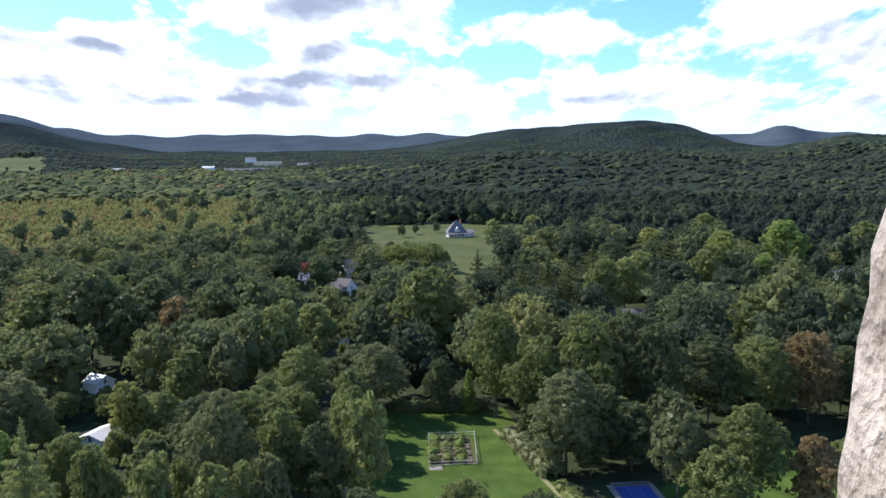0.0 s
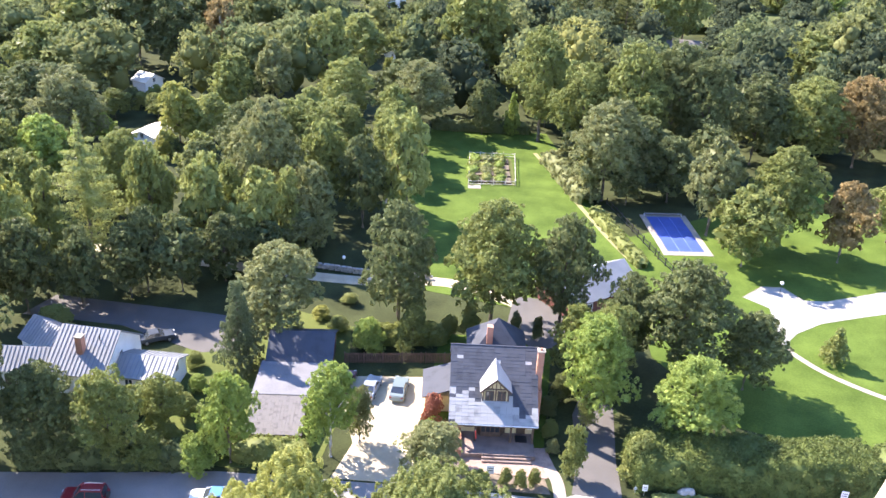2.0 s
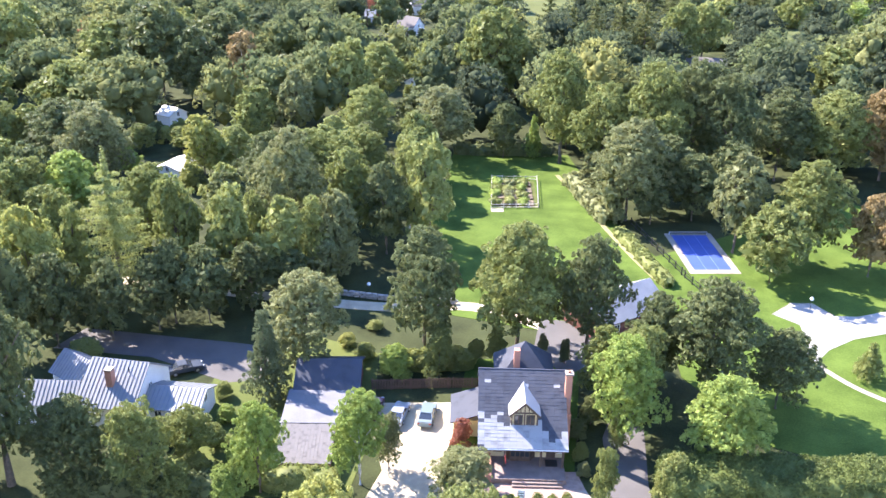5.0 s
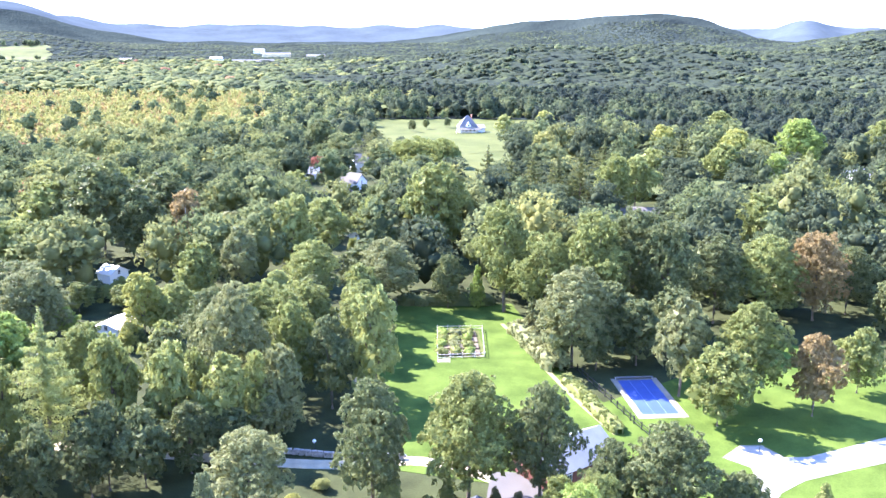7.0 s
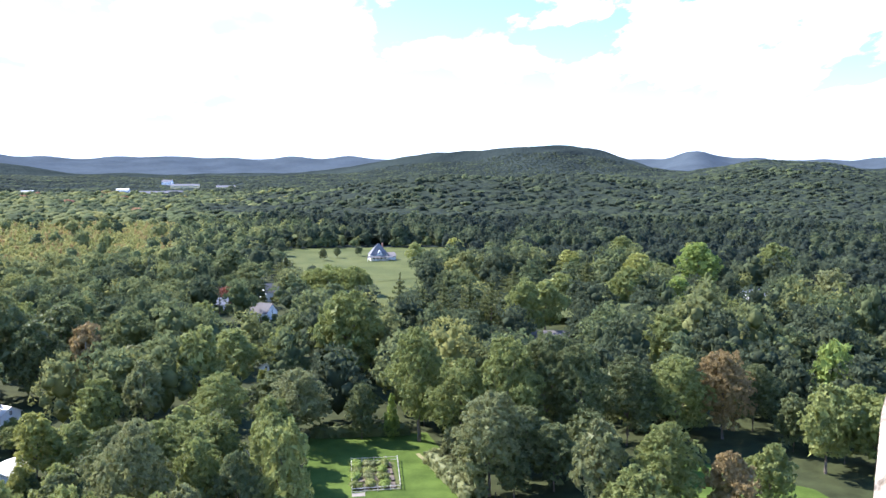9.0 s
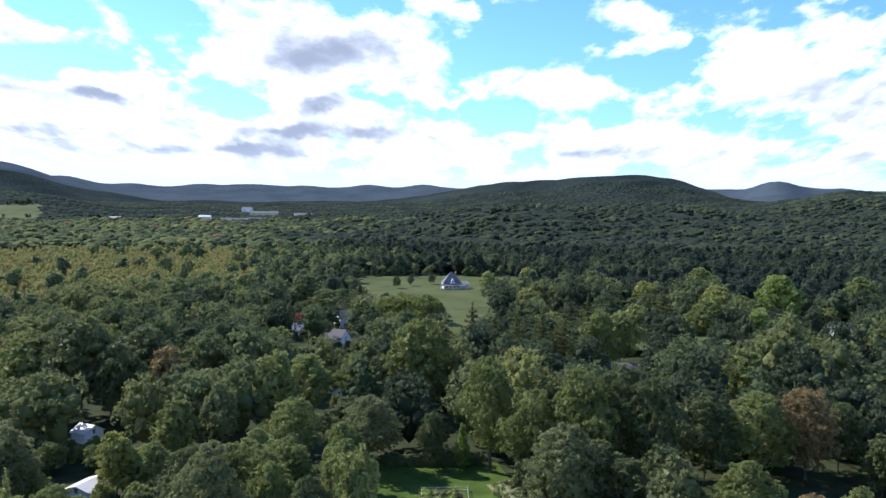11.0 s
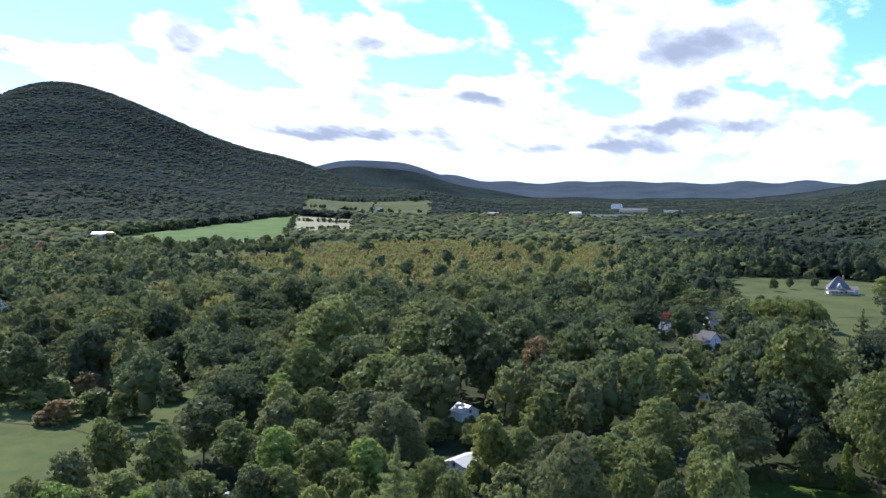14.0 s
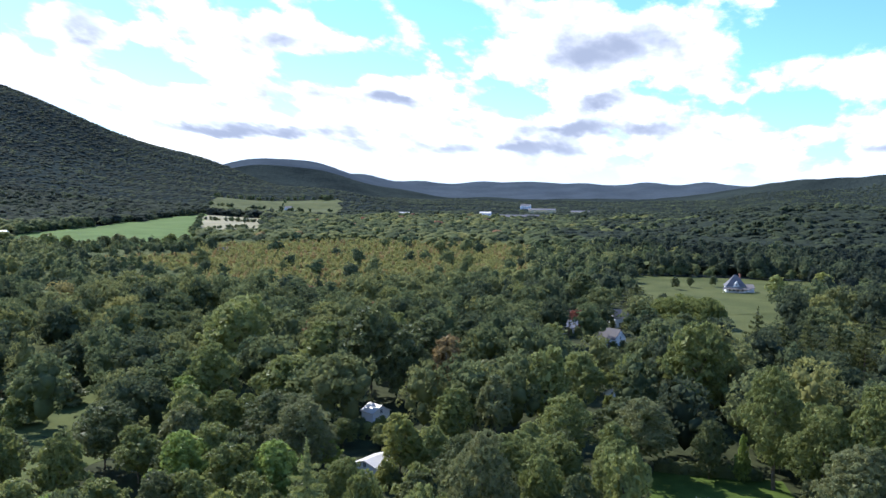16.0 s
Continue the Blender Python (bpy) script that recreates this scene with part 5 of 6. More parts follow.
    part("bumper", rounded(-L / 2 - 0.07, -W / 2 + 0.1, 0.34, -L / 2 + 0.06, W / 2 - 0.1, 0.54, 0.03), material if kind != "suv" else BLACK, ob)
    if spare:
        part("spare_wheel", Geo().tube([(-L / 2 - 0.24, 0.15, 0.95), (-L / 2 - 0.02, 0.15, 0.95)], [0.33, 0.34], 18), RUBBER, ob)
        for s in (-0.5, 0.5):
            part("roof_rail", Geo().tube([(rb + 0.1, s, H + 0.05), (0.0, s, H + 0.05)], [0.025, 0.025], 6), CHROME, ob)
    return ob


build_car("suv", -36.6, 63.6, 186, car_paint("dark_red_lacquer", (0.20, 0.018, 0.022)), "dark red off-road car with spare wheel", "suv", spare=True)
build_car("sedan", -24.2, 64.9, 184, car_paint("white_lacquer", (0.72, 0.73, 0.75)), "white car with a blue tail on the street", "sedan", roof_mat=car_paint("blue_lacquer", (0.08, 0.20, 0.50)))
build_car("wagon", 32.6, 66.7, 107, car_paint("black_lacquer", (0.018, 0.02, 0.024)), "black estate car parked by the hedge", "suv")
build_car("sedan", 40.4, 67.8, 110, car_paint("bright_red_lacquer", (0.55, 0.02, 0.03)), "bright red car parked by the hedge", "sedan")
build_car("sedan", -11.4, 85.6, 82, car_paint("silver_lacquer", (0.42, 0.45, 0.48), 0.5), "silver car parked on gravel", "sedan", z=0.075)
build_car("sedan", -8.0, 85.8, 86, car_paint("grey_green_lacquer", (0.22, 0.28, 0.29), 0.4), "grey-green car parked on gravel", "sedan", z=0.075)
build_car("sedan", -14.6, 86.4, 84, car_paint("maroon_lacquer", (0.10, 0.02, 0.025)), "maroon car in the shade of a garage", "sedan", z=0.075)
build_car("sedan", 1.6, 64.4, 185, car_paint("deep_blue_lacquer", (0.03, 0.10, 0.42)), "blue car behind a lawn tree", "sedan")
build_car("sedan", -40.2, 93.0, 30, car_paint("dark_grey_lacquer", (0.05, 0.06, 0.075)), "dark car on the shaded back drive", "sedan", z=0.06)


# ---- garden things ----
def build_pool():
    ob = thing("swimming_pool", 34.0, 138.7, 0.05, 6.0, "swimming pool under a bright blue cover", "pool")
    g = Geo()
    for q in ((-4.2, -8.6, 4.2, -7.2), (-4.2, 7.2, 4.2, 8.0), (-4.2, -7.2, -3.15, 7.2), (3.15, -7.2, 4.2, 7.2)):
        g.box(q[0], q[1], -0.2, q[2], q[3], 0.05)
    part("coping", g, CONCRETE, ob)
    cov = part("cover", Geo().box(-3.15, -7.2, -0.2, 3.15, 7.2, 0.02), POOLBLUE, ob, "blue winter cover with pale seams")
    for k in (-1.05, 1.05):
        part("seam", Geo().box(k - 0.03, -7.2, 0.02, k + 0.03, 7.2, 0.03), car_paint("seam_blue", (0.2, 0.28, 0.6)), cov)
    part("cover_roller", Geo().tube([(-3.4, 7.6, 0.45), (3.4, 7.6, 0.45)], [0.16, 0.16], 10), FLATROOF, ob)
    for k in (-3.4, 3.4):
        part("roller_stand", Geo().box(k - 0.06, 7.45, 0.04, k + 0.06, 7.75, 0.5), CHROME, ob)


build_pool()


def picket_run(name, pts, h, gap, label, material, post_gap=2.4):
    """A fence along a line: posts, two rails and slats, each a piece of its own."""
    ob = thing(name, pts[0][0], pts[0][1], 0.05, 0, label, "fence")
    first, post1 = None, None
    for (ax, ay), (bx, by) in zip(pts, pts[1:]):
        length, turn = math.hypot(bx - ax, by - ay), math.degrees(math.atan2(by - ay, bx - ax))
        m = pose(ax - pts[0][0], ay - pts[0][1], 0, 0, 0, turn)
        for z in (h * 0.25, h * 0.85):
            part("rail", Geo().box(0, -0.03, z - 0.05, length, 0.03, z + 0.05, m), material, ob)
        for i in range(int(length / post_gap) + 1):
            q = m @ Matrix.Translation((i * post_gap, 0, 0))
            if post1 is None:
                post1 = part("post", Geo().box(-0.07, -0.07, -0.2, 0.07, 0.07, h + 0.12), material, ob)
                post1.matrix_basis = q
            else:
                share("post", post1, ob, q)
        if gap:
            for i in range(int(length / gap)):
                q = m @ Matrix.Translation(((i + 0.5) * gap, -0.04, 0))
                if first is None:
                    first = part("slat", Geo().box(-gap * 0.36, -0.012, 0.05, gap * 0.36, 0.012, h), material, ob)
                    first.matrix_basis = q
                else:
                    share("slat", first, ob, q)
    return ob


picket_run("garden_fence", [(-2.4, 155.2), (6.6, 156.4), (6.6, 172.2), (-2.8, 171.6), (-2.4, 155.2)], 0.95, 0.0, "white rail fence round the vegetable garden", PALEWOOD)
picket_run("board_fence", [(-15.5, 91.2), (-5.4, 92.6), (-1.5, 93.0)], 1.5, 0.2, "brown board fence behind the gravel yard", TIMBER)
picket_run("pool_fence", [(23.5, 150.0), (29.5, 128.0), (31.5, 122.0)], 1.3, 0.0, "dark thin pool fence along the lawn", BLACK)


def build_beds():
    ob = thing("vegetable_garden", 2.1, 163.6, 0.06, 3.0, "vegetable garden with soil beds and gravel paths", "garden")
    part("grass_floor", Geo().box(-4.2, -7.6, -0.1, 4.2, 7.6, 0.03), MEADOW, ob)
    for i in range(3):
        for j in range(4):
            a, b = -3.6 + i * 2.5, -6.9 + j * 3.6
            bed = part("raised_bed", Geo().box(a, b, -0.1, a + 2.0, b + 2.7, 0.28), TIMBER, ob)
            part("soil", Geo().box(a + 0.1, b + 0.1, 0.2, a + 1.9, b + 2.6, 0.31), SOIL, bed)
    part("entry_slab", Geo().box(-5.0, -10.0, -0.05, -2.6, -8.2, 0.04), CONCRETE, ob)


build_beds()


def leafy(name, centres, radii, n, size, seed, material, label, category, kind="", core=0.84):
    """A clipped or wild leafy mass from lumps."""
    rng = np.random.default_rng(seed)
    c, r = np.array(centres, float), np.array(radii, float)
    v1, f1 = cores(rng, c, r, 1, core)
    v2, f2 = leaf_cards(rng, c, r, n, size, top=-0.8, tilt=0.8)
    ob = new(name, mesh_arrays(name, np.concatenate([v1, v2]), np.concatenate([f1, f2 + len(v1)]), material))
    return tagged(ob, label, category, kind=kind)


rg = np.random.default_rng(31)
for bx in range(3):
    for by in range(4):
        ax, ay = -1.5 + bx * 2.5 - 1.1 + 1.0, 156.7 + by * 3.6 + 1.35
        cs = [(ax + rg.uniform(-0.7, 0.7), ay + rg.uniform(-1.0, 1.0), 0.55 + rg.uniform(0, 0.3)) for _ in range(5)]
        leafy("vegetable_clump", cs, [(0.95, 0.95, 0.6)] * 5, 420, 0.24, bx * 5 + by, LEAF[("green", "olive", "light", "grey")[(bx + by * 2) % 4]], "leafy vegetables growing in a soil bed", "plants")


def hedge(name, a, b, h, depth, seed, material, label, n=9000, size=0.30):
    """A leafy bank of squarish section with an uneven face: closed inside, small leaf sprays all over."""
    rng = np.random.default_rng(seed)
    A, B = np.array(a, float), np.array(b, float)
    L = np.hypot(*(B - A))
    u = (B - A) / L
    w = np.array([-u[1], u[0]])
    rows, cols = max(6, int(L / 0.55)), 15
    V = []
    for i in range(rows + 1):
        end = 1 - max(0.0, abs(2 * i / rows - 1) - 1 + 2 / L) * L / 2 * 0.55   # rounded ends
        for k in range(cols):
            t = math.pi * k / (cols - 1)
            s = i * L / rows
            q = Vector((s * 0.45, math.cos(t) * 1.2 + seed, math.sin(t) * h * 0.4))
            bulge = 1 + 0.22 * noise.noise(q) + 0.12 * noise.noise(q * 2.7) + rng.uniform(-0.04, 0.04)
            side = math.copysign(abs(math.cos(t)) ** 0.5, math.cos(t)) * depth / 2 * bulge * end
            up = max(0.0, math.sin(t)) ** 0.45 * h * 0.92 * (0.3 + 0.7 * bulge) * (0.5 + 0.5 * end)
            V.append((*(A + u * s + w * side), up))
    V = np.array(V)
    F = np.array([(i * cols + k, (i + 1) * cols + k, (i + 1) * cols + k + 1, i * cols + k + 1) for i in range(rows) for k in range(cols - 1)])
    F = np.concatenate([F[:, [0, 1, 2]], F[:, [0, 2, 3]]])
    inner = V + (np.array([0, 0, h * 0.35]) - V * [0, 0, 1]) * 0.05
    tri = V[F]
    area = np.linalg.norm(np.cross(tri[:, 1] - tri[:, 0], tri[:, 2] - tri[:, 0]), axis=1)
    pick = rng.choice(len(F), max(60, n // 22), p=area / area.sum())
    bary = rng.dirichlet((1, 1, 1), len(pick))
    c = (tri[pick] * bary[:, :, None]).sum(1)
    r = rng.uniform(0.22, 0.48, (len(c), 1)) * [1, 1, 0.8] * min(1.0, h / 2.2)
    v2, f2 = leaf_cards(rng, c, r, n, size, top=-0.8, tilt=0.6)
    v2[:, 2] = np.maximum(v2[:, 2], 0.02)
    base = np.append((A + B) / 2, 0.0)
    ob = thing(name, float(base[0]), float(base[1]), 0.0, 0.0, label, "hedge")
    new("inner_growth", mesh_arrays("inner_growth", inner - base, F, material)).parent = ob
    new("foliage", mesh_arrays("foliage", v2 - base, f2, material)).parent = ob
    return ob


hedge("hedge", (17.4, 74.7), (44, 75.6), 4.5, 6.2, 2, LEAF["hedge"], "tall clipped evergreen hedge beside the parking", n=52000, size=0.17)
hedge("hedge", (44, 75.6), (66, 78.6), 4.4, 6.0, 3, LEAF["hedge"], "tall clipped evergreen hedge at the lot's end", n=26000, size=0.20)
hedge("hedge", (-24.5, 72.0), (-16.0, 72.4), 2.3, 2.4, 4, LEAF["green"], "low trimmed hedge before the shed", n=3500, size=0.24)
hedge("hedge", (-46.0, 68.4), (-26.0, 70.6), 2.6, 2.6, 5, LEAF["dark"], "shady unclipped hedge along the street", n=8000, size=0.32)
hedge("shrub_border", (13.5, 172.0), (19.5, 149.0), 3.0, 3.6, 6, LEAF["grey"], "grey-green shrub border edging the lawn", n=6000, size=0.42)
hedge("shrub_border", (20.5, 146.0), (26.5, 124.0), 1.6, 2.2, 7, LEAF["green"], "low mixed shrub border along the lawn", n=5000, size=0.32)
hedge("shrub_border", (19.8, 70.6), (26.6, 70.3), 0.8, 1.3, 8, LEAF["olive"], "low flower border under the hedge", n=1500, size=0.2)
hedge("hedge", (-12, 188.5), (10, 189.5), 2.6, 2.6, 10, LEAF["dark"], "dark hedge closing the end of the lawn", n=4000, size=0.42)
hedge("shrub_border", (-14.5, 96.5), (-3.0, 98.0), 2.4, 2.4, 11, LEAF["green"], "mixed green shrubs behind the board fence", n=4500, size=0.3)
hedge("shrub_border", (-3.2, 75.5), (-1.6, 80.0), 1.5, 1.8, 12, LEAF["rust"], "flowering rust-pink bushes beside the lodge", n=1500, size=0.22)
hedge("shrub_border", (1.0, 71.2), (3.0, 71.3), 1.2, 1.4, 13, LEAF["green"], "low green bushes before the porch", n=1000, size=0.2)


def build_stone_wall():
    ob = thing("stone_wall", -30, 116.5, 0.05, 0, "low grey field-stone wall along the lane", "wall")
    rng = random.Random(3)
    made = []
    for k in range(4):
        made.append(part("stone", rounded(-0.42, -0.22, -0.17, 0.42, 0.22, 0.17, 0.06, 1), DRYWALL, ob))
        made[-1].matrix_basis = pose(-0.8 + k * 0.9 - 3, 0, 0.2)
    for i in range(26):
        for c in range(3):
            q = pose(i * 0.92 + rng.uniform(-0.1, 0.1) + 0.4 * (c % 2), 0.35 * math.sin(i * 0.3) - 0.06 * i + rng.uniform(-0.05, 0.05), 0.14 + 0.3 * c, 0, rng.uniform(-3, 3), rng.uniform(-8, 8))
            share("stone", made[rng.randrange(4)], ob, q)


build_stone_wall()


def build_barrier():
    """A white timber barrier standing at the edge of the parking."""
    ob = thing("barrier", 23.3, 67.3, 0.04, -8, "white slatted timber barrier on the asphalt", "barrier")
    for k in range(3):
        part("board", Geo().box(-0.8, -0.03, 0.25 + k * 0.32, 0.8, 0.03, 0.42 + k * 0.32), WHITE, ob)
    for s in (-0.7, 0.7):
        part("leg", Geo().tube([(s, -0.4, 0), (s, 0.0, 1.1)], [0.04, 0.04], 6), WHITE, ob)
        part("leg", Geo().tube([(s, 0.4, 0), (s, 0.0, 1.1)], [0.04, 0.04], 6), WHITE, ob)


build_barrier()


def build_signpost(x, y, turn, w, h, z, label):
    ob = thing("sign", x, y, 0.04, turn, label, "sign")
    part("post", Geo().tube([(0, 0.04, -0.1), (0, 0.04, z + h * 0.5)], [0.035, 0.035], 6), CHROME, ob)
    bd = part("board", rounded(-w / 2, -0.02, z, w / 2, 0.02, z + h, 0.012, 1), WHITE, ob)
    for k in range(2):
        part("lettering_bar", Geo().box(-w * 0.36, -0.026, z + h * (0.3 + 0.3 * k), w * 0.36, -0.019, z + h * (0.4 + 0.3 * k)), BLACK, bd)


build_signpost(19.1, 71.0, 0, 0.55, 0.8, 0.6, "white board sign in front of the hedge")
build_signpost(18.2, 71.2, 10, 0.3, 0.4, 0.5, "small white sign in front of the hedge")
build_signpost(39.6, 71.9, -8, 0.7, 0.9, 1.0, "white parking sign in front of the hedge")
build_signpost(24.9, 70.4, 0, 0.4, 0.35, 0.4, "small pale sign beside the boulder")
build_signpost(28.0, 70.7, 0, 0.35, 0.3, 0.4, "small blue-white sign under the hedge")
build_signpost(30.6, 71.0, 0, 0.35, 0.3, 0.4, "small blue-white sign beneath the hedge")
build_signpost(3.1, 71.9, 0, 0.8, 1.1, 0.5, "white arched sign before the lodge")
for px, py in ((-20, 117), (-19.5, 163.5), (46.5, 119.0)):
    ob = thing("garden_lamp", px, py, 0.05, 0, "small white globe lamp on a post", "lamp")
    part("post", Geo().tube([(0, 0, -0.1), (0, 0, 1.6)], [0.04, 0.03], 6), BLACK, ob)
    bm = bmesh.new()
    bmesh.ops.create_icosphere(bm, subdivisions=2, radius=0.28, matrix=Matrix.Translation((0, 0, 1.8)))
    part("globe", bm, WHITE, ob, smooth=True)


def build_boulder():
    bm = bmesh.new()
    bmesh.ops.create_icosphere(bm, subdivisions=3, radius=1.0)
    for v in bm.verts:
        v.co *= 1 + 0.22 * noise.noise(v.co * 1.6) + 0.06 * noise.noise(v.co * 5)
        v.co = Vector((v.co.x * 0.95, v.co.y * 0.6, v.co.z * 0.8))
    ob = part("boulder", bm, DRYWALL, smooth=True)
    ob.matrix_basis = pose(23.5, 71.2, 0.55)
    tagged(ob, "grey memorial boulder under the hedge", "boulder")


build_boulder()


def build_kerb(name, pts, label):
    ob = thing(name, 0, 0, 0, 0, label, "kerb", kind="structure")
    pts = [Vector(q) for q in pts]
    for a, b in zip(pts, pts[1:]):
        n = max(1, int((b - a).length / 1.6))
        turn = math.degrees(math.atan2(b.y - a.y, b.x - a.x))
        for i in range(n):
            p = a.lerp(b, (i + 0.5) / n)
            part("kerb_stone", Geo().box(-(b - a).length / n / 2 + 0.01, -0.07, -0.2, (b - a).length / n / 2 - 0.01, 0.07, 0.1, pose(p.x, p.y, 0, 0, 0, turn)), CONCRETE, ob)


build_kerb("kerb_lawn", spline([(5.9, 63.25), (7.3, 63.55), (10.4, 63.15), (13, 62.15), (16.2, 61.15), (18.8, 60.15), (21.2, 58.65), (23.5, 57.05), (25.0, 55.55)], 1), "worn pale kerb round the lawn")
build_kerb("kerb_street", [(-50, 58.95), (-37, 60.65), (-25.2, 61.6)], "worn pale kerb along the street")
build_kerb("kerb_turning", [(40.4, 116.8), (44.2, 120.75), (47.5, 120.95), (49.5, 117.2)], "stone edging of the turning drive")
# painted bays
bays = thing("bay_markings", 0, 0, 0, 0, "faded white parking bay lines", "marking", kind="structure")
for k in range(7):
    x = 26.0 + k * 3.0
    part("line", Geo().box(-0.05, -5.2, 0.036, 0.05, 0, 0.042, pose(x, 69.0 + (x - 26) * 0.12, 0, 0, 0, 26)), WHITE, bays)
picket_run("picket_fence", [(-40.5, 67.9), (-34.2, 68.6)], 0.8, 0.25, "low white picket fence beneath street trees", WHITE)


def build_utility_pole(x, y, h):
    ob = thing("utility_pole", x, y, 0.0, 20, "weathered wooden utility pole with crossarm", "pole")
    part("pole", Geo().tube([(0, 0, -0.3), (0, 0, h)], [0.16, 0.11], 8), TIMBER, ob)
    part("crossarm", Geo().box(-1.2, -0.06, h - 1.0, 1.2, 0.06, h - 0.85), TIMBER, ob)
    for k in (-1.0, 0.0, 1.0):
        part("insulator", Geo().tube([(k, 0, h - 0.85), (k, 0, h - 0.65)], [0.05, 0.04], 6), WHITE, ob)


build_utility_pole(-57.0, 345.0, 12.0)
build_utility_pole(-66.0, 420.0, 12.0)
plant("round", "yellow", -13.6, 51.9, 17.2, 7.8)
plant("round", "green", -2.3, 52.6, 16.9, 8.2)
plant("spruce", "blue", -27.9, 88.2, 13.6, 3.7)
plant("round", "grey", -24.6, 95.8, 14.5, 7.3)
plant("round", "dark", -9.7, 99.9, 19.2, 6.6)
plant("round", "green", 2.5, 101.7, 20.1, 8.4)
plant("round", "dark", 11.7, 101.6, 18.6, 5.8)
plant("round", "dark", 25.9, 93.4, 17.1, 7.6)
plant("round", "light", 14.5, 82.9, 14.4, 5.2)
plant("round", "light", 24.8, 79.5, 12.4, 5.8)
plant("round", "dark", 34.3, 92.0, 11.7, 5.4)
plant("round", "grey", 39.4, 139.0, 17.9, 5.9)
plant("round", "green", 49.6, 136.2, 18.8, 8.0)
plant("round", "green", 42.7, 127.5, 14.1, 7.0)
plant("round", "rust", 59.4, 131.6, 14.5, 5.5)
plant("birch", "light", -14.0, 73.2, 12.1, 4.0)
plant("oval", "grey", -11.3, 76.1, 7.4, 2.2)
plant("round", "grey", -3.0, 72.0, 6.2, 4.4)
plant("column", "green", 11.8, 72.9, 7.1, 2.0)
plant("round", "green", 13.8, 81.2, 4.7, 1.4)
plant("round", "green", -32.9, 74.7, 7.9, 3.8)
plant("round", "light", -24.2, 70.9, 11.7, 3.6)
plant("round", "dark", -42.6, 68.2, 12.8, 5.4)
plant("round", "green", -35.8, 68.9, 12.4, 4.4)
plant("round", "dark", -50.7, 69.6, 25.0, 6.4)
plant("shrub", "light", -27.0, 69.1, 4.9, 2.7)
plant("shrub", "green", -32.2, 68.8, 4.8, 2.7)
plant("shrub", "green", -53.4, 93.3, 3.9, 3.6)
plant("shrub", "light", -13.1, 93.7, 5.5, 3.1)
plant("shrub", "green", -7.4, 95.2, 6.8, 3.0)
plant("shrub", "rust", -40.7, 76.8, 5.0, 2.0)
plant("column", "green", -0.1, 99.1, 5.2, 2.1)
plant("spruce", "green", 48.0, 99.9, 5.9, 2.4)
plant("column", "dark", 5.9, 100.0, 4.3, 1.2)
plant("column", "dark", 8.9, 99.8, 3.9, 1.1)
plant("shrub", "green", 4.7, 70.6, 2.5, 1.1)
plant("shrub", "green", 6.2, 70.3, 2.7, 1.1)
plant("shrub", "green", 7.7, 71.0, 2.4, 1.1)
plant("shrub", "olive", 18.6, 74.0, 5.6, 2.6)
plant("pine", "olive", -55.0, 109.0, 24.4, 8.0)
plant("oval", "grey", -25.7, 123.1, 14.8, 4.9)
plant("round", "dark", -19.4, 132.3, 16.5, 5.2)
plant("oval", "olive", -12.3, 133.0, 21.4, 5.9)
plant("birch", "olive", -16.8, 142.4, 16.9, 4.0)
plant("round", "grey", -34.9, 130.8, 22.5, 7.1)
plant("oval", "green", -26.4, 136.4, 17.9, 5.9)
plant("round", "grey", 22.6, 151.8, 20.0, 9.0)
plant("round", "dark", 29.5, 157.0, 16.0, 7.0)
plant("round", "dark", 27.0, 150.5, 9.0, 4.6)
plant("round", "dark", 42.0, 158.0, 14.0, 6.5)
plant("round", "green", 19.8, 173.7, 21.8, 8.4)
plant("round", "green", 29.0, 171.2, 26.7, 9.4)
plant("round", "dark", 38.0, 175.8, 26.0, 9.0)
plant("round", "green", 11.9, 184.1, 26.0, 8.4)
plant("spruce", "light", 5.9, 188.3, 10.6, 2.8)
plant("oval", "dark", -0.7, 186.7, 12.5, 4.5)
plant("round", "dark", 43.8, 169.5, 24.6, 8.2)
plant("round", "dark", 35.0, 153.1, 13.3, 6.4)
plant("shrub", "grey", 20.0, 151.6, 7.8, 3.7)
plant("shrub", "grey", 17.7, 170.0, 7.4, 3.5)
plant("round", "dark", 56.5, 177.9, 20.2, 10.3)
plant("round", "green", 67.7, 179.2, 19.6, 9.8)
plant("round", "rust", 79.0, 180.5, 20.8, 8.6)
plant("round", "green", 71.0, 141.3, 12.2, 4.9)
plant("round", "dark", 88.2, 185.3, 16.3, 7.5)
plant("round", "green", -4.5, 231.3, 27.5, 11.7)
plant("round", "grey", -14.7, 185.0, 17.1, 9.0)
plant("round", "olive", -31.0, 183.0, 16.8, 7.6)
plant("oval", "olive", -39.7, 209.6, 22.2, 8.6)
plant("round", "grey", -48.9, 193.8, 16.9, 6.0)
plant("round", "green", -56.2, 184.1, 15.4, 6.6)
plant("birch", "rust", -70.1, 222.2, 20.0, 6.4)
plant("oval", "yellow", -62.9, 167.8, 13.3, 5.9)
plant("round", "olive", -56.0, 168.6, 11.0, 5.3)
plant("round", "dark", -90.1, 164.7, 16.8, 10.2)
plant("round", "grey", -80.5, 157.5, 17.2, 9.0)
plant("round", "green", -105.6, 196.0, 16.9, 8.9)
plant("round", "green", -106.6, 223.1, 21.8, 10.7)
plant("round", "dark", -93.4, 225.0, 27.9, 13.8)
plant("round", "dark", -81.1, 220.7, 21.6, 9.0)
plant("round", "olive", -33.6, 227.3, 17.7, 8.4)
plant("round", "green", -22.2, 233.6, 16.3, 6.1)
plant("willow", "green", -14.5, 372.0, 16.4, 15.0)
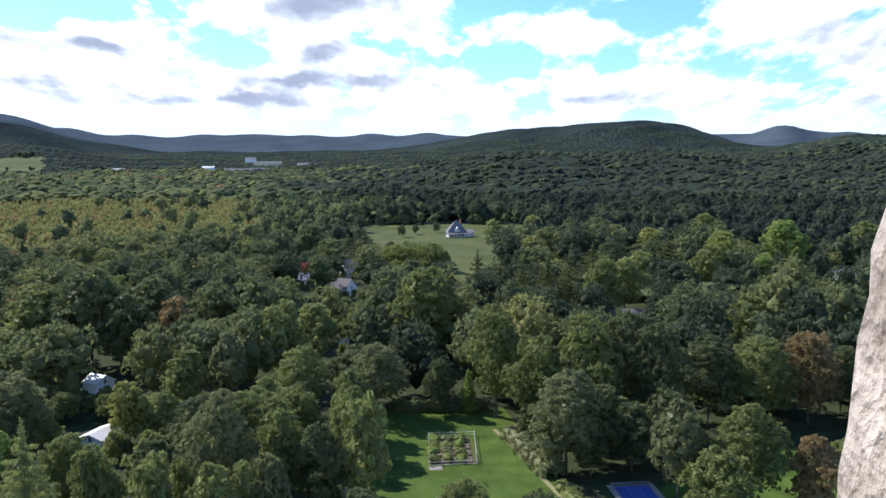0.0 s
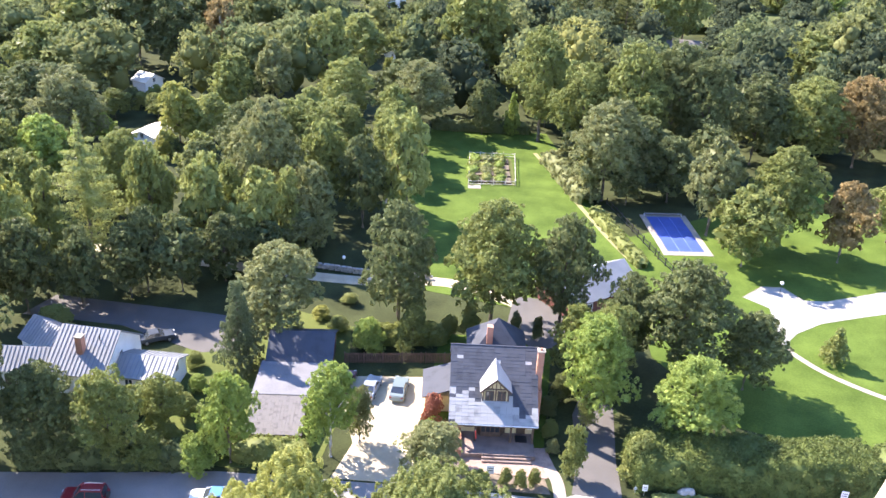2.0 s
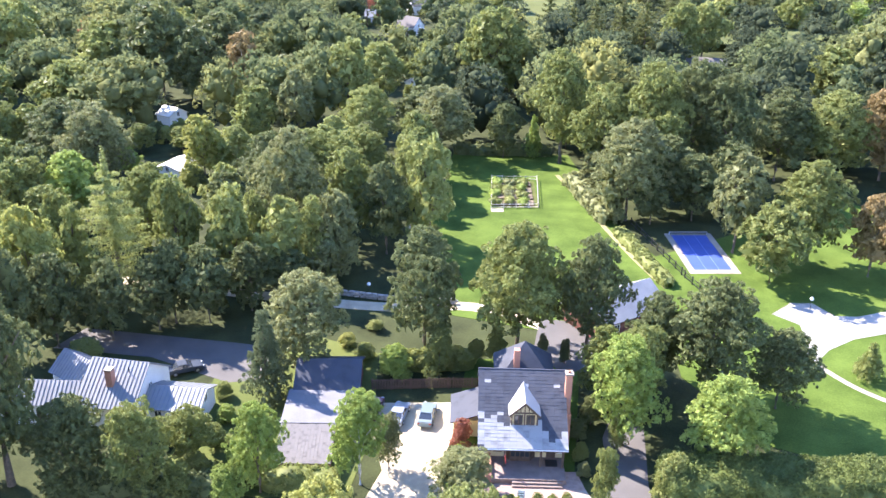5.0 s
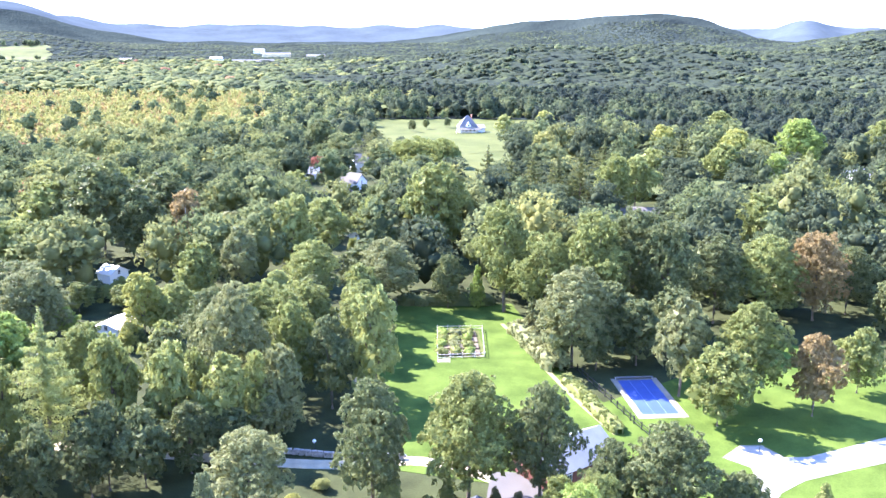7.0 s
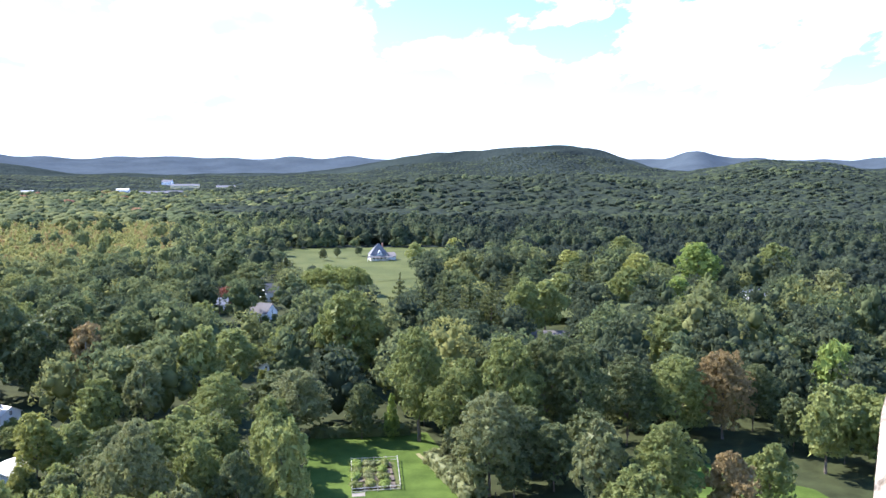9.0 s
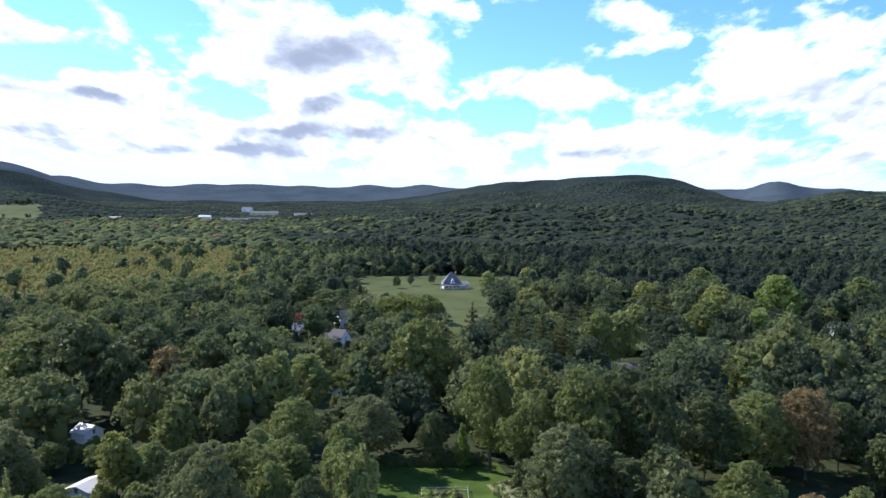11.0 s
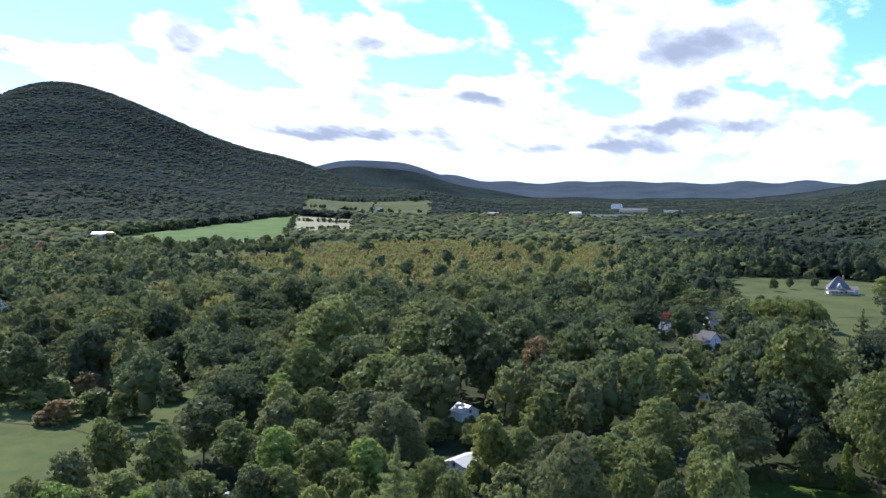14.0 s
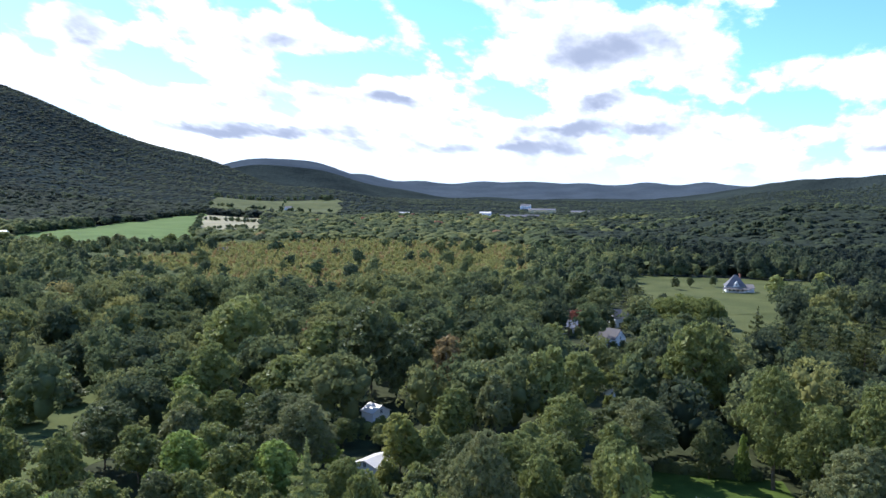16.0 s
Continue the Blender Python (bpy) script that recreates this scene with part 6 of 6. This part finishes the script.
plant("willow", "green", -3.4, 359.9, 17.2, 10.5)
plant("round", "red", -56.5, 360.8, 9.7, 4.7)
plant("pine", "pine", 12.0, 289.6, 23.8, 7.6)
plant("pine", "pine", 19.7, 290.9, 20.2, 7.7)
plant("pine", "pine", 27.4, 292.1, 20.9, 7.7)
plant("pine", "pine", 36.2, 293.5, 21.6, 7.7)
plant("pine", "pine", 44.0, 294.8, 22.3, 7.7)
plant("pine", "pine", 58.7, 333.4, 20.8, 9.7)
plant("round", "green", 53.5, 283.0, 22.2, 8.4)
plant("round", "yellow", 98.4, 410.3, 18.6, 9.7)
plant("round", "olive", 62.9, 293.3, 20.7, 8.6)
plant("spruce", "blue", 90.5, 280.4, 14.6, 4.0)
plant("round", "green", 153.5, 502.5, 17.7, 11.4)
plant("round", "green", 122.5, 432.8, 17.9, 9.4)
plant("oval", "green", 132.4, 371.7, 16.9, 9.5)
plant("pine", "green", 137.7, 335.8, 17.0, 10.8)
plant("pine", "green", 142.1, 315.5, 11.0, 8.2)
plant("oval", "green", 104.8, 267.0, 18.7, 9.8)
plant("round", "red", 108.2, 253.4, 8.6, 4.3)
plant("round", "yellow", 192.2, 488.3, 15.0, 11.1)
plant("round", "green", 81.2, 225.5, 19.8, 9.0)
plant("round", "dark", -24.8, 532.4, 7.9, 3.4)
plant("round", "dark", -16.8, 546.6, 6.8, 2.8)
plant("round", "dark", -3.6, 556.4, 6.9, 3.2)
plant("round", "olive", 30.1, 510.3, 13.2, 6.9)
plant("round", "yellow", 55.3, 530.3, 14.4, 7.5)
plant("round", "dark", -134.8, 135.5, 10.5, 5.8)
plant("round", "dark", -122.3, 148.7, 15.3, 9.4)
plant("round", "dark", -203.4, 171.5, 19.5, 9.6)
plant("round", "green", -110.5, 144.3, 12.1, 6.6)
plant("oval", "light", -126.9, 186.0, 12.6, 6.6)
plant("shrub", "dark", -176.8, 171.8, 6.2, 6.1)
plant("shrub", "rust", -176.4, 159.0, 6.0, 5.5)
plant("shrub", "green", -164.7, 171.7, 7.0, 6.3)
plant("shrub", "grey", -170.3, 189.9, 7.6, 9.7)
plant("round", "grey", -86.2, 165.8, 16.0, 10.0)
plant("round", "green", -124.8, 193.6, 19.4, 9.1)
plant("round", "olive", -106.9, 203.5, 16.2, 8.5)
plant("round", "yellow", -85.9, 123.4, 11.7, 6.0)
plant("round", "green", -75.8, 128.7, 11.2, 6.0)
plant("round", "olive", -109.9, 110.9, 12.2, 6.4)
plant("round", "green", -97.7, 117.3, 11.8, 6.2)
plant("round", "olive", -146.6, 248.1, 25.3, 13.3)
plant("shrub", "green", -117.9, 109.6, 5.7, 5.0)
for az, r, h, w in ((44.9, 770, 14, 8), (43.6, 775, 17, 10), (42.4, 765, 19, 12), (41.3, 772, 16, 9), (40.4, 768, 12, 7), (39.2, 780, 15, 9), (38.4, 775, 17, 10), (37.5, 785, 14, 8), (36.2, 790, 12, 7), (35.3, 788, 16, 9), (34.4, 795, 15, 8), (33.6, 800, 12, 7), (32.7, 850, 13, 8), (31.5, 880, 12, 7), (30.6, 900, 14, 8)):
    bx, by = bearing(az, r)
    plant("round", ("dark", "green", "grey")[int(h) % 3], round(bx, 1), round(by, 1), h, w)
# street trees west of the lawn
plant("round", "dark", -56.5, 69.0, 28.0, 7.5)
plant("round", "green", -51.0, 56.0, 22.0, 7.5)
plant("round", "green", -69.0, 66.5, 28.0, 8.0)
plant("round", "dark", -74.0, 62.0, 29.0, 8.0)
plant("oval", "dark", -53.5, 68.5, 16.0, 4.5)
plant("shrub", "light", -31.4, 82.5, 2.6, 1.9)
plant("shrub", "green", -31.4, 78.0, 3.2, 2.2)
plant("shrub", "light", -27.8, 76.3, 3.0, 2.2)
plant("shrub", "grey", -36.8, 78.3, 3.4, 2.2)
plant("shrub", "green", -31.3, 72.2, 3.4, 2.4)
plant("shrub", "light", -25.8, 72.5, 2.8, 2.0)
plant("shrub", "green", -33.3, 87.8, 2.2, 1.6)
plant("shrub", "green", -24.1, 73.2, 2.6, 1.9)
plant("shrub", "olive", -17.6, 98.5, 2.4, 2.2)
plant("shrub", "yellow", -20.6, 101.8, 1.8, 2.0)
plant("shrub", "olive", -17.3, 106.3, 1.6, 1.8)
plant("shrub", "light", -12.7, 96.3, 3.6, 2.4)
plant("shrub", "olive", -5.4, 98.1, 3.0, 2.2)
plant("shrub", "green", -2.8, 99.3, 3.4, 2.0)
plant("shrub", "olive", -13.0, 110.4, 1.6, 2.0)
# scrub round the western lawn
plant("shrub", "rust", -178.6, 156.8, 3.5, 4.8)
plant("shrub", "olive", -177.2, 163.4, 5.0, 4.8)
plant("shrub", "olive", -194.8, 167.4, 5.0, 5.6)
plant("shrub", "green", -175.7, 170.3, 6.0, 5.6)
plant("shrub", "green", -165.7, 169.0, 7.0, 4.8)
plant("shrub", "olive", -197.0, 176.8, 6.0, 6.4)
plant("shrub", "rust", -193.8, 185.9, 6.0, 6.4)
plant("shrub", "green", -214.4, 183.4, 8.0, 6.4)
plant("shrub", "olive", -179.0, 185.8, 8.0, 6.4)
plant("shrub", "olive", -170.6, 190.0, 9.0, 6.4)
plant("round", "light", -77.5, 164.0, 7.0, 3.6)
plant("round", "light", -61.4, 170.6, 7.0, 4.5)
plant("round", "green", -81.9, 180.8, 7.0, 4.5)
plant("round", "green", -72.8, 182.3, 6.0, 4.0)
plant("shrub", "light", -50.1, 152.6, 3.0, 3.5)
# beside the lodge
plant("shrub", "red", -3.6, 80.6, 4.0, 1.8)
plant("shrub", "dark", 9.6, 83.0, 3.2, 1.6)
plant("shrub", "green", 9.8, 79.5, 2.4, 1.4)
plant("shrub", "grey", 9.9, 76.6, 2.0, 1.2)
plant("shrub", "dark", 11.4, 86.5, 4.0, 2.0)
plant("round", "dark", -63.0, 70.5, 30.0, 8.5)
plant("round", "green", -56.5, 51.5, 24.0, 7.5)
plant("round", "orange", 141.5, 250.9, 13.9, 6.5)
plant("round", "light", 112.5, 194.2, 19.1, 6.7)
plant("round", "olive", 90.6, 158.1, 18.0, 6.6)
plant("pine", "green", 140.1, 284.5, 17.6, 8.7)
plant("pine", "green", 124.5, 285.1, 17.5, 7.0)
plant("spruce", "blue", 94.1, 291.6, 15.9, 3.9)
plant("round", "light", 122.7, 328.5, 16.4, 8.6)
plant("round", "yellow", 120.2, 370.1, 21.2, 10.4)
plant("round", "light", 153.7, 384.6, 24.6, 12.9)
plant("round", "green", 198.3, 400.0, 22.8, 11.9)
plant("oval", "grey", 185.8, 325.3, 20.0, 10.0)
plant("round", "green", 102.7, 329.5, 20.1, 8.9)
plant("pine", "pine", 94.0, 356.5, 21.6, 9.5)
plant("round", "olive", 76.2, 330.8, 17.9, 8.9)
plant("round", "olive", -141.0, 231.6, 25.5, 13.4)
plant("round", "dark", -81.6, 239.2, 22.9, 12.0)
plant("round", "green", -100.3, 254.5, 22.1, 11.6)
plant("round", "grey", -63.5, 241.5, 10.4, 6.5)
plant("round", "green", -55.5, 299.9, 13.0, 7.5)
plant("birch", "red", -66.8, 221.6, 13.0, 4.6)
plant("oval", "dark", -123.5, 261.2, 16.2, 9.2)
plant("willow", "green", -5.8, 394.4, 12.9, 10.5)
plant("willow", "green", -22.8, 383.2, 13.0, 10.6)
plant("pine", "pine", -38.1, 426.5, 14.6, 14.6)
plant("round", "dark", -62.7, 411.6, 19.8, 9.2)

plant("round", "dark", -64.5, 60.0, 26.0, 8.0)
plant("round", "green", -55.0, 45.0, 22.0, 7.0)
plant("round", "yellow", -64.4, 102.5, 18.7, 5.3)
plant("round", "green", -63.7, 111.0, 17.4, 4.5)
plant("spruce", "olive", -61.0, 108.6, 18.0, 4.4)
plant("round", "green", -49.6, 117.2, 18.2, 4.8)
plant("oval", "olive", -41.4, 117.9, 17.4, 5.1)
plant("round", "olive", -50.0, 121.1, 16.7, 4.1)
plant("round", "olive", -33.0, 117.5, 15.4, 4.9)
plant("spruce", "olive", -29.1, 120.5, 16.0, 4.9)
plant("round", "green", -39.4, 124.9, 13.5, 3.7)
plant("round", "dark", -59.3, 97.3, 14.5, 4.9)
plant("oval", "dark", -52.8, 99.8, 12.5, 4.2)
plant("round", "dark", -47.6, 103.4, 11.5, 4.4)
plant("oval", "dark", -46.0, 105.4, 13.3, 4.3)
plant("round", "dark", -41.3, 106.2, 12.1, 5.1)
plant("oval", "dark", -36.3, 110.2, 11.2, 4.7)
plant("round", "dark", -31.3, 113.8, 8.3, 4.3)
plant("round", "grey", -26.6, 119.1, 8.1, 4.6)
plant("round", "dark", -62.7, 92.8, 17.7, 5.6)
plant("round", "green", 16.5, 88.5, 13.0, 4.6)
plant("round", "green", 13.2, 91.5, 11.0, 4.0)
plant("round", "dark", 19.5, 95.5, 13.5, 4.6)

plant("round", "green", -76.0, 190.0, 5.6, 3.0)
plant("round", "dark", -81.0, 188.6, 5.2, 3.0)
plant("oval", "yellow", -62.0, 158.0, 6.5, 3.0)


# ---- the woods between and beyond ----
def cloud_shaded(x, y):
    """Where cloud shade and haze on the hill woods are put into the tint."""
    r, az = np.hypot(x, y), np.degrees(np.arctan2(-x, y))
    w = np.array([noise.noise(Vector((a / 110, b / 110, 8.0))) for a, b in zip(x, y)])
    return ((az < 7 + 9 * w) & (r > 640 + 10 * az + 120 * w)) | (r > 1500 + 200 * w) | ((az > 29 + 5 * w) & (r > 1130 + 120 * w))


def fill_near(r0, r1, gap, seed):
    """Single trees of the nearer woods."""
    x, y, rng = scatter(r0, r1, gap, seed, margin=2.0)
    shapes, cols = ("round", "round", "oval", "round", "oval"), ("green", "dark", "dark", "green", "grey", "olive", "green", "light")
    for px, py in zip(x, y):
        if -76 < px < 70 and py < 126:   # the gardens, whose trees are planted one by one
            continue
        h = rng.uniform(11, 17)
        plant(shapes[rng.integers(len(shapes))], cols[rng.integers(len(cols))], float(px), float(py), float(h), float(h * rng.uniform(0.38, 0.50)), group="trees of the wood")


fill_near(98, 200, 9.6, 5)
P_MID = [proto(s, 13, 800, 0.125, sub=1, keep_low=-0.5, skirt=True, tilt=0.7, core=0.62) for s in range(5)] + [proto(9, 9, 800, 0.105, conifer=True)]
P_FAR = [proto(20 + s, 7, 120, 0.225, keep_low=-0.4, skirt=True, tilt=0.6, core=0.82) for s in range(5)]
P_DIM = [proto(40 + s, 8, 0, 0.42, keep_low=-0.1, skirt=True) for s in range(5)]
P_HILL = [proto(60 + s, 1, 0, 0.5, keep_low=-0.05) for s in range(3)]


def fill(name, r0, r1, gap, seed, protos, h0, h1, label, smooth=True, sink=0.0):
    x, y, rng = scatter(r0, r1, gap, seed, margin=1.0)
    n = len(x)
    patch = np.array([noise.noise(Vector((a / 90, b / 90, 3.0))) for a, b in zip(x, y)])
    tint = np.clip(0.34 + 0.30 * patch + rng.normal(scale=0.20, size=n), 0.17, 0.93)
    odd = rng.random(n)
    tint = np.where(odd > 0.985, 0.97, tint)
    h = rng.uniform(h0, h1, n) * (1 + 0.35 * patch)
    r, az = np.hypot(x, y), np.degrees(np.arctan2(-x, y))
    dusky = cloud_shaded(x, y)
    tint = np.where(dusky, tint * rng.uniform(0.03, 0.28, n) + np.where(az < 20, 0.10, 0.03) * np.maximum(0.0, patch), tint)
    tint = np.where(dusky, tint, np.maximum(tint - 0.17 * np.clip((16 - az) / 14, 0, 1), 0.11))   # cloud shade put into the tint, deepening to the east
    m = marsh(x, y) & (rng.random(n) < 0.94)
    tint = np.where(m, np.clip(rng.normal(0.85, 0.07, n), 0.5, 0.93), tint)
    h = np.where(m, rng.uniform(4, 7.5, n), h)
    w = np.minimum(h * rng.uniform(0.34, 0.56, n), gap * 0.74) if r0 < 800 else gap * rng.uniform(0.56, 0.96, n)
    w = np.where(m, rng.uniform(2.6, 4.2, n), w)
    return woods(name, x, y, h, w, tint, rng, protos, label, smooth, sink)


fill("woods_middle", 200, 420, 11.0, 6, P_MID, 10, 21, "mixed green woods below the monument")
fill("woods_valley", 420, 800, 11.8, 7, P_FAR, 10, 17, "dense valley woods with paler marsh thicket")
P_SAPLING = [proto(80 + s, 2, 14, 0.5, keep_low=0.0) for s in range(4)]
sx, sy, srng = scatter(440, 900, 4.6, 12)
keep = marsh(sx, sy)
sx, sy = sx[keep], sy[keep]
woods("marsh_saplings", sx, sy, srng.uniform(4.0, 8.5, len(sx)), srng.uniform(1.4, 2.5, len(sx)), np.clip(srng.normal(0.84, 0.09, len(sx)), 0.4, 0.93), srng, P_SAPLING, "thin yellowing saplings crowding the marsh", True)
def hedgerow(name, lines, label):
    """Lines of bushes and small trees along field edges: bearing and distance of both ends, bushes, height."""
    rng = np.random.default_rng(55)
    xs, ys, hs = [], [], []
    for a0, r0, a1, r1, n, h in lines:
        t = np.sort(rng.random(n))
        a, r = np.radians(a0 + (a1 - a0) * t + rng.normal(0, 0.05, n)), r0 + (r1 - r0) * t + rng.normal(0, 4, n)
        xs.append(-np.sin(a) * r)
        ys.append(np.cos(a) * r)
        hs.append(h * rng.uniform(0.5, 1.3, n))
    x, y, h = np.concatenate(xs), np.concatenate(ys), np.concatenate(hs)
    return woods(name, x, y, h, h * rng.uniform(0.45, 0.75, len(x)), np.clip(rng.normal(0.28, 0.14, len(x)), 0.1, 0.9), rng, P_FAR, label, True)


hedgerow("hedgerows", ((33.9, 950, 33.3, 1480, 34, 9), (33.4, 1100, 29.8, 1120, 24, 5), (33.2, 1290, 29.5, 1270, 26, 6), (29.6, 960, 29.4, 1430, 26, 10), (33.0, 1480, 29.0, 1500, 30, 9), (30.8, 1000, 30.6, 1440, 18, 6),
                      (44.6, 965, 40.0, 1120, 34, 12), (40.0, 1120, 33.5, 1460, 44, 9), (33.0, 1650, 25.0, 1680, 40, 7), (28.6, 1500, 28.2, 1900, 20, 8), (32.6, 1850, 24.6, 1950, 40, 10), (5.9, 612, -5.9, 619, 46, 7), (4.2, 425, 3.2, 470, 10, 5)), "straggling hedgerows between the far fields")
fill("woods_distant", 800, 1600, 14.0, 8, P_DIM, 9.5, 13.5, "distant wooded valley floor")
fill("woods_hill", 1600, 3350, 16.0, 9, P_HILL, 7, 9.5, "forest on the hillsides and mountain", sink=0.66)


def build_understorey():
    """Saplings and lower boughs closing the canopy between the trunks."""
    gap, R = 8.5, 1590
    xs, ys = np.arange(-R * 0.86, R * 0.62, gap), np.arange(90, R, gap)
    X, Y = np.meshgrid(xs, ys, indexing="ij")
    rng = np.random.default_rng(77)
    X, Y = X + rng.uniform(-2, 2, X.shape), Y + rng.uniform(-2, 2, Y.shape)
    r, az = np.hypot(X, Y), np.degrees(np.arctan2(-X, Y))
    ok = (r > 250) & (r < R) & (az > -36) & (az < 58)
    for ring in CLEAR:
        ok &= ~inside(ring, X.ravel(), Y.ravel()).reshape(X.shape)
    m = marsh(X, Y)
    dusky = cloud_shaded(X.ravel(), Y.ravel()).reshape(X.shape)
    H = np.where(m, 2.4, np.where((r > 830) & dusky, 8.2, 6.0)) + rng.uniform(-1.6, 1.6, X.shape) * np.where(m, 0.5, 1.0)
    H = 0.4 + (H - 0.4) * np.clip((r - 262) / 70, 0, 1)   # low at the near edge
    full = ok
    for _ in range(2):   # stay well inside the woods
        e = full.copy()
        e[1:, :] &= full[:-1, :]
        e[:-1, :] &= full[1:, :]
        e[:, 1:] &= full[:, :-1]
        e[:, :-1] &= full[:, 1:]
        full = e
    ok = full
    Z = land(X, Y) + H
    ids = np.arange(X.size).reshape(X.shape)
    a, b, c, d = ids[:-1, :-1], ids[1:, :-1], ids[1:, 1:], ids[:-1, 1:]
    keep = (ok[:-1, :-1] & ok[1:, :-1] & ok[1:, 1:] & ok[:-1, 1:])
    F = np.stack([a, b, c, d], -1)[keep]
    used = np.unique(F)
    remap = np.zeros(X.size, int)
    remap[used] = np.arange(len(used))
    V = np.stack([X, Y, Z], -1).reshape(-1, 3)[used]
    # undergrowth takes the same dark tint where the woods lie in cloud shade
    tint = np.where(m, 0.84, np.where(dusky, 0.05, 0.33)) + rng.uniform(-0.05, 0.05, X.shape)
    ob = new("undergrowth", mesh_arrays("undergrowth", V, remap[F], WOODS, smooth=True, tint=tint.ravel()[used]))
    return tagged(ob, "undergrowth and lower boughs closing the woods", "woods", kind="stuff")


build_understorey()


# ---- the monument ----
def build_monument():
    """Shaft, chamber with the slot window, and the point above it. Outer front face at y = 0.62."""
    ob = thing("monument", 0, 0, 0, 0, "tall rough limestone monument with a lookout slot", "tower", kind="structure")
    cx, cy, half = 0.0, -3.0, 3.62

    def ring(z):
        k = half + (61 - z) * 0.032
        return [(cx - k, cy - k, z), (cx + k, cy - k, z), (cx + k, cy + k, z), (cx - k, cy + k, z)]

    def frustum(z0, z1):
        return Geo().add(ring(z0) + ring(z1), [(3, 2, 1, 0), (4, 5, 6, 7), (0, 1, 5, 4), (1, 2, 6, 5), (2, 3, 7, 6), (3, 0, 4, 7)])
    part("shaft", frustum(-1, 59.6), STONE, ob)
    part("upper_shaft", frustum(63.2, 88), STONE, ob)
    k = half + (61 - 88) * 0.032
    part("point", Geo().add(ring(88) + [(cx, cy, 93.5)], [(0, 1, 4), (1, 2, 4), (2, 3, 4), (3, 0, 4)]), STONE, ob)
    y1, y0 = cy + half, cy - half
    wl, wr, th = -0.86, 0.60, 1.3
    part("chamber_wall", Geo().box(cx - half, y1 - th, 59.6, wl, y1, 63.2), STONE, ob)
    part("chamber_wall", Geo().box(wr, y1 - th, 59.6, cx + half, y1, 63.2), STONE, ob)
    part("chamber_wall", Geo().box(wl, y1 - th, 59.6, wr, y1, 59.95), STONE, ob)
    part("lintel", Geo().box(wl, y1 - th, 62.7, wr, y1, 63.2), STONE, ob)
    part("chamber_wall", Geo().box(cx - half, y0, 59.6, cx + half, y0 + th, 63.2), STONE, ob)
    part("chamber_wall", Geo().box(cx - half, y0 + th, 59.6, cx - half + th, y1 - th, 63.2), STONE, ob)
    part("chamber_wall", Geo().box(cx + half - th, y0 + th, 59.6, cx + half, y1 - th, 63.2), STONE, ob)
    return ob, wl, wr, y1, th


def rough_stone(x0, y0, z0, x1, y1, z1, seed, amp=0.012, lean=0.0):
    """A quarry-faced block: bevelled, its faces uneven."""
    bm = bmesh.new()
    bmesh.ops.create_cube(bm, size=1.0)
    bmesh.ops.subdivide_edges(bm, edges=bm.edges[:], cuts=21, use_grid_fill=True)
    size = Vector((x1 - x0, y1 - y0, z1 - z0))
    mid = Vector(((x0 + x1) / 2, (y0 + y1) / 2, (z0 + z1) / 2))
    for v in bm.verts:
        c = v.co.copy()
        out = 1.0
        edge = sorted(abs(q) for q in c)[1]
        p = Vector((c.x * size.x, c.y * size.y, c.z * size.z)) + mid
        nz = noise.fractal(p * 9 + Vector((seed * 3.1, 0, 0)), 1.0, 2.0, 4)
        fine = noise.noise(p * 38 + Vector((0, seed, 0)))
        shrink = 0.007 * max(0.0, (edge - 0.44) / 0.06)
        push = amp * nz + 0.006 * fine - shrink
        n = Vector([(1 if q > 0 else -1) * (1 if abs(q) > 0.499 else 0) for q in c])
        v.co = p + n * push
        v.co.x += lean * (v.co.z - 60.65)
    return bm


monument, WL, WR, YF, TH = build_monument()
SPLIT_R = (59.95, 60.1, 60.3, 61.3, 61.8, 62.2, 62.7)
SPLIT_L = (59.95, 60.35, 60.69, 61.45, 61.8, 62.2, 62.7)
for i in range(6):
    out = (0.004, -0.004, 0.005, 0.0, 0.01, 0.0)[i]
    part("stone", rough_stone(0.390 + out, YF - TH, SPLIT_R[i] + 0.003, 0.66, YF + 0.03, SPLIT_R[i + 1] - 0.003, 1, lean=0.11), STONE, monument, smooth=True)
    out = (0.034, 0.036, 0.056, 0.055, 0.050, 0.052)[i]
    part("stone", rough_stone(-1.02, YF - TH, SPLIT_L[i] + 0.003, -0.85 + out, YF + 0.03, SPLIT_L[i + 1] - 0.003, 4, lean=-0.10), STONE, monument, smooth=True)
